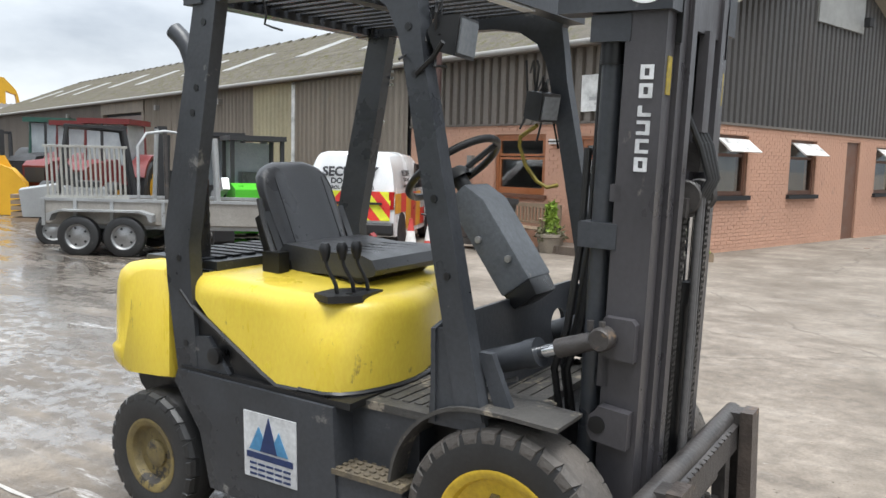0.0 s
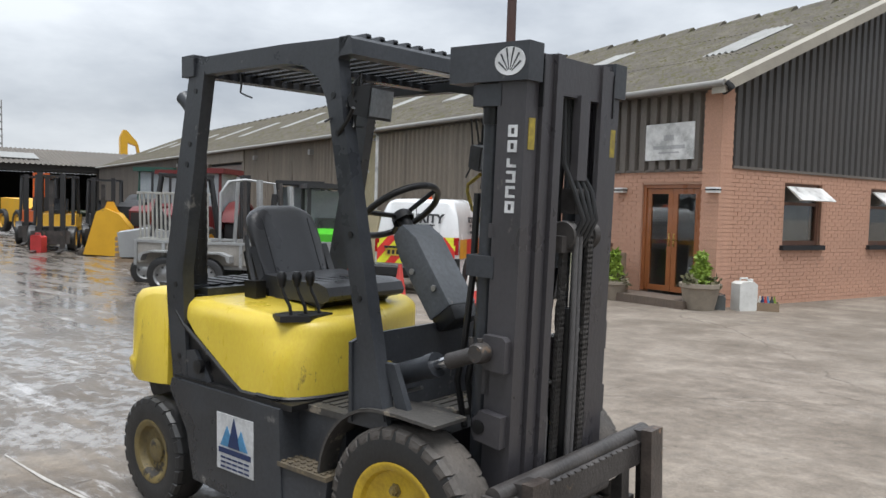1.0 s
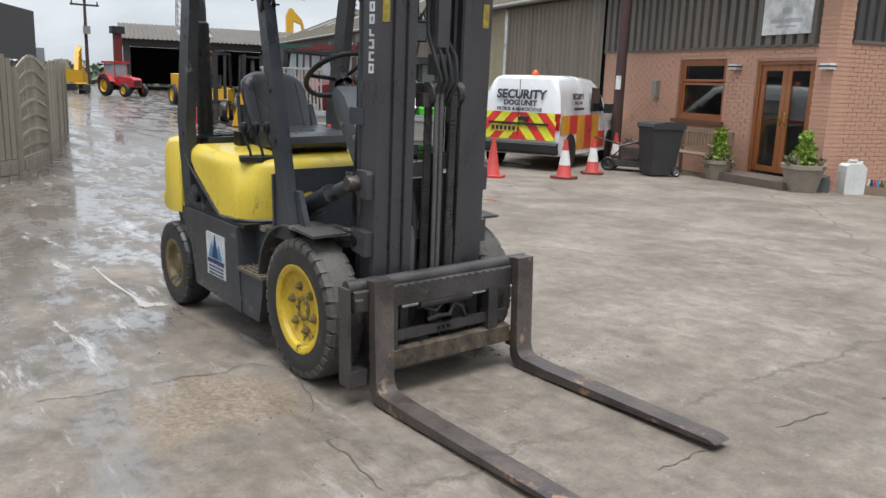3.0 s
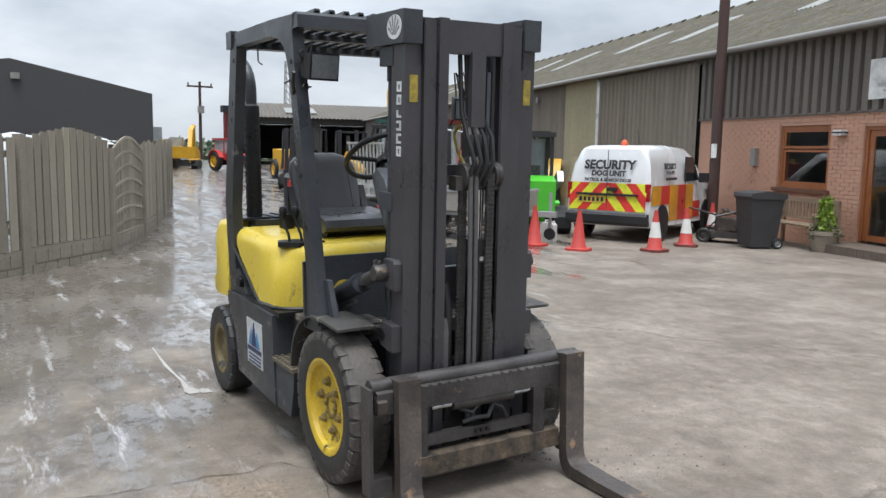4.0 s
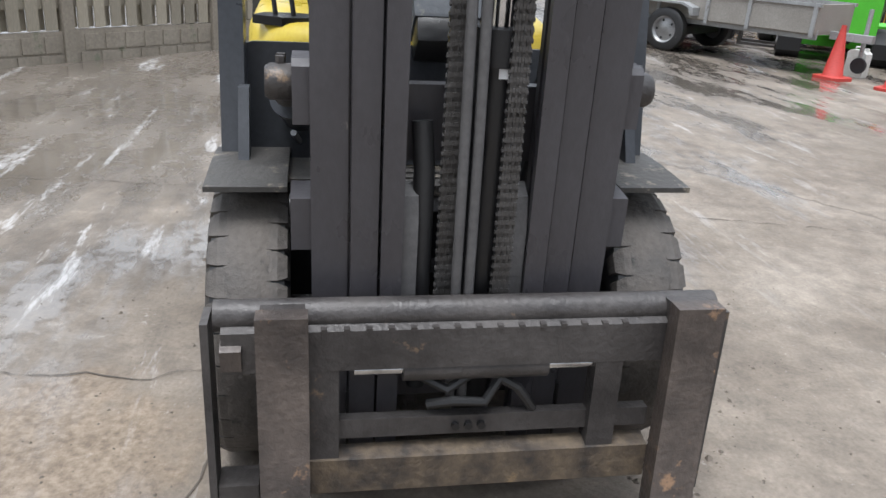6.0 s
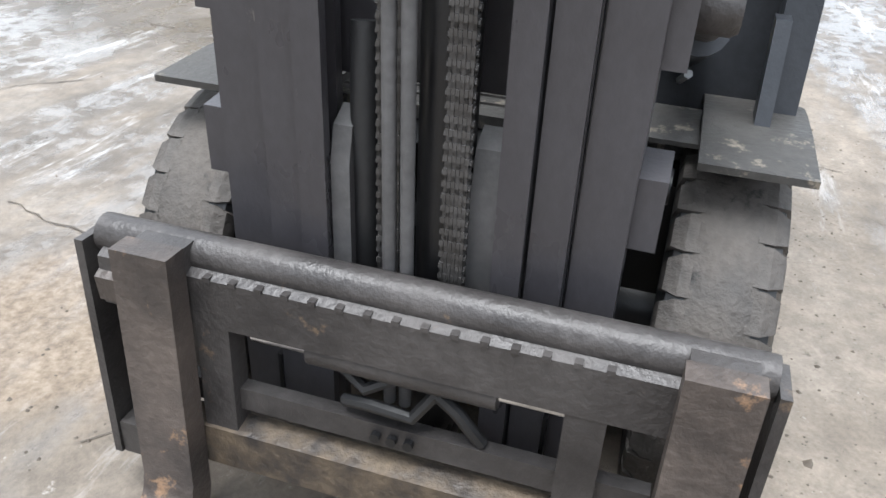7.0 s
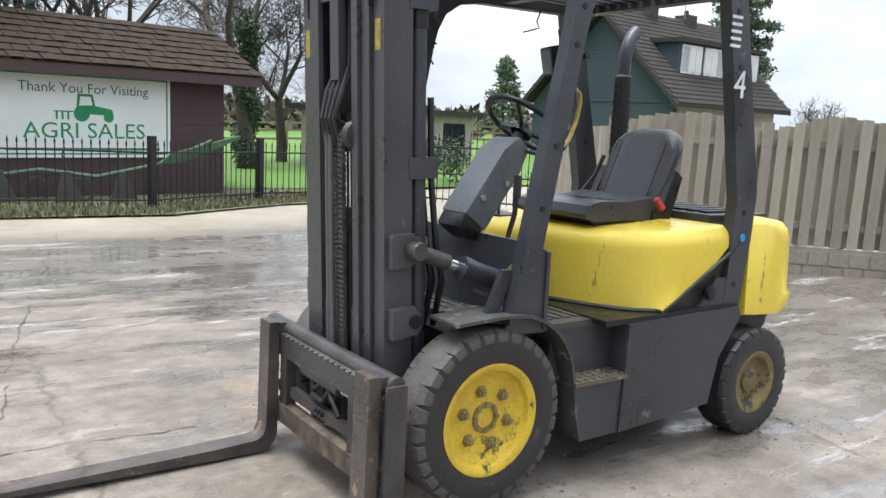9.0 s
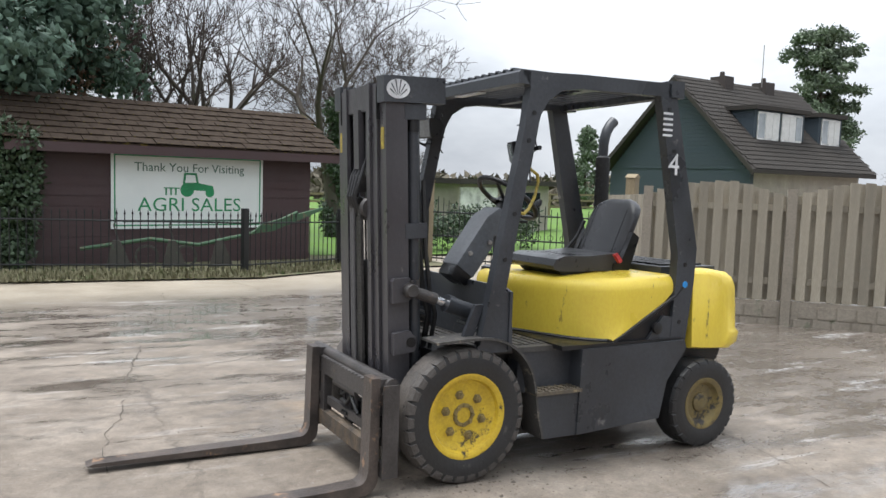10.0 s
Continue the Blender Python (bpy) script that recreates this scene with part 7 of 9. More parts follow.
def jerrycan(x, y, h, turn, material, label, cap):
    t = thing("jerrycan", on_ground(x, y, turn), label, "container")
    k = h / 0.55
    part("body", prism(B(), [(-0.17 * k, 0), (0.17 * k, 0), (0.18 * k, 0.05 * k), (0.18 * k, 0.44 * k), (0.10 * k, 0.50 * k), (-0.12 * k, 0.50 * k), (-0.18 * k, 0.46 * k), (-0.18 * k, 0.05 * k)], "y", -0.12 * k, 0.12 * k), material, t, "", 0.02 * k, 2)
    part("handle", tube(B(), [(-0.10 * k, 0, 0.48 * k), (-0.09 * k, 0, 0.55 * k), (0.05 * k, 0, 0.55 * k), (0.08 * k, 0, 0.49 * k)], 0.018 * k, 8), material, t)
    part("cap", lathe(B(), [(0.035 * k, 0.49 * k), (0.035 * k, 0.54 * k), (0, 0.545 * k)], (0.13 * k, 0, 0), 12, "z"), cap, t)


jerrycan(-3.117, 11.397, 0.56, 58.87, M_CAN, "white plastic drum beside the brick wall", M_CAN)
jerrycan(-8.332, 7.178, 0.40, 28.87, M_CAN, "white plastic jerrycan beside a cone", M_CAN)
jerrycan(-3.423, 11.103, 0.28, 18.87, mat("grey_can", (0.12, 0.13, 0.13), 0.5), "small grey container beside the planter", M_BIN)
cr = thing("bottle_crate", on_ground(-2.812, 11.671, 18.87), "small wooden crate of bottles and rags", "crate")
for s in (-1, 1):
    part("side", box(B(), (-0.2, 0.2), sorted((s * 0.14, s * 0.125)), (0, 0.15)), M_BENCH, cr)
    part("end", box(B(), sorted((s * 0.2, s * 0.185)), (-0.125, 0.125), (0, 0.15)), M_BENCH, cr)
part("bottom", box(B(), (-0.185, 0.185), (-0.125, 0.125), (0, 0.015)), M_BENCH, cr)
random.seed(4)
for k in range(6):
    c = (random.uniform(-0.14, 0.14), random.uniform(-0.08, 0.08), 0.015)
    part("bottle", lathe(B(), [(0, 0), (0.035, 0), (0.035, 0.15), (0.014, 0.2), (0.014, 0.24), (0, 0.24)], c, 10, "z"), (M_NAVY, M_REDP, M_CAN, M_SHRUB, M_BIN, M_BLUE)[k], cr)

# heap of old machine parts by the pole
jk = thing("scrap_machine", on_ground(-7.262, 10.729, 28.87), "old rusty mower and pump parts heaped by the wall", "machinery")
random.seed(9)
part("engine", box(B(), (-0.22, 0.22), (-0.18, 0.18), (0.20, 0.48)), M_RUST, jk, "", 0.03)
part("deck", prism(B(), [(-0.45, 0.10), (0.5, 0.10), (0.45, 0.22), (-0.40, 0.22)], "y", -0.28, 0.28), M_CARR, jk, "", 0.02)
for x, y in ((-0.40, -0.30), (0.42, -0.30), (-0.40, 0.30), (0.42, 0.30)):
    road_wheel(jk, x, y, 0.14, 0.08, 1 if y > 0 else -1, M_CARR)
for k in range(5):
    p = Vector((random.uniform(-0.4, 0.4), random.uniform(-0.25, 0.25), 0.25))
    part("pipe", tube(B(), [p, p + Vector((random.uniform(-0.3, 0.3), 0.0, 0.25)), p + Vector((random.uniform(-0.5, 0.5), 0.2, 0.38))], 0.02, 8), M_CARR, jk)
part("pulley", lathe(B(), [(0, -0.02), (0.12, -0.02), (0.10, 0), (0.12, 0.02), (0, 0.02)], (0.1, -0.22, 0.36), 18), M_RUST, jk)

# brown pole at the wall, with a notice
M_POLE = mat("brown_pole", (0.085, 0.045, 0.038), 0.75, dark=(0.05, 0.03, 0.027), scale=3, amount=0.9, bump=0.3, stretch=(1, 1, 0.2))
pp = thing("wall_pole", on_ground(-8.837, 12.06), "tall dark brown timber pole with notices", "pole")
part("shaft", tube(B(), [(0, 0, 0), (0, 0, 3.5), (0.02, 0, 9.0)], 0.12, 14, 0.10), M_POLE, pp)
part("notice", box(B(), (-0.05, 0.07), (-0.135, -0.128), (1.62, 1.92)), M_WPAINT, pp, "small white notice", m=pose(0, 0, 0, 0, 0, 20))

# ---- twin-axle trailer with a mesh ramp ----
M_GALV = mat("galvanised_steel", (0.42, 0.43, 0.43), 0.5, 0.4, dark=(0.28, 0.285, 0.29), scale=3, amount=0.9, bump=0.08, spots=(0.22, 0.21, 0.19), spot_scale=8, spot_at=0.63)
M_PLY = mat("grey_ply_side", (0.33, 0.31, 0.28), 0.7, dark=(0.20, 0.185, 0.165), scale=2.5, amount=0.9, bump=0.15)
M_JGREEN = mat("bright_green_paint", (0.10, 0.52, 0.03), 0.4, dark=(0.07, 0.40, 0.025), scale=2, amount=0.6, bump=0.02)
M_MRED = mat("tractor_red", (0.17, 0.022, 0.022), 0.45, dark=(0.10, 0.016, 0.016), scale=2, amount=0.7, bump=0.03, spots=(0.12, 0.06, 0.04), spot_scale=9, spot_at=0.66)
M_MYEL = mat("machine_yellow", (0.72, 0.40, 0.02), 0.45, dark=(0.55, 0.30, 0.02), scale=2, amount=0.7, bump=0.03, spots=(0.18, 0.11, 0.05), spot_scale=8, spot_at=0.66)
M_MORA = mat("machine_orange", (0.62, 0.12, 0.02), 0.45, scale=2, amount=0.7, bump=0.03)
M_CABG = mat("cab_green", (0.03, 0.10, 0.075), 0.45, scale=2, amount=0.6, bump=0.03)
M_SIGNW = mat("sign_white", (0.74, 0.77, 0.74), 0.5, dark=(0.66, 0.70, 0.67), scale=1.5, amount=0.6, bump=0.0)
M_SIGNG = mat("sign_green", (0.02, 0.27, 0.10), 0.5, bump=0.0)
G_CAB = mat("cab_glass", (0.48, 0.52, 0.54), 0.12, dark=(0.16, 0.18, 0.19), scale=1.2, amount=0.9, bump=0.0, rough_var=0.04)

M_RAMP = mat("pale_ramp_steel", (0.50, 0.50, 0.47), 0.5, 0.2, dark=(0.30, 0.29, 0.26), scale=6, amount=0.9, bump=0.1)
T_ANG = 36.0
tr = thing("plant_trailer", on_ground(-10.36, 5.27, T_ANG), "galvanised twin-axle plant trailer with its mesh ramp raised", "trailer")
for wx in (-0.345, 0.345):
    for s in (-1, 1):
        road_wheel(tr, wx, s * 0.72, 0.31, 0.17, s)
for s in (-1, 1):
    part("side_panel", box(B(), (-0.93, 2.45), sorted((s * 0.60, s * 0.64)), (0.50, 0.85)), M_PLY, tr, "grey side panel", 0.01)
    part("side_rail", box(B(), (-0.95, 2.48), sorted((s * 0.59, s * 0.66)), (0.84, 0.885)), M_GALV, tr, "", 0.008)
    part("mudguard", prism(B(), [(-0.78, 0.55), (-0.78, 0.66), (-0.60, 0.72), (0.60, 0.72), (0.78, 0.66), (0.78, 0.55), (0.74, 0.55), (0.70, 0.65), (0.58, 0.69), (-0.58, 0.69), (-0.70, 0.65), (-0.74, 0.55)], "y", *sorted((s * 0.64, s * 0.84))), M_GALV, tr, "", 0.004)
    part("chassis_rail", box(B(), (-0.93, 2.45), sorted((s * 0.50, s * 0.56)), (0.42, 0.55)), M_GALV, tr, "", 0.008)
    for px in (-0.93, -0.45, 0.1, 0.88, 1.5, 2.39):
        part("stake", box(B(), (px, px + 0.05), sorted((s * 0.64, s * 0.67)), (0.46, 0.86)), M_GALV, tr)
part("deck", box(B(), (-0.93, 2.45), (-0.6, 0.6), (0.48, 0.51)), M_PLY, tr)
part("headboard", box(B(), (2.40, 2.45), (-0.6, 0.6), (0.50, 0.87)), M_PLY, tr, "", 0.01)
part("axle", box(B(), (-0.5, 0.5), (-0.62, 0.62), (0.24, 0.36)), M_BUMP, tr, "", 0.02)
part("drawbar", box(B(), (2.45, 3.0), (-0.06, 0.06), (0.42, 0.52)), M_GALV, tr, "", 0.01)
jw = part("jockey_stand", tube(B(), [(2.85, 0.12, 0.22), (2.85, 0.12, 0.85)], 0.03, 10), M_GALV, tr)
part("jockey_wheel", lathe(B(), [(0, -0.03), (0.10, -0.03), (0.11, 0), (0.10, 0.03), (0, 0.03)], (2.85, 0.12, 0.11), 16), M_BUMP, jw)
leaf2 = new("ramp_leaf")
leaf2.parent, leaf2.matrix_local = tr, pose(-0.89, -0.60, 0.885, 4, 0, 0)
tagged(leaf2, "pale slatted ramp leaf")
for k in range(17):
    part("ramp_bar", box(B(), (0.03 + k * 0.073, 0.058 + k * 0.073), (-0.012, 0.012), (0.0, 0.80)), M_RAMP, leaf2, smooth=False)
for z in (0.0, 0.77):
    part("ramp_rail", box(B(), (0, 1.26), (-0.02, 0.02), (z, z + 0.035)), M_RAMP, leaf2, smooth=False)
# posts and hoop added on the bed to stand in for a forklift behind
random.seed(17)
for k in range(7):
    x = 0.55 + k * 0.16
    y = random.uniform(-0.35, 0.35)
    part("standing_post", tube(B(), [(x, y, 0.57), (x + random.uniform(-0.1, 0.1), y, random.uniform(1.7, 2.0))], random.uniform(0.025, 0.06), 8), (M_GALV, M_BUMP, M_CARR)[k % 3], tr, "upright post standing in for a forklift behind the trailer")
part("hoop", tube(B(), [(0.45, -0.4, 0.57), (0.45, -0.4, 1.7), (0.55, -0.3, 1.9), (0.75, 0, 1.95), (1.2, 0.2, 1.9), (1.3, 0.3, 0.6)], 0.025, 8), M_GALV, tr)

# ---- tracked loader behind the trailer ----
ld = thing("compact_loader", on_ground(-10.364, 8.139, 148.87), "green, white and black compact tracked loader", "loader")
for s in (-1, 1):
    tk = part("track", prism(B(), [(-0.85, 0.12), (-0.70, 0.0), (0.70, 0.0), (0.88, 0.14), (0.80, 0.36), (0.3, 0.50), (-0.6, 0.50), (-0.85, 0.34)], "y", *sorted((s * 0.50, s * 0.85))), M_BUMP, ld, "black rubber track", 0.03)
    for k in range(4):
        part("track_roller", lathe(B(), [(0, -0.02), (0.10, -0.02), (0.10, 0.02), (0, 0.02)], (-0.55 + k * 0.37, s * 0.855, 0.17), 14), M_CARR, tk)
    part("lift_arm", prism(B(), [(-0.75, 1.05), (-0.6, 1.25), (0.5, 0.95), (1.15, 0.42), (1.05, 0.32), (0.45, 0.78), (-0.5, 0.98)], "y", *sorted((s * 0.56, s * 0.68))), M_VANW, ld, "white lift arm", 0.015)
part("hull", prism(B(), [(-0.95, 0.40), (-0.95, 1.05), (-0.5, 1.15), (0.4, 0.62), (0.8, 0.55), (0.8, 0.30)], "y", -0.5, 0.5), M_JGREEN, ld, "bright green body", 0.03)
part("bucket", prism(B(), [(1.0, 0.08), (1.55, 0.05), (1.15, 0.55), (1.0, 0.5)], "y", -0.85, 0.85), M_JGREEN, ld, "green bucket", 0.01)
cab = new("cab")
cab.parent = ld
for x, y in ((-0.45, -0.46), (-0.45, 0.46), (0.42, -0.46), (0.42, 0.46)):
    part("pillar", box(B(), (x - 0.035, x + 0.035), (y - 0.035, y + 0.035), (0.7, 1.95)), M_BUMP, cab)
part("cab_roof", box(B(), (-0.55, 0.52), (-0.52, 0.52), (1.93, 2.02)), M_BUMP, cab, "", 0.03)
part("windscreen", box(B(), (0.43, 0.445), (-0.42, 0.42), (0.80, 1.90)), G_CAB, cab, "pale reflecting windscreen")
part("cab_seat", box(B(), (-0.3, 0.1), (-0.25, 0.25), (0.75, 1.35)), M_VINYL, cab, "", 0.05)
part("work_light", box(B(), (0.52, 0.60), (-0.40, -0.28), (1.86, 1.94)), M_LENS, cab, "", 0.01)

# ---- second loader's dark cab beside it ----
l2 = thing("loader_cab", on_ground(-12.151, 8.874, 138.87), "black-framed loader with clear cab screens", "loader")
for s in (-1, 1):
    for wx in (-0.5, 0.5):
        road_wheel(l2, wx, s * 0.65, 0.38, 0.28, s, M_VANW)
part("hull", prism(B(), [(-0.9, 0.35), (-0.9, 1.0), (0.6, 0.9), (0.9, 0.4)], "y", -0.5, 0.5), M_BUMP, l2, "", 0.04)
for x, y in ((-0.6, -0.48), (-0.6, 0.48), (0.5, -0.48), (0.5, 0.48)):
    part("pillar", tube(B(), [(x, y, 0.9), (x * 0.92, y, 2.05)], 0.04, 8), M_BUMP, l2)
part("cab_roof", box(B(), (-0.62, 0.55), (-0.52, 0.52), (2.02, 2.10)), M_BUMP, l2, "", 0.03)
part("side_screen", box(B(), (-0.5, 0.42), (-0.495, -0.485), (1.0, 1.98)), G_CAB, l2, "clear side screen")
part("front_screen", box(B(), (0.49, 0.50), (-0.42, 0.42), (1.0, 1.98)), G_CAB, l2)

# board stack against the wall, behind the machines
for x, y, w, h in ((-13.98, 12.512, 1.3, 1.5), (-15.866, 13.249, 1.6, 1.35)):
    bd = thing("timber_boards", on_ground(x, y, -PHI), "stack of pale timber boards leaning on the wall", "timber", "boards by the wall")
    for k in range(5):
        part("board", prism(B(), [(0.05 * k, 0), (0.05 * k + 0.035, 0), (0.05 * k + 0.21, h - 0.04 * k), (0.05 * k + 0.175, h - 0.04 * k)], "x", -w / 2 + 0.03 * k, w / 2 - 0.02 * k), M_CREAM, bd)


# ---- machines parked in a row along the workshop ----
def small_forklift(x, y, turn, body, label):
    f = thing("parked_forklift", on_ground(x, y, turn), label, "forklift", "parked forklifts")
    for s in (-1, 1):
        road_wheel(f, 0.0, s * 0.48, 0.34, 0.22, s, body)
        road_wheel(f, -1.5, s * 0.45, 0.27, 0.18, s, body)
        part("guard_leg", tube(B(), [(-0.15, s * 0.48, 0.7), (-0.35, s * 0.46, 2.0), (-1.25, s * 0.46, 2.05), (-1.4, s * 0.48, 0.9)], 0.045, 8), M_BUMP, f)
        part("mast_channel", box(B(), (0.22, 0.38), sorted((s * 0.22, s * 0.34)), (0.1, 2.1)), M_BUMP, f)
        part("fork", prism(B(), [(0.45, 0.55), (0.5, 0.55), (0.52, 0.08), (1.5, 0.05), (1.5, 0.03), (0.46, 0.03)], "y", *sorted((s * 0.25, s * 0.36))), M_CARR, f)
    part("guard_roof", box(B(), (-1.3, -0.3), (-0.5, 0.5), (2.02, 2.07)), M_BUMP, f)
    part("hood", prism(B(), [(-0.55, 0.62), (-1.4, 0.62), (-1.4, 1.0), (-0.65, 0.98)], "y", -0.5, 0.5), body, f, "", 0.05, 3)
    part("counterweight", prism(B(), [(-1.4, 0.5), (-1.95, 0.5), (-2.0, 0.95), (-1.4, 1.05)], "y", -0.5, 0.5), body, f, "", 0.06, 3)
    part("chassis", box(B(), (-1.4, 0.2), (-0.42, 0.42), (0.25, 0.65)), M_BUMP, f, "", 0.02)
    part("seat", prism(B(), [(-0.75, 1.0), (-1.2, 1.0), (-1.35, 1.42), (-1.25, 1.42), (-1.12, 1.1), (-0.75, 1.1)], "y", -0.22, 0.22), M_VINYL, f, "", 0.03)
    part("carriage", box(B(), (0.40, 0.46), (-0.48, 0.48), (0.2, 0.55)), M_CARR, f)
    part("mast_rod", box(B(), (0.26, 0.34), (-0.06, 0.06), (0.2, 1.9)), M_CARR, f)
    return f


small_forklift(-20.391, 6.986, -31.13, M_MYEL, "yellow forklift parked in the row")
small_forklift(-23.376, 7.795, -26.13, M_MORA, "orange-grey forklift parked by the shed")
small_forklift(-21.949, 9.167, -29.13, M_BUMP, "black forklift with raised dark mast")
small_forklift(-11.496, 6.56, 58.87, M_GALV, "grey forklift standing behind the trailer")
jerrycan(-19.704, 6.322, 0.5, 28.87, M_REDP, "red plastic fuel can beside the forklift", M_BIN)


def tractor(x, y, turn, body, cabm, label, sc=1.0):
    t = thing("tractor", on_ground(x, y, turn) @ Matrix.Scale(sc, 4), label, "tractor", "tractors by the workshop")
    for s in (-1, 1):
        road_wheel(t, 0, s * 0.85, 0.75, 0.42, s, M_MYEL)
        road_wheel(t, 2.2, s * 0.78, 0.48, 0.30, s, M_MYEL)
        part("fender", prism(B(), arc((0, 0.75), 0.9, 20, 160, 8) + arc((0, 0.75), 0.82, 160, 20, 8), "y", *sorted((s * 0.62, s * 1.05))), body, t)
    part("bonnet", prism(B(), [(0.75, 0.75), (2.65, 0.70), (2.7, 1.25), (2.5, 1.38), (0.75, 1.5)], "y", -0.36, 0.36), body, t, "", 0.06, 3)
    part("grille", box(B(), (2.69, 2.73), (-0.28, 0.28), (0.8, 1.2)), M_BUMP, t)
    part("gearbox", box(B(), (-0.4, 1.8), (-0.28, 0.28), (0.45, 0.85)), M_BUMP, t, "", 0.03)
    cb = new("cab")
    cb.parent = t
    for px, py in ((-0.55, -0.6), (-0.55, 0.6), (0.75, -0.55), (0.75, 0.55)):
        part("pillar", tube(B(), [(px, py, 1.0), (px * 0.9, py * 0.92, 2.45)], 0.045, 8), cabm, cb)
    part("cab_roof", box(B(), (-0.7, 0.85), (-0.68, 0.68), (2.42, 2.56)), cabm, cb, "", 0.05, 2)
    part("cab_base", box(B(), (-0.55, 0.75), (-0.6, 0.6), (0.85, 1.35)), cabm, cb, "", 0.03)
    part("windscreen", box(B(), (0.70, 0.715), (-0.5, 0.5), (1.35, 2.4)), G_CAB, cb)
    for s in (-1, 1):
        part("side_glass", box(B(), (-0.48, 0.66), sorted((s * 0.565, s * 0.575)), (1.35, 2.4)), G_CAB, cb)
    part("exhaust", tube(B(), [(1.4, 0.2, 1.45), (1.4, 0.2, 2.4)], 0.04, 8), M_BUMP, t)
    return t


tractor(-17.331, 9.977, -56.13, M_MRED, M_MRED, "dark red tractor with a square cab", 0.95)
tractor(-20.311, 11.036, -61.13, M_MRED, M_MRED, "red tractor parked in the row", 0.95)
tractor(-23.097, 11.791, -51.13, M_BUMP, M_CABG, "dark green cabbed telehandler in the row", 1.0)
tractor(-15.884, 12.349, -41.13, M_MYEL, M_BUMP, "yellow and black tractor near the shutter", 0.85)

# yellow digger bucket standing on the concrete
yb = thing("digger_bucket", on_ground(-18.676, 7.702, 58.87), "large yellow excavator bucket on the ground", "bucket")
bm = B()
sec = [(-0.55, 0.05), (0.35, 0.0), (0.62, 0.25), (0.58, 0.75), (0.30, 1.1), (-0.05, 1.25), (-0.25, 1.15)]
prism(bm, sec, "y", -0.7, 0.7)
part("shell", bm, M_MYEL, yb, "", 0.04, 2)
for k in range(5):
    part("tooth", prism(B(), [(-0.55, 0.03), (-0.78, 0.06), (-0.55, 0.12)], "y", -0.62 + k * 0.29, -0.52 + k * 0.29), M_CARR, yb)
part("ear", prism(B(), [(-0.1, 1.2), (0.25, 1.12), (0.1, 1.42), (-0.02, 1.42)], "y", -0.25, -0.20), M_MYEL, yb)
part("ear", prism(B(), [(-0.1, 1.2), (0.25, 1.12), (0.1, 1.42), (-0.02, 1.42)], "y", 0.20, 0.25), M_MYEL, yb)
bk2 = thing("timber_pallets", on_ground(-16.378, 7.557, 38.87), "low stack of orange-brown pallets", "pallet")
for k in range(5):
    part("pallet_board", box(B(), (-0.6, 0.6), (-0.5, 0.5), (0.13 * k, 0.13 * k + 0.09)), M_BENCH, bk2, "", 0.01)

# ---- open-fronted shed at the end of the lane ----
M_SHROOF = mat("shed_roof_sheet", (0.155, 0.138, 0.118), 0.85, dark=(0.075, 0.066, 0.056), scale=0.8, amount=0.9, bump=0.3, spots=(0.24, 0.22, 0.19), spot_scale=2, spot_at=0.66)
M_SHWALL = mat("shed_boarding", (0.060, 0.055, 0.052), 0.75, dark=(0.04, 0.037, 0.035), scale=1.5, amount=0.9, bump=0.1)
sh = thing("open_shed", pose(-61.7, 16.7, 0.2, 0, 0, -15.83) @ Matrix.Diagonal((2.0, 2.0, 1.5, 1)), "open-fronted farm shed with a corrugated roof", "shed", kind="structure")
for y in (0.0, 3.2, 6.4, 9.6, 16.0):
    part("post", box(B(), (-0.12, 0.12), (y - 0.12, y + 0.12), (0, 2.40)), M_SHWALL, sh, "", 0.01)
part("fascia", box(B(), (-0.10, 0.14), (-0.2, 16.2), (2.10, 2.42)), M_SHWALL, sh, smooth=False)
part("front_boarding", box(B(), (-0.06, 0.06), (5.2, 16.0), (0.0, 2.10)), M_SHWALL, sh, smooth=False)
part("end_wall", prism(B(), [(0, 0), (0, 2.38), (-5.0, 3.42), (-10, 2.38), (-10, 0)], "y", -0.12, 0.0), M_SHWALL, sh, smooth=False)
part("back_wall", box(B(), (-10.1, -9.95), (0, 16), (0, 2.38)), M_SHWALL, sh, smooth=False)
verts, faces = [], []
for i in range(16 * 6 * 4 + 1):
    y = -0.3 + i * 16.6 / (16 * 6 * 4)
    d = 0.03 * math.sin(2 * math.pi * i / 4)
    verts += [(0.35, y, 2.42 + d), (-5.0, y, 3.53 + d), (-10.3, y, 2.40 + d)]
for i in range(16 * 6 * 4):
    k = 3 * i
    faces += [(k, k + 3, k + 4, k + 1), (k + 1, k + 4, k + 5, k + 2)]
raw("shed_roof", verts, faces, M_SHROOF, sh)
for y in (2.0, 6.6, 11.5):
    part("roof_light", prism(B(), [(-0.9, 2.73), (-2.8, 3.12), (-2.8, 3.15), (-0.9, 2.76)], "y", y, y + 1.3), M_SKYL, sh)
ex1 = thing("mini_digger", pose(-28.34, 9.59, 0.12, 0, 0, -1.13), "orange and yellow machine parked at the lane's end", "digger")
part("engine_cover", prism(B(), [(-1.2, 0.4), (0.9, 0.4), (1.1, 0.8), (0.6, 1.2), (-1.2, 1.25)], "y", -0.6, 0.6), M_MYEL, ex1, "", 0.08, 2)
part("mast_frame", box(B(), (-0.9, -0.6), (0.4, 0.9), (0.3, 2.2)), M_MORA, ex1, "", 0.02)
for s in (-1, 1):
    road_wheel(ex1, 0.6, s * 0.6, 0.42, 0.25, s, M_MYEL)
    road_wheel(ex1, -0.8, s * 0.6, 0.42, 0.25, s, M_MYEL)

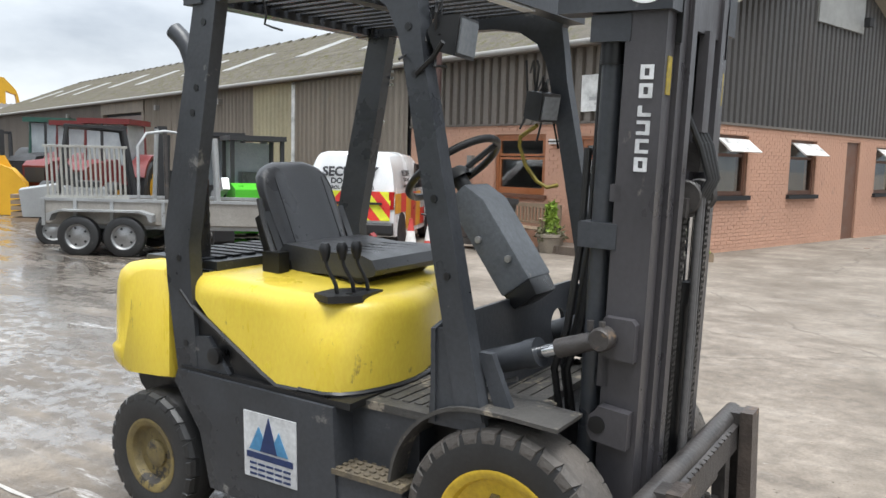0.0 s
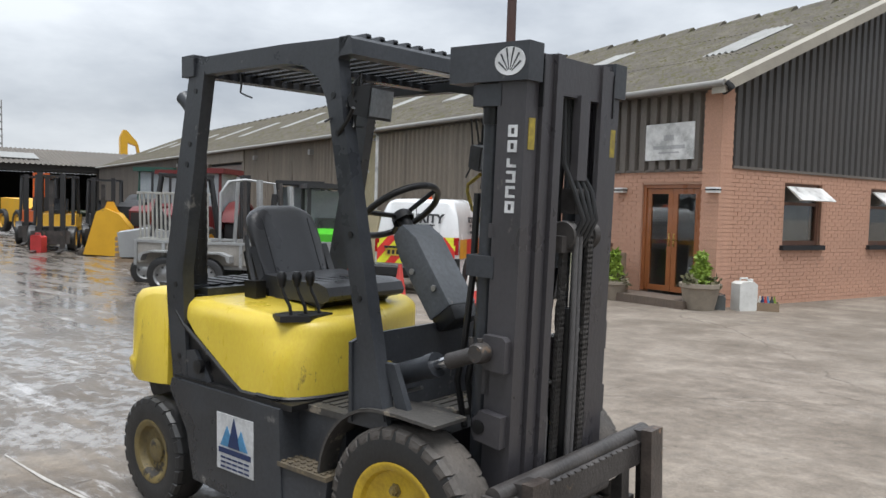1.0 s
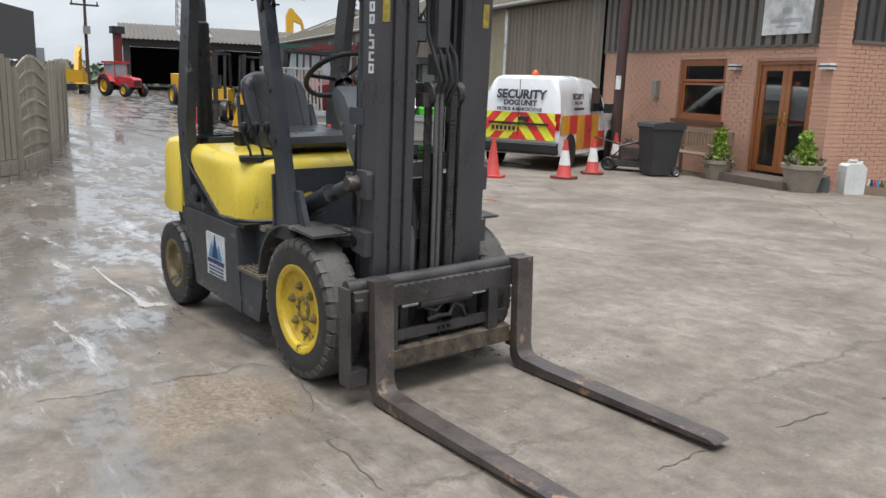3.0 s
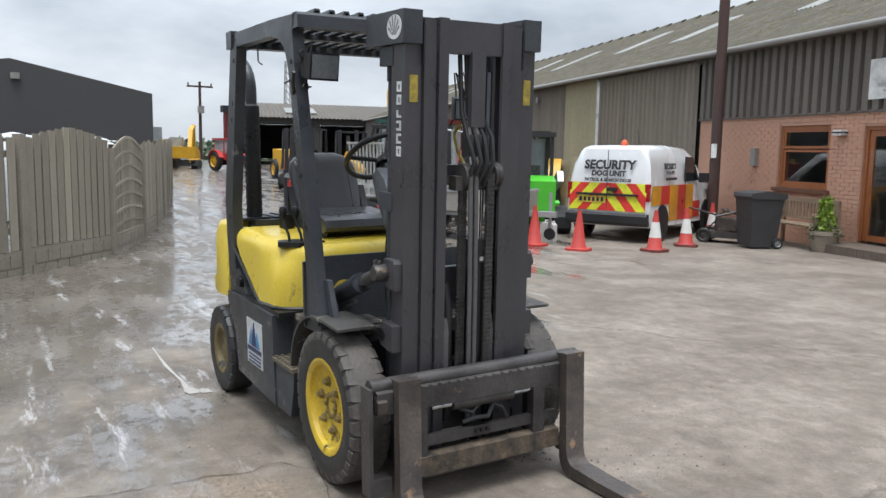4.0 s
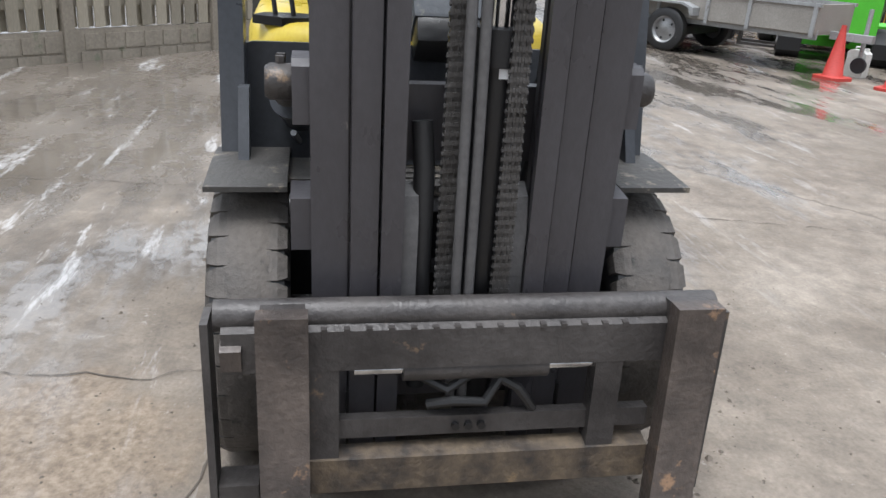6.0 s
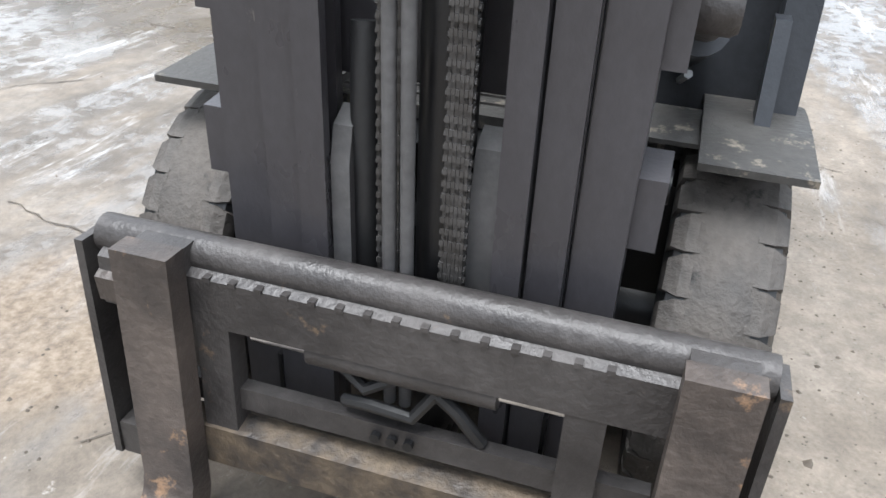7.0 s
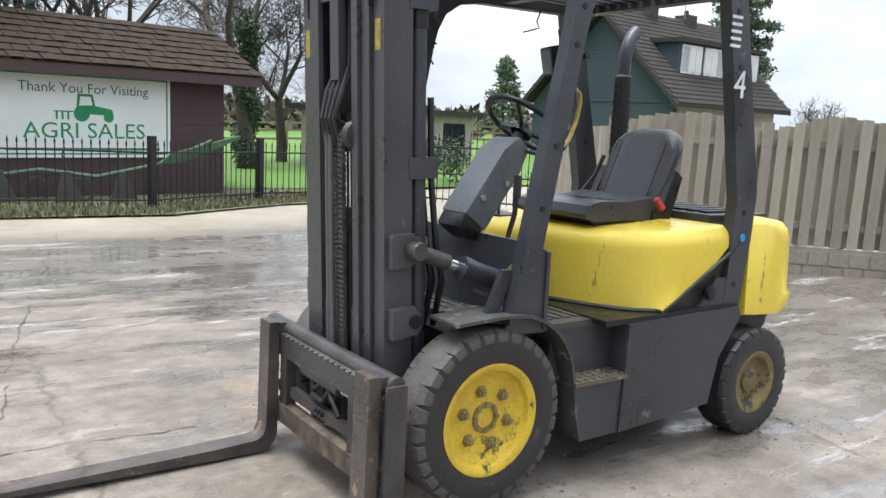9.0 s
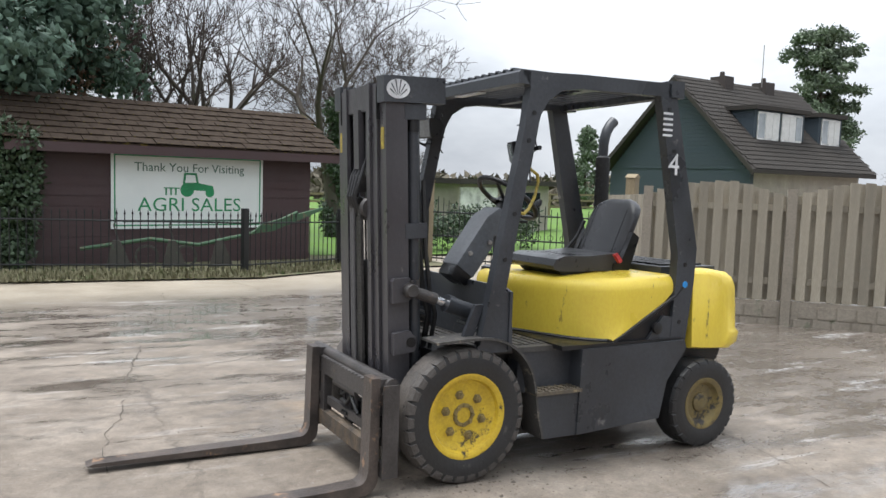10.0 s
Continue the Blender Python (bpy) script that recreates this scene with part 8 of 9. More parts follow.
# ---- large dark shed beyond the fence ----
M_BIGSH = mat("big_shed_sheet", (0.060, 0.058, 0.060), 0.6, dark=(0.048, 0.046, 0.047), scale=0.4, amount=0.8, bump=0.05)
bs = thing("farm_store", Matrix.Identity(4), "large dark sheeted farm store with a low pitched roof", "shed", kind="structure")
ax, ay, az = -42.24, -0.137, 0.7
ox, oy = 0.12, 1.0
ln = math.hypot(ox, oy)
tv = Vector((ox / ln, oy / ln, 0))
nv = Vector((-tv.y, tv.x, 0))
W2 = 6.6
pts = [(-15, -1.2), (-15, 2.6), (0.0, 4.85), (W2, 3.40), (W2, -1.2)]
bm = B()
A0 = [bm.verts.new(Vector((ax, ay, az)) + tv * s + Vector((0, 0, z))) for s, z in pts]
A1 = [bm.verts.new(Vector((ax, ay, az)) + tv * s + nv * 28 + Vector((0, 0, z))) for s, z in pts]
bm.faces.new(A0), bm.faces.new(A1[::-1])
for i in range(5):
    bm.faces.new((A0[i], A0[(i + 1) % 5], A1[(i + 1) % 5], A1[i]))
part("sheeting", bm, M_BIGSH, bs, smooth=False)
part("wall_light", box(B(), (-0.15, 0.15), (-0.2, 0.2), (-0.15, 0.15)), M_PVC, bs, "", 0.03, m=pose(ax + 0.1, ay + 0.2, az + 4.0))
part("red_doorway", box(B(), (-0.05, 0.05), (-1.2, 0), (-0.3, 2.9)), M_MRED, bs, "", m=Matrix.Translation(Vector((ax, ay, az)) + tv * W2 + nv * 3 + Vector((0.05, 0.05, 0))))
# little bargeboarded gable seen over the fence
gb_ = thing("garden_summerhouse", pose(-21.372, -2.168, 0.123, 0, 0, 2.87), "small pale summerhouse with a fretwork gable", "summerhouse")
for q in (-1, 1):
    part("roof_slope", prism(B(), [(0, 2.62), (q * 0.66, 2.06), (q * 0.66, 2.12), (0, 2.70)], "x", -1.2, 0.1), M_VERGEB, gb_)
    part("bargeboard", prism(B(), [(0, 2.50), (q * 0.64, 1.98), (q * 0.64, 2.09), (0, 2.64)], "x", 0.1, 0.14), M_CREAM, gb_)
    part("post", box(B(), (0.0, 0.06), sorted((q * 0.52, q * 0.58)), (0, 2.08)), M_CREAM, gb_)
    for k in range(3):
        part("fret", lathe(B(), [(0, 0), (0.05, 0), (0.05, 0.03), (0, 0.03)], (0.11, q * (0.14 + 0.17 * k), 2.36 - 0.14 * k), 10, "x"), M_CREAM, gb_)
part("lintel", box(B(), (0.0, 0.06), (-0.55, 0.55), (1.92, 2.0)), M_CREAM, gb_)
part("wall", box(B(), (-1.1, -0.3), (-0.5, 0.5), (0, 2.1)), M_BENCH, gb_, smooth=False)

# ---- diggers and machines far down the lane ----
def far_digger(x, y, turn, sc, body, label):
    d = thing("excavator", on_ground(x, y, turn) @ Matrix.Scale(sc, 4), label, "excavator", "excavators down the lane")
    for s in (-1, 1):
        part("track", prism(B(), [(-1.7, 0.3), (-1.4, 0), (1.4, 0), (1.7, 0.3), (1.4, 0.7), (-1.4, 0.7)], "y", *sorted((s * 0.8, s * 1.3))), M_BUMP, d, "", 0.05)
    part("house", prism(B(), [(-1.9, 0.9), (1.1, 0.9), (1.1, 1.5), (-0.4, 1.9), (-1.9, 1.9)], "y", -1.2, 1.2), body, d, "", 0.08)
    part("cab", box(B(), (-0.1, 1.2), (0.2, 1.2), (0.9, 2.7)), G_CAB, d, "glazed cab", 0.08)
    part("boom", prism(B(), [(0.6, 1.3), (1.8, 3.4), (3.6, 3.9), (3.7, 3.6), (2.1, 3.0), (1.1, 1.2)], "y", -0.5, -0.15), body, d, "", 0.04)
    part("stick", prism(B(), [(3.4, 3.9), (3.8, 3.9), (4.2, 1.2), (3.9, 1.2)], "y", -0.45, -0.2), body, d, "", 0.03)
    part("bucket", prism(B(), [(3.7, 1.3), (4.3, 1.3), (4.2, 0.4), (3.4, 0.7)], "y", -0.8, 0.15), body, d, "", 0.04)
    return d


far_digger(-51.782, 8.054, -61.13, 0.95, M_MYEL, "yellow excavator far down the lane")
far_digger(-48.751, 9.595, 158.87, 0.72, M_MYEL, "weathered yellow excavator far down the lane")
far_digger(-55.733, 10.633, -101.13, 0.6, M_MYEL, "yellow excavator behind the others")
tractor(-44.919, 11.12, 18.87, M_REDP, M_REDP, "small bright red tractor down the lane", 0.75)
rm = thing("red_mast", pose(-45.711, 11.536, 0.366), "tall red telescopic mast", "mast")
part("column", box(B(), (-0.2, 0.2), (-0.2, 0.2), (0, 3.4)), M_MRED, rm, "", 0.02)
part("head", box(B(), (-0.3, 0.3), (-0.35, 0.35), (3.1, 3.5)), M_BUMP, rm, "", 0.03)
up = thing("utility_pole", pose(-54.903, 12.117, 0.51), "timber utility pole with a cross arm", "pole")
part("shaft", tube(B(), [(0, 0, 0), (0, 0, 5.4)], 0.13, 8, 0.09), M_POLE, up)
part("cross_arm", box(B(), (-0.06, 0.06), (-0.9, 0.9), (5.0, 5.12)), M_POLE, up)
part("transformer", box(B(), (0.1, 0.4), (-0.2, 0.2), (3.2, 3.7)), M_PVC, up, "", 0.03)
for s in (-1, 1):
    part("insulator", lathe(B(), [(0.05, 5.12), (0.05, 5.3), (0, 5.32)], (0, s * 0.8, 0), 8, "z"), M_BUMP, up)
py = thing("lattice_mast", pose(-82.198, 28.161, 0.774), "grey lattice radio mast", "mast")
for x, y in ((-0.4, -0.4), (0.4, -0.4), (0, 0.4)):
    part("leg", tube(B(), [(x, y, 0), (x * 0.5, y * 0.5, 10.0)], 0.06, 6), M_PVC, py)
for k in range(14):
    z = k * 0.7
    f = 1 - 0.5 * z / 10
    part("brace", tube(B(), [(-0.4 * f, -0.4 * f, z), (0.4 * f, -0.4 * f, z + 0.7), (0, 0.4 * f, z), (-0.4 * f, -0.4 * f, z + 0.7)], 0.03, 5), M_PVC, py)
# yellow digger arm rising behind the workshop roof
ya = thing("yellow_excavator", pose(-78.6, 40.4, 0.3, 0, 0, 75.87) @ Matrix.Scale(1.65, 4), "yellow excavator whose raised boom shows above the roof", "excavator")
part("house", prism(B(), [(-1.5, 0.8), (1.0, 0.8), (1.0, 1.4), (-1.5, 1.7)], "y", -1.0, 1.0), M_MYEL, ya, "", 0.05)
for q in (-1, 1):
    part("track", prism(B(), [(-1.6, 0.3), (-1.3, 0), (1.3, 0), (1.6, 0.3), (1.3, 0.7), (-1.3, 0.7)], "y", *sorted((q * 0.6, q * 1.1))), M_BUMP, ya, "", 0.05)
part("boom", prism(B(), [(-0.95, 1.2), (-1.0, 4.6), (-0.80, 5.1), (-0.62, 5.08), (0.05, 4.35), (0.0, 4.1), (-0.55, 4.3), (-0.55, 1.2)], "y", -0.22, 0.22), M_MYEL, ya, "", 0.04)
part("stick", prism(B(), [(-0.05, 4.38), (0.12, 4.2), (0.62, 1.6), (0.42, 1.6)], "y", -0.15, 0.15), M_MYEL, ya, "", 0.03)
# white sheeted stack showing over the fence
tp = thing("sheeted_stack", Matrix.Identity(4), "long stack under crumpled white plastic sheeting beyond the fence", "stack")
M_SHEETP = mat("white_plastic_sheet", (0.62, 0.63, 0.64), 0.4, dark=(0.45, 0.46, 0.47), scale=3, amount=0.8, bump=0.3, fine=15)
verts, faces = [], []
for i in range(60):
    f = i / 59
    c = Vector((-13.571 - 4.143 * f, -2.302 + 2.983 * f, 0.26))
    nn = Vector((0.568, 0.823, 0))
    for j in range(9):
        a = math.pi * j / 8
        top = 1.36 + 0.10 * noise.noise(Vector((f * 9, 0, 3))) - (0.25 if i in (0, 59) else 0)
        p = c + nn * 0.9 * math.cos(a) * (1 + 0.08 * noise.noise(Vector((f * 14, j, 1))))
        verts.append((p.x, p.y, p.z - 0.25 + (top + 0.25) * max(0.0, math.sin(a)) ** 0.5))
for i in range(59):
    for j in range(8):
        k = i * 9 + j
        faces.append((k, k + 1, k + 10, k + 9))
raw("plastic_sheet", verts, faces, M_SHEETP, tp, smooth=True)

# ---- kiosk with the sign ----
M_KIOSK = mat("purple_brown_boarding", (0.070, 0.042, 0.042), 0.7, dark=(0.050, 0.030, 0.031), scale=2, amount=0.8, bump=0.1)
M_MOSSROOF = mat("mossy_felt_roof", (0.058, 0.041, 0.029), 0.95, dark=(0.030, 0.023, 0.018), scale=2.0, amount=0.9, bump=0.6, fine=20, spots=(0.115, 0.088, 0.022), spot_scale=4, spot_at=0.56, spec=0.12)
K0, K1 = Vector((-3.51, -12.091, -0.07)), Vector((1.629, -11.22, -0.07))
kd = (K1 - K0).normalized()
kn = Vector((kd.y, -kd.x, 0))
kn = -kn if kn.y > 0 else kn
k_len = (K1 - K0).length
KM = Matrix.Translation(K0) @ Matrix(((kd.x, -kn.x, 0, 0), (kd.y, -kn.y, 0, 0), (0, 0, 1, 0), (0, 0, 0, 1)))
# along x the front, towards -y the back of the kiosk
kk = thing("timber_kiosk", KM, "dark purple-brown timber kiosk with a mossy roof", "kiosk")
kz = -0.36
part("wall", box(B(), (0, k_len), (-2.6, 0), (kz, 2.0)), M_KIOSK, kk, "painted boarded walls", smooth=False)
for k in range(13):
    part("cover_strip", box(B(), (0.0, k_len), (0.0, 0.012), (kz + 0.02 + k * 0.18, kz + 0.19 + k * 0.18)), M_KIOSK, kk, smooth=False)
roof = new("roof")
roof.parent = kk
part("roof_deck", prism(B(), [(0.42, 1.90), (-1.3, 2.78), (-3.0, 1.90), (-3.0, 2.02), (-1.3, 2.90), (0.42, 2.02)], "x", -0.55, k_len + 0.5), M_MOSSROOF, roof, smooth=False)
random.seed(31)
SW, pitch = (k_len + 1.1) / 26 - 0.012, math.atan2(0.885, 1.74)
shingle_meshes = []
for v in range(4):
    bm = B()
    droop = random.uniform(-0.012, 0.012)
    prism(bm, [(-0.005, 0.020), (0.245, 0.0), (0.245, 0.008), (-0.005, 0.032 + droop * 0.5)], "x", 0, SW)
    shingle_meshes.append(mesh_of("shingle", bm, M_MOSSROOF, False))
for r in range(8):
    for c in range(26):
        x0 = -0.56 + c * (k_len + 1.1) / 26 + (0.1 if r % 2 else 0)
        f0 = r / 8
        sg = new("shingle", random.choice(shingle_meshes))
        sg.parent = roof
        sg.matrix_local = Matrix.Translation((x0, 0.44 - 1.74 * f0 + random.uniform(-0.012, 0.012), 2.025 + 0.885 * f0 + random.uniform(0.0, 0.01))) @ Matrix.Rotation(math.pi - pitch, 4, "X") @ Matrix.Diagonal((1, 1, -1, 1))
part("eaves_board", box(B(), (-0.55, k_len + 0.5), (0.40, 0.43), (1.84, 2.0)), M_KIOSK, roof, smooth=False)
# sign board: white panel, green border and words
sb = new("sign")
sb.parent = kk
tagged(sb, "white sign with green lettering and a tractor emblem")
sx0, sx1, sz0, sz1 = 1.08, 3.98, 0.51, 1.90
part("panel", box(B(), (sx0, sx1), (0.02, 0.05), (sz0, sz1)), M_SIGNW, sb)
for a in ((sx0 + 0.05, sx1 - 0.05, sz0 + 0.05, sz0 + 0.075), (sx0 + 0.05, sx1 - 0.05, sz1 - 0.075, sz1 - 0.05), (sx0 + 0.05, sx0 + 0.075, sz0 + 0.05, sz1 - 0.05), (sx1 - 0.075, sx1 - 0.05, sz0 + 0.05, sz1 - 0.05)):
    part("border_line", box(B(), a[:2], (0.05, 0.054), a[2:]), M_SIGNG, sb, smooth=False)
cx = (sx0 + sx1) / 2
face = Matrix(((-1, 0, 0, 0), (0, 0, 1, 0), (0, 1, 0, 0), (0, 0, 0, 1)))
M_FGREY = mat("sign_dark_green_text", (0.08, 0.17, 0.12), 0.5, bump=0.0)
lettering("lettering", "Thank You For Visiting", 0.225, M_FGREY, sb, Matrix.Translation((cx, 0.053, sz1 - 0.27)) @ face, "green-grey script line", squeeze=1.0)
lettering("lettering", "AGRI SALES", 0.36, M_SIGNG, sb, Matrix.Translation((cx, 0.053, sz0 + 0.43)) @ face, "large green capitals", squeeze=1.08)
part("print_bar", box(B(), (sx0 + 0.2, sx1 - 0.2), (0.05, 0.054), (sz0 + 0.12, sz0 + 0.16)), M_FGREY, sb)
tz = sz0 + 0.70
em = [("emblem_wheel", lathe(B(), [(0, 0.054), (0.13, 0.054), (0.13, 0.05)], (cx + 0.08, 0, tz + 0.02), 20)), ("emblem_wheel", lathe(B(), [(0, 0.054), (0.085, 0.054), (0.085, 0.05)], (cx - 0.36, 0, tz - 0.03), 18)),
      ("emblem_body", prism(B(), [(cx + 0.16, tz + 0.02), (cx + 0.16, tz + 0.15), (cx - 0.1, tz + 0.16), (cx - 0.42, tz + 0.10), (cx - 0.44, tz)], "y", 0.05, 0.055)),
      ("emblem_cab", prism(B(), [(cx + 0.16, tz + 0.15), (cx + 0.14, tz + 0.34), (cx - 0.10, tz + 0.34), (cx - 0.14, tz + 0.15), (cx - 0.10, tz + 0.15), (cx - 0.07, tz + 0.30), (cx + 0.10, tz + 0.30), (cx + 0.12, tz + 0.15)], "y", 0.05, 0.055))]
for nm, b3 in em:
    part(nm, b3, M_SIGNG, sb, smooth=False)
part("emblem_plough", box(box(box(box(B(), (cx + 0.22, cx + 0.52), (0.05, 0.055), (tz + 0.04, tz + 0.06)), (cx + 0.28, cx + 0.31), (0.05, 0.055), (tz - 0.08, tz + 0.04)), (cx + 0.37, cx + 0.40), (0.05, 0.055), (tz - 0.08, tz + 0.04)), (cx + 0.46, cx + 0.49), (0.05, 0.055), (tz - 0.08, tz + 0.04)), M_SIGNG, sb, smooth=False)

# ---- iron railings and gate ----
M_IRON = mat("black_iron", (0.022, 0.023, 0.024), 0.5, 0.3, dark=(0.014, 0.015, 0.015), scale=6, amount=0.8, bump=0.1)
M_GATEW = mat("gate_timber", (0.30, 0.24, 0.15), 0.8, dark=(0.18, 0.145, 0.09), scale=5, amount=0.9, bump=0.3, stretch=(1, 1, 0.3))
bar_bm = tube(B(), [(0, 0, 0.02), (0, 0, 0.95)], 0.0085, 6)
lathe(bar_bm, [(0.0085, 0.93), (0.016, 0.96), (0.0, 1.04)], (0, 0, 0), 6, "z")
bar_mesh = mesh_of("railing_bar", bar_bm, M_IRON)
rl_ = thing("iron_railings", Matrix.Identity(4), "low black spear-topped iron railings", "railings")
runs = [((3.769, -10.49), (-1.543, -9.683)), ((-1.543, -9.683), (-3.689, -10.743)), ((-3.689, -10.743), (-5.725, -11.071))]
for (xa, ya_), (xb, yb_) in runs:
    d = Vector((xb - xa, yb_ - ya_))
    n = int(d.length / 0.118)
    for i in range(n + 1):
        p = Vector((xa, ya_)) + d * i / n
        b = new("bar", bar_mesh)
        b.parent, b.location = rl_, (p.x, p.y, ground_z(p.x, p.y) + 0.03)
    for z in (0.12, 0.84):
        part("rail", tube(B(), [(xa, ya_, ground_z(xa, ya_) + z + 0.03), (xb, yb_, ground_z(xb, yb_) + z + 0.03)], 0.014, 6), M_IRON, rl_)
    part("post", box(B(), (-0.05, 0.05), (-0.05, 0.05), (-0.1, 1.12)), M_IRON, rl_, "square iron post", 0.008, m=on_ground(xb, yb_, 20))
gt = thing("iron_gate", Matrix.Identity(4), "tall black iron driveway gate with curled bars", "gate")
ga, gb2 = Vector((-5.924, -11.124)), Vector((-8.172, -7.755))
gd = (gb2 - ga)
gn = int(gd.length / 0.125)
for i in range(gn + 1):
    f = i / gn
    p = ga + gd * f
    hgt = 1.15 + 0.30 * abs(math.sin(math.pi * f * 2 - math.pi / 2)) ** 2
    part("gate_bar", tube(B(), [(p.x, p.y, ground_z(p.x, p.y) + 0.06), (p.x, p.y, ground_z(p.x, p.y) + hgt)], 0.009, 6), M_IRON, gt)
for z in (0.12, 0.6, 1.1):
    part("gate_rail", tube(B(), [(ga.x, ga.y, ground_z(*ga) + z), (gb2.x, gb2.y, ground_z(*gb2) + z)], 0.016, 6), M_IRON, gt)
for i in range(int(gn / 2)):
    f = (i + 0.5) / (gn / 2)
    p = ga + gd * f
    ringp = [(p.x + 0.055 * math.cos(t) * gd.normalized().x, p.y + 0.055 * math.cos(t) * gd.normalized().y, ground_z(p.x, p.y) + 0.68 + 0.055 * math.sin(t)) for t in (k * math.pi / 5 for k in range(11))]
    part("scroll", tube(B(), ringp, 0.006, 5), M_IRON, gt)
for px, py_, h in ((-5.823, -11.173, 1.75), (-8.274, -7.606, 1.9)):
    gp = thing("gate_post", on_ground(px, py_, 20), "square weathered timber gate post", "post", "gate posts")
    part("shaft", box(B(), (-0.09, 0.09), (-0.09, 0.09), (-0.1, h)), M_GATEW, gp, "", 0.012)
    part("cap", prism(B(), [(-0.11, h), (0.11, h), (0.0, h + 0.07)], "y", -0.11, 0.11), M_GATEW, gp)
# slatted return of the fence towards the gate
e0 = Vector(fence_at(-2 * BAY))
e1 = e0 + Vector((-1.9, -3.1)).normalized() * 3.2
for i in range(16):
    p = e0 + (e1 - e0) * (i + 0.5) / 16
    part("board", box(B(), (-0.085, 0.085), (-0.012, 0.012), (0.1, 1.55)), M_BOARD, fence, m=on_ground(p.x, p.y, math.degrees(math.atan2(e1.y - e0.y, e1.x - e0.x))), smooth=False)

# ---- old green plough behind the railings ----
M_PLOUGH = mat("faded_green_paint", (0.045, 0.11, 0.055), 0.6, dark=(0.04, 0.075, 0.04), scale=5, amount=0.9, bump=0.15, spots=(0.14, 0.10, 0.06), spot_scale=9, spot_at=0.58)
M_PLSTEEL = mat("rusty_plough_steel", (0.10, 0.095, 0.08), 0.7, 0.2, dark=(0.045, 0.042, 0.038), scale=7, amount=0.9, bump=0.3, spots=(0.08, 0.11, 0.07), spot_scale=9, spot_at=0.58)
pl_ = thing("old_plough", on_ground(-0.932, -10.505, 172.8, 0.02), "old faded green plough rusting behind the railings", "plough")
part("beam", tube(B(), [(-1.9, 0, 0.35), (-0.8, 0, 0.52), (0.0, 0, 0.42), (0.9, 0, 0.62), (1.75, 0, 1.02)], 0.034, 8), M_PLOUGH, pl_)
part("drawbar", prism(B(), [(0.9, 0.62), (1.1, 0.80), (2.2, 1.12), (2.2, 1.07), (1.3, 0.68)], "y", -0.06, 0.06), M_PLOUGH, pl_, "", 0.01)
for x in (-1.4, -0.5, 0.3):
    part("share", prism(B(), [(x, 0.5), (x + 0.12, 0.5), (x + 0.30, 0.05), (x - 0.12, 0.02), (x - 0.05, 0.25)], "y", -0.05, 0.03), M_PLSTEEL, pl_, "rusty steel share", 0.008)
    part("tine", tube(B(), [(x + 0.1, 0.1, 0.45), (x + 0.02, 0.1, 0.75), (x + 0.06, 0.1, 0.86)], 0.014, 6), M_PLSTEEL, pl_)
for x in (-0.2, -0.85):
    part("land_wheel", lathe(B(), [(0.16, -0.03), (0.20, -0.03), (0.20, 0.03), (0.16, 0.03)], (x, 0.2, 0.20), 24), M_PLSTEEL, pl_, "small rusty land wheel")

# ---- trees ----
M_BARK = mat("winter_bark", (0.085, 0.070, 0.055), 0.9, dark=(0.05, 0.042, 0.034), scale=4, amount=0.9, bump=0.5, stretch=(1, 1, 0.3), spots=(0.09, 0.10, 0.05), spot_scale=6, spot_at=0.6)
M_TWIG = mat("winter_twig", (0.07, 0.053, 0.044), 0.9, dark=(0.045, 0.033, 0.028), scale=3, amount=0.8, bump=0.0)
M_CONIF = mat("conifer_needles", (0.085, 0.145, 0.095), 0.7, dark=(0.025, 0.052, 0.037), scale=2.5, amount=0.9, bump=0.0)
M_PINE = mat("pine_needles", (0.13, 0.17, 0.105), 0.75, dark=(0.07, 0.10, 0.06), scale=1.5, amount=0.9, bump=0.0)
M_IVY = mat("ivy_leaf", (0.045, 0.078, 0.032), 0.55, dark=(0.018, 0.038, 0.016), scale=6, amount=0.9, bump=0.0)
M_HEDGE = mat("bare_hedge", (0.12, 0.10, 0.07), 0.9, dark=(0.06, 0.055, 0.035), scale=2, amount=0.9, bump=0.0)


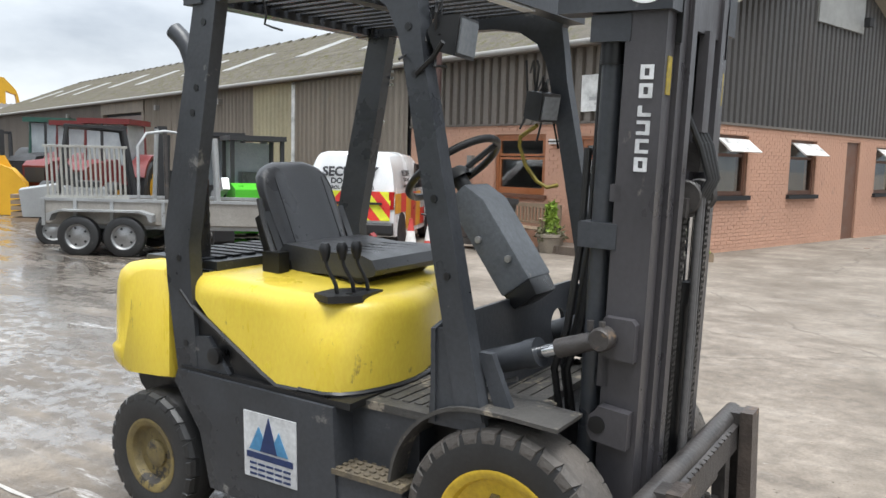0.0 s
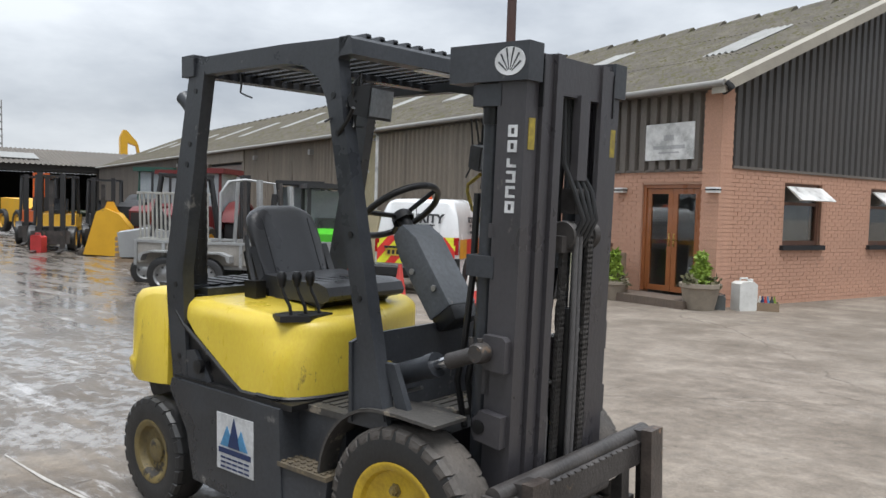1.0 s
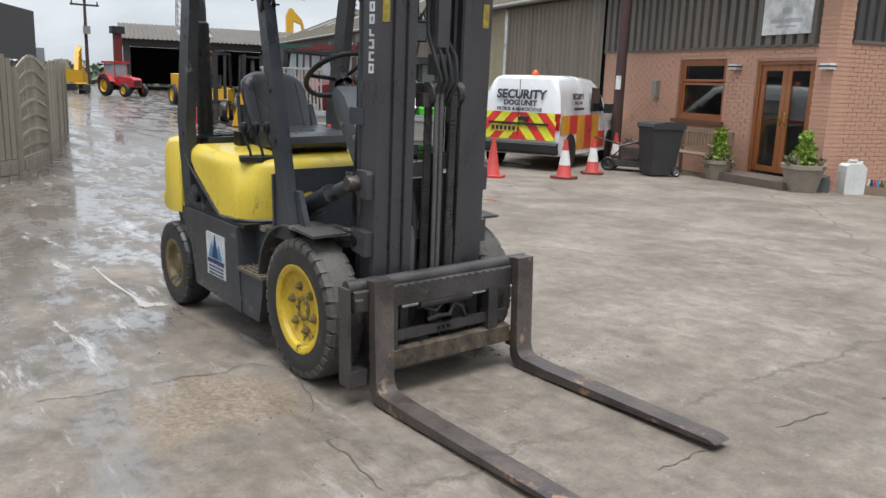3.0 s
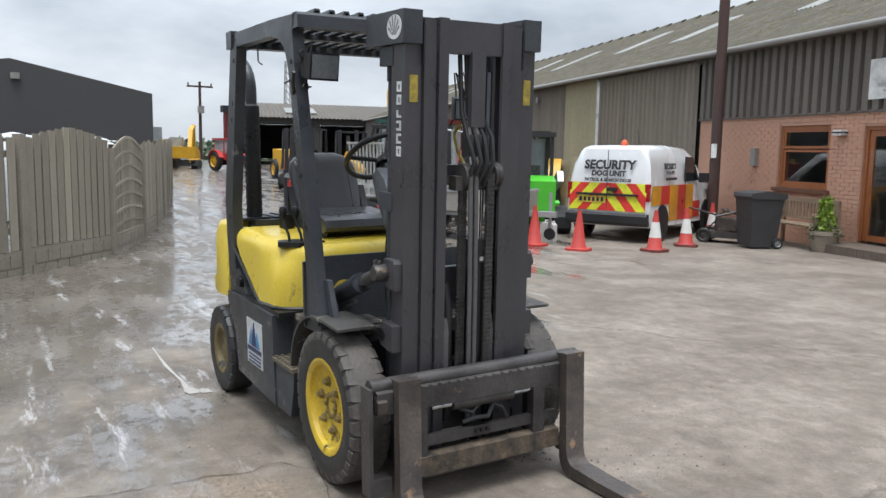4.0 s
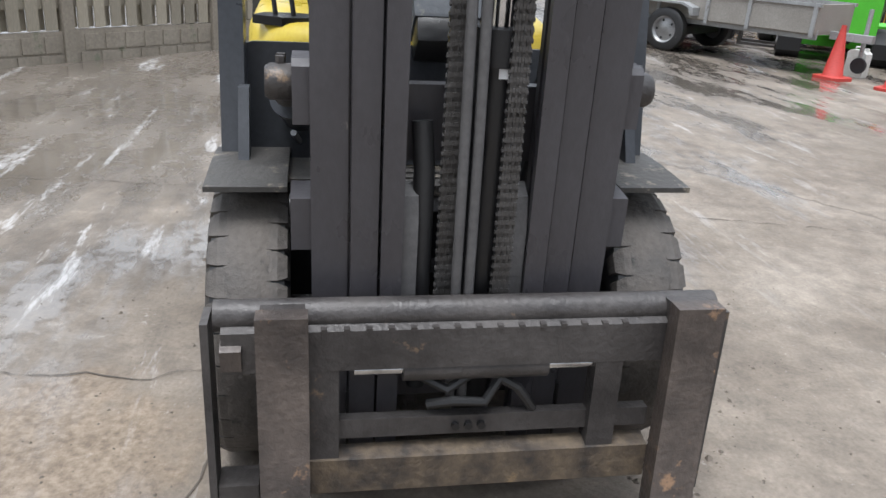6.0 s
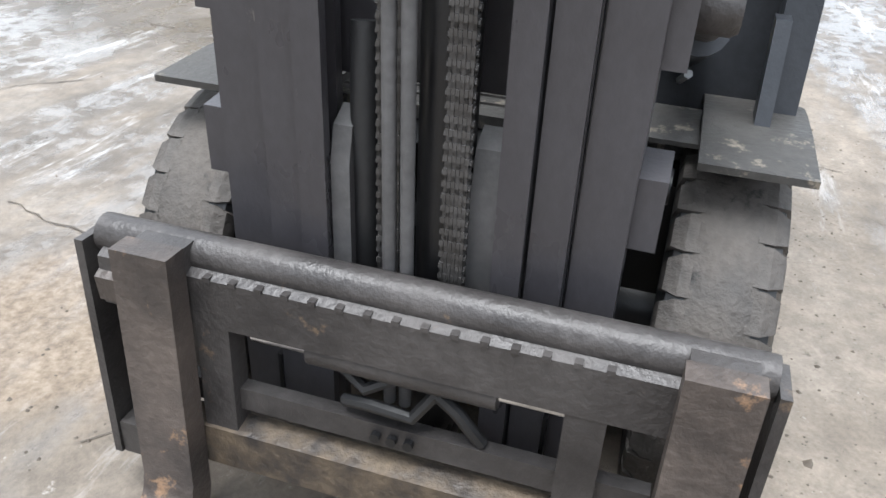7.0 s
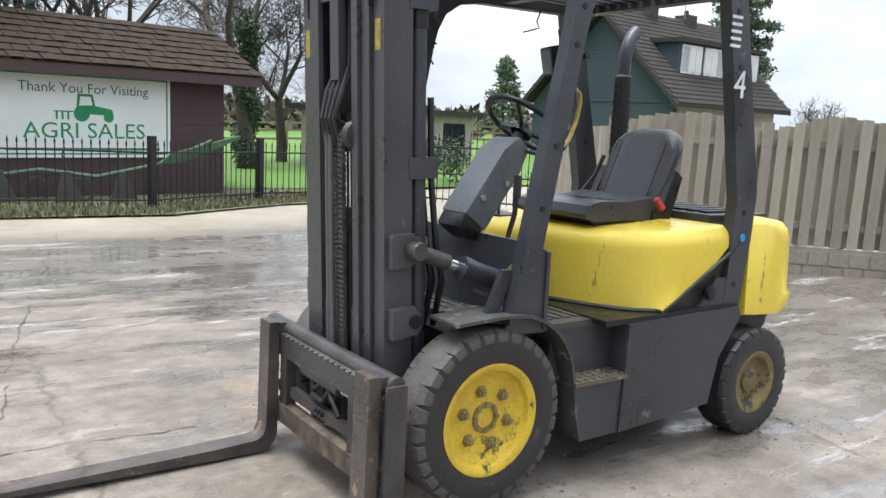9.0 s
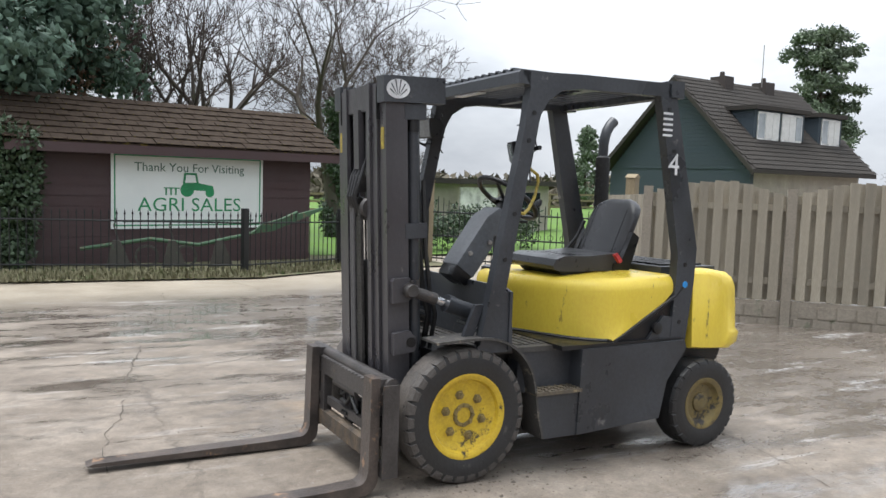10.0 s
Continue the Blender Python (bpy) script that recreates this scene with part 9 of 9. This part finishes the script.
def bare_tree(x, y, height, seed, trunk_r, forks=3, spread=0.55, label="tall leafless tree with many upright limbs", twig_r=0.0075, ivy=False, depth_max=6, first=0.22):
    t = thing("bare_tree", on_ground(x, y, 0, -0.05), label, "tree", "leafless trees")
    rnd = random.Random(seed)
    store = {"trunk": ([], []), "twig_mass": ([], [])}

    def limb(p, d, length, r, depth):
        nseg = 3 if depth < 4 else 2
        sides = 7 if depth < 2 else (5 if depth < 4 else 3)
        verts, faces = store["trunk" if depth < 3 else "twig_mass"]
        ring_prev, q, dd = None, Vector(p), Vector(d)
        ends = []
        for i in range(nseg + 1):
            rr = max(r * (1 - 0.38 * i / nseg), twig_r)
            sd_ = dd.orthogonal().normalized()
            u = dd.cross(sd_)
            k = len(verts)
            verts.extend(q + rr * (math.cos(a) * sd_ + math.sin(a) * u) for a in (2 * math.pi * j / sides for j in range(sides)))
            if ring_prev is not None:
                faces.extend((ring_prev + j, ring_prev + (j + 1) % sides, k + (j + 1) % sides, k + j) for j in range(sides))
            ring_prev = k
            ends.append((Vector(q), Vector(dd), rr))
            if i < nseg:
                q = q + dd * (length / nseg)
                dd = (dd + Vector((rnd.gauss(0, 0.10), rnd.gauss(0, 0.10), rnd.gauss(0.05, 0.06)))).normalized()
        if depth >= depth_max or length < 0.12:
            return
        n = forks if depth == 0 else rnd.choice((2, 2, 3))
        ph = rnd.uniform(0, 6.28)
        for i in range(n):
            a = ph + 2 * math.pi * i / n + rnd.uniform(-0.4, 0.4)
            sd_ = dd.orthogonal().normalized()
            u = dd.cross(sd_)
            nd = (dd + (math.cos(a) * sd_ + math.sin(a) * u) * spread * rnd.uniform(0.6, 1.25) + Vector((0, 0, 0.16))).normalized()
            limb(q, nd, length * rnd.uniform(0.62, 0.88), ends[-1][2] * rnd.uniform(0.6, 0.8), depth + 1)
        if depth >= 1:
            for _ in range(2 if depth < 4 else 1):
                e = rnd.choice(ends[1:])
                a = rnd.uniform(0, 6.28)
                sd_ = e[1].orthogonal().normalized()
                nd = (e[1] * 0.6 + (math.cos(a) * sd_ + math.sin(a) * e[1].cross(sd_)) * 0.9 + Vector((0, 0, 0.2))).normalized()
                limb(e[0], nd, length * rnd.uniform(0.4, 0.6), e[2] * 0.4, max(depth + 1, 3))

    limb((0, 0, 0), (0, 0, 1), height * first, trunk_r, 0)
    raw("trunk", *store["trunk"], M_BARK, t, "forked grey-brown trunk and limbs", smooth=True)
    raw("twig_mass", *store["twig_mass"], M_TWIG, t, "fine leafless twigs", smooth=True)
    if ivy:
        leaf_clump("ivy", t, [((0.12 * math.sin(k), 0.12 * math.cos(k), 0.3 + k * 0.28), 0.34) for k in range(14)], 5200, 0.10, M_IVY, seed + 5, 1.0, label="dark ivy round the trunk")
    return t


bare_tree(-2.25, -16.274, 8.6, 41, 0.36, 4, 0.5)
bare_tree(-0.639, -17.052, 8.0, 47, 0.28, 3, 0.5)
bare_tree(-6.613, -18.935, 10.5, 43, 0.26, 3, 0.72, "leafless spreading tree with ivy on its trunk", ivy=True, first=0.26)
bare_tree(-8.875, -21.667, 9.5, 57, 0.2, 4, 0.85, "finely twigged leafless tree", depth_max=7)
bare_tree(-18.298, -48.302, 7.0, 59, 0.2, 4, 0.8, "leafless tree far across the field")
bare_tree(-25.242, -52.399, 6.0, 61, 0.2, 4, 0.8, "leafless tree far across the field")
bare_tree(-45.639, -24.675, 5.0, 63, 0.15, 4, 0.9, "leafless tree beyond the house")


def conifer(x, y, h, r, seed, material, label, count=9000, bottom=0.05, size=0.22):
    t = thing("conifer", on_ground(x, y, 0, -0.05), label, "tree", "evergreen trees")
    part("trunk", tube(B(), [(0, 0, 0), (0.05, 0, h * 0.5), (0, 0, h)], h * 0.025 + 0.03, 8, 0.02), M_BARK, t)
    rnd = random.Random(seed)
    cl = []
    for k in range(90):
        f = rnd.uniform(bottom, 1.0) ** 0.9
        a = rnd.uniform(0, 6.28)
        rad = r * (1.05 - f) ** 0.8 * rnd.uniform(0.35, 1.1)
        cl.append(((rad * math.cos(a), rad * math.sin(a), h * f), r * rnd.uniform(0.18, 0.34)))
    leaf_clump("crown", t, cl, count, size, material, seed + 1, 1.0, label="dense drooping evergreen foliage", squash=0.55)
    return t


conifer(2.523, -14.308, 9.5, 3.7, 71, M_CONIF, "large dark evergreen overhanging the kiosk", 42000, 0.32, 0.17)
conifer(-33.412, -40.509, 5.6, 1.7, 73, M_PINE, "small pointed fir beyond the gate", 3000, 0.1, 0.25)
# ivy-clad corner of the kiosk
iv = thing("ivy_mass", on_ground(1.926, -11.016), "ivy and dead stems climbing the kiosk corner", "ivy")
leaf_clump("leaves", iv, [((0.2 * math.sin(3 * k), 0.1 * math.cos(k), 0.15 + 0.16 * k), 0.30) for k in range(14)], 5200, 0.085, M_IVY, 75, 1.0)
br_ = thing("beech_hedge_tree", on_ground(1.236, -15.226), "russet leafless tree with clinging dead leaves", "tree")
part("trunk", tube(B(), [(0, 0, 0), (0.1, 0, 2.5), (0, 0, 5.0)], 0.1, 7, 0.03), M_BARK, br_)
M_RUSSET = mat("russet_leaf", (0.24, 0.16, 0.11), 0.8, dark=(0.13, 0.085, 0.06), scale=4, amount=0.9, bump=0.0)
leaf_clump("crown", br_, [((random.uniform(-1.0, 1.0), random.uniform(-0.7, 0.7), random.uniform(1.8, 5.4)), 0.5) for _ in range(26)], 7000, 0.09, M_RUSSET, 79, 1.0, label="thin russet foliage")

# tall pine beside the house: clumped crown on a bare trunk
pn = thing("scots_pine", pose(-42.178, -28.928, 0.101), "tall pine with an uneven layered crown", "tree", "evergreen trees")
part("trunk", tube(B(), [(0, 0, 0), (0.2, 0, 5), (0.0, 0.1, 10.0)], 0.3, 8, 0.08), M_BARK, pn)
rnd = random.Random(83)
cl = []
for k in range(64):
    f = rnd.uniform(0.22, 1.0)
    a = rnd.uniform(0, 6.28)
    rad = 3.4 * (1.12 - f) ** 0.40 * rnd.uniform(0.35, 1.0)
    c0 = Vector((rad * math.cos(a), rad * math.sin(a), 11.2 * f))
    part("branch", tube(B(), [(0, 0, c0.z - 0.5), (c0.x * 0.6, c0.y * 0.6, c0.z - 0.1), c0], 0.06, 5, 0.02), M_BARK, pn)
    for q in range(5):
        g = rnd.uniform(0.45, 1.12)
        cl.append(((c0.x * g + rnd.gauss(0, 0.3), c0.y * g + rnd.gauss(0, 0.3), c0.z + rnd.gauss(0, 0.10)), rnd.uniform(0.25, 0.55)))
leaf_clump("crown", pn, cl, 24000, 0.20, M_PINE, 85, 1.0, label="clumps of dark needles", squash=0.45)

# ---- house beyond the gate ----
M_TEAL = mat("slate_blue_boarding", (0.042, 0.060, 0.076), 0.75, dark=(0.032, 0.046, 0.058), scale=1, amount=0.8, bump=0.15, stretch=(0.3, 0.3, 3))
M_TILE = mat("dark_roof_tile", (0.062, 0.056, 0.050), 0.9, dark=(0.038, 0.035, 0.032), scale=1.0, amount=0.9, bump=0.3, fine=20, spec=0.15)
M_RENDER = mat("pale_render", (0.42, 0.38, 0.33), 0.85, scale=2, amount=0.7, bump=0.2)
M_BRICKC = mat("chimney_brick", (0.07, 0.058, 0.052), 0.9, scale=3, amount=0.8, bump=0.3)
view_h, side_h = Vector((-0.763, -0.6467, 0)), Vector((-0.6467, 0.763, 0))
hu = (side_h * math.cos(radians(35)) - view_h * math.sin(radians(35))).normalized()
hv = (view_h * math.cos(radians(35)) + side_h * math.sin(radians(35))).normalized()
HA = Vector((-23.339, -17.366, 0.205)) - hu * 4.1
HM = Matrix.Translation(HA) @ Matrix(((hu.x, hv.x, 0, 0), (hu.y, hv.y, 0, 0), (0, 0, 1, 0), (0, 0, 0, 1)))
ho = thing("chalet_house", HM, "chalet house with a slate-blue boarded gable and dark tiled roof", "house", kind="structure")
HL, HW, ZR, ZE = 8.2, 4.1, 6.0, 2.1
part("gable_wall", prism(B(), [(-3.7, -0.4), (-3.7, 2.0), (0, ZR - 0.3), (3.7, 2.0), (3.7, -0.4)], "y", 0.0, 0.25), M_TEAL, ho, "slate-blue boarded gable", smooth=False)
for k in range(25):
    z = 2.1 + k * 0.16
    hf = 3.6 * (ZR - 0.35 - z) / (ZR - 2.35)
    if hf > 0.1:
        part("weatherboard", box(B(), (-hf, hf), (-0.03, 0.0), (z, z + 0.15)), M_TEAL, ho, smooth=False)
part("walls", box(B(), (-3.5, 3.5), (0.25, HL), (-0.4, 2.1)), M_RENDER, ho, "pale rendered walls", smooth=False)
for s in (-1, 1):
    rf = part("roof_slope", prism(B(), [(0, ZR), (s * HW, ZE), (s * HW, ZE - 0.15), (0, ZR - 0.2)], "y", -0.35, HL + 0.35), M_TILE, ho, "dark tiled roof", smooth=False)
    verts, faces = [], []
    for r in range(22):
        f0, f1 = r / 22, (r + 1) / 22
        for c in range(34):
            y0 = -0.35 + c * (HL + 0.7) / 34 + (0.12 if r % 2 else 0)
            k = len(verts)
            for f, l_ in ((f0, 0.01), (f1, 0.04)):
                verts += [(s * (HW + 0.01) * f, y0, ZR + 0.01 - (ZR - ZE) * f + l_), (s * (HW + 0.01) * f, y0 + (HL + 0.7) / 34 - 0.02, ZR + 0.01 - (ZR - ZE) * f + l_)]
            faces.append((k, k + 1, k + 3, k + 2))
    raw("tiles", verts, faces, M_TILE, rf)
    part("verge_board", prism(B(), [(0, ZR - 0.02), (s * HW, ZE - 0.02), (s * HW, ZE - 0.24), (0, ZR - 0.26)], "y", -0.40, -0.35), M_TILE, ho, smooth=False)


def dormer(y0, y1, s, lights):
    d = new("dormer")
    d.parent = ho
    tagged(d, "flat-roofed dormer with white windows")
    x_out, za, zb = s * 2.75, 3.30, 4.62
    part("cheeks", prism(B(), [(s * 1.2, zb), (x_out, zb - 0.05), (x_out, za - 0.05), (s * 2.5, za - 0.1)], "y", y0, y1), M_TEAL, d, smooth=False)
    part("flat_roof", box(B(), sorted((s * 0.95, x_out + s * 0.2)), (y0 - 0.15, y1 + 0.15), (zb - 0.05, zb + 0.12)), M_TILE, d, smooth=False)
    for k in range(lights):
        w = (y1 - y0 - 0.2) / lights
        a, b = y0 + 0.1 + k * w + 0.10, y0 + 0.1 + (k + 1) * w - 0.10
        wn_ = part("window", box(B(), sorted((x_out, x_out + s * 0.05)), (a, b), (za + 0.05, zb - 0.12)), M_WPAINT, d, "white framed window", smooth=False)
        for j in range(3):
            g0 = a + 0.05 + j * (b - a - 0.05) / 3
            part("pane", box(B(), sorted((x_out + s * 0.05, x_out + s * 0.06)), (g0, g0 + (b - a - 0.20) / 3), (za + 0.13, zb - 0.20)), M_CAN if (j + k) % 3 else G_CAB, wn_, smooth=False)


dormer(1.4, 4.9, 1, 2)
dormer(6.0, 7.8, 1, 1)
dormer(1.6, 3.6, -1, 1)
for y in (2.8, 5.8):
    chm = part("chimney", box(B(), (-0.4, 0.4), (y - 0.3, y + 0.3), (ZR - 0.4, ZR + 0.22)), M_BRICKC, ho, "brick chimney", smooth=False)
    part("chimney_pot", lathe(B(), [(0.12, ZR + 0.22), (0.10, ZR + 0.45), (0.08, ZR + 0.45), (0, ZR + 0.3)], (0, y, 0), 10, "z"), M_BRICKC, chm)
part("aerial", tube(B(), [(0.2, 5.4, ZR), (0.2, 5.4, ZR + 1.9)], 0.02, 5), M_PVC, ho)
# low outbuilding and white wall beyond the railings
ob_ = thing("garden_outbuilding", pose(-12.887, -20.822, -0.361, 0, 0, 25.8), "low white outbuilding with a dark flat roof", "outbuilding", kind="structure")
part("wall", box(B(), (-2.5, 3.5), (-1.5, 1.5), (0, 1.75)), M_RENDER, ob_, smooth=False)
part("white_wall", box(B(), (1.2, 3.4), (1.5, 1.54), (0.2, 1.65)), M_WPAINT, ob_, smooth=False)
part("roof", box(B(), (-2.8, 3.8), (-1.8, 1.8), (1.75, 1.92)), M_TILE, ob_, smooth=False)
part("window", box(B(), (-1.8, -0.3), (1.5, 1.53), (0.7, 1.5)), M_DGLASS, ob_, smooth=False)
# post and rail fence and hedges across the field
pr = thing("field_fence", Matrix.Identity(4), "timber post and rail field fence", "fence")
for i in range(26):
    x = -1.5 - i * 1.8
    y = -27.5 - 0.25 * i
    part("post", box(B(), (-0.05, 0.05), (-0.05, 0.05), (0, 1.25)), M_GATEW, pr, m=on_ground(x, y))
    if i < 25:
        for z in (0.45, 0.8, 1.12):
            part("rail", box(B(), (-1.8, 0), (-0.02, 0.02), (z, z + 0.09)), M_GATEW, pr, m=on_ground(x, y, math.degrees(math.atan2(0.25, 1.8))), smooth=False)
hg = thing("far_hedge", Matrix.Identity(4), "bare brown hedges and far woods across the field", "hedge", kind="stuff")
rnd = random.Random(91)
cl = []
for k in range(420):
    a = rnd.uniform(-2.3, -1.1)
    dist = rnd.uniform(55, 110)
    x, y = dist * math.cos(a), dist * math.sin(a)
    cl.append(((x, y, rnd.uniform(0.0, 1.1) * dist / 70), rnd.uniform(0.8, 1.5)))
leaf_clump("hedge", hg, cl, 30000, 0.75, M_HEDGE, 93, 1.0, squash=0.5)
cl = []
for k in range(160):
    a = rnd.uniform(2.55, 3.05)
    dist = rnd.uniform(85, 130)
    cl.append(((dist * math.cos(a), dist * math.sin(a), rnd.uniform(0.0, 1.0)), rnd.uniform(0.9, 1.6)))
leaf_clump("woods", hg, cl, 12000, 0.9, M_PINE, 95, 1.0, squash=0.6)
cl = [((rnd.uniform(-10.5, -7.0), rnd.uniform(-15, -13), rnd.uniform(0.1, 0.7)), 0.45) for _ in range(20)]
gs = thing("garden_shrubs", Matrix.Identity(4), "low winter shrubs beside the driveway", "shrub", kind="stuff")
leaf_clump("leaves", gs, cl, 4000, 0.09, M_IVY, 97, 1.0)
# weeds and dead leaves along the verge
wd = thing("verge_weeds", Matrix.Identity(4), "weeds, dry grass and dead leaves along the verge", "weeds", kind="stuff")
verts, faces = [], []
for _ in range(9000):
    f = rnd.random()
    x = 4.0 - f * 9.8
    yb = -9.05 + (0.25 if x > -1.7 else -0.55 * (-1.7 - x) / 1.2)
    y = yb - abs(rnd.gauss(0, 0.75))
    z = ground_z(x, y) + 0.03
    h, w, a, ln_ = rnd.uniform(0.02, 0.11), rnd.uniform(0.006, 0.02), rnd.uniform(0, 6.28), rnd.uniform(0, 0.07)
    k = len(verts)
    verts += [(x - w * math.cos(a), y - w * math.sin(a), z), (x + w * math.cos(a), y + w * math.sin(a), z), (x + ln_ * math.sin(a), y - ln_ * math.cos(a), z + h)]
    faces.append((k, k + 1, k + 2))
raw("weed_blades", verts, faces, M_VERGE, wd)

# ---- loose stones and mud crumbs on the concrete ----
M_CRUMB = mat("mud_crumb", (0.16, 0.135, 0.11), 0.9, dark=(0.075, 0.062, 0.05), scale=30, amount=0.9, bump=0.3)
rnd = random.Random(101)
verts, faces = [], []


def crumb(x, y, r):
    z = ground_z(x, y) + r * 0.25
    k = len(verts)
    a0 = rnd.uniform(0, 6.28)
    ring = [(x + r * rnd.uniform(0.6, 1.2) * math.cos(a0 + 1.257 * i), y + r * rnd.uniform(0.6, 1.2) * math.sin(a0 + 1.257 * i)) for i in range(5)]
    verts.extend((px, py, z - r * 0.3) for px, py in ring)
    verts.append((x + rnd.uniform(-0.3, 0.3) * r, y + rnd.uniform(-0.3, 0.3) * r, z + r * rnd.uniform(0.3, 0.7)))
    faces.extend((k + i, k + (i + 1) % 5, k + 5) for i in range(5))


for _ in range(600):
    x = rnd.uniform(-2.6, 0.9)
    side_y = rnd.choice((0.62, 0.62, -0.62))
    crumb(x, side_y + (1 if side_y > 0 else -1) * abs(rnd.gauss(0, 0.30)), min(0.012, abs(rnd.gauss(0, 0.003)) + 0.002))
for _ in range(160):
    crumb(rnd.gauss(0.0, 0.28), 0.52 + rnd.gauss(0, 0.10), min(0.016, abs(rnd.gauss(0, 0.006)) + 0.003))
    crumb(rnd.gauss(-1.6, 0.25), 0.55 + rnd.gauss(0, 0.10), min(0.014, abs(rnd.gauss(0, 0.005)) + 0.003))
for _ in range(500):
    crumb(rnd.uniform(-6, 5), rnd.uniform(-4.5, 6), min(0.009, abs(rnd.gauss(0, 0.0025)) + 0.0018))
db = thing("loose_debris", Matrix.Identity(4), "small stones and crumbs of mud round the wheels", "debris", kind="stuff")
raw("crumbs", verts, faces, M_CRUMB, db)

# ---- bricks of the workshop's base, last ----
bricks(wf, 6.9, ZB, FRONT_OPEN, True, 290)
bricks(ws, BD, ZB + 0.06, SIDE_OPEN, False, 290)
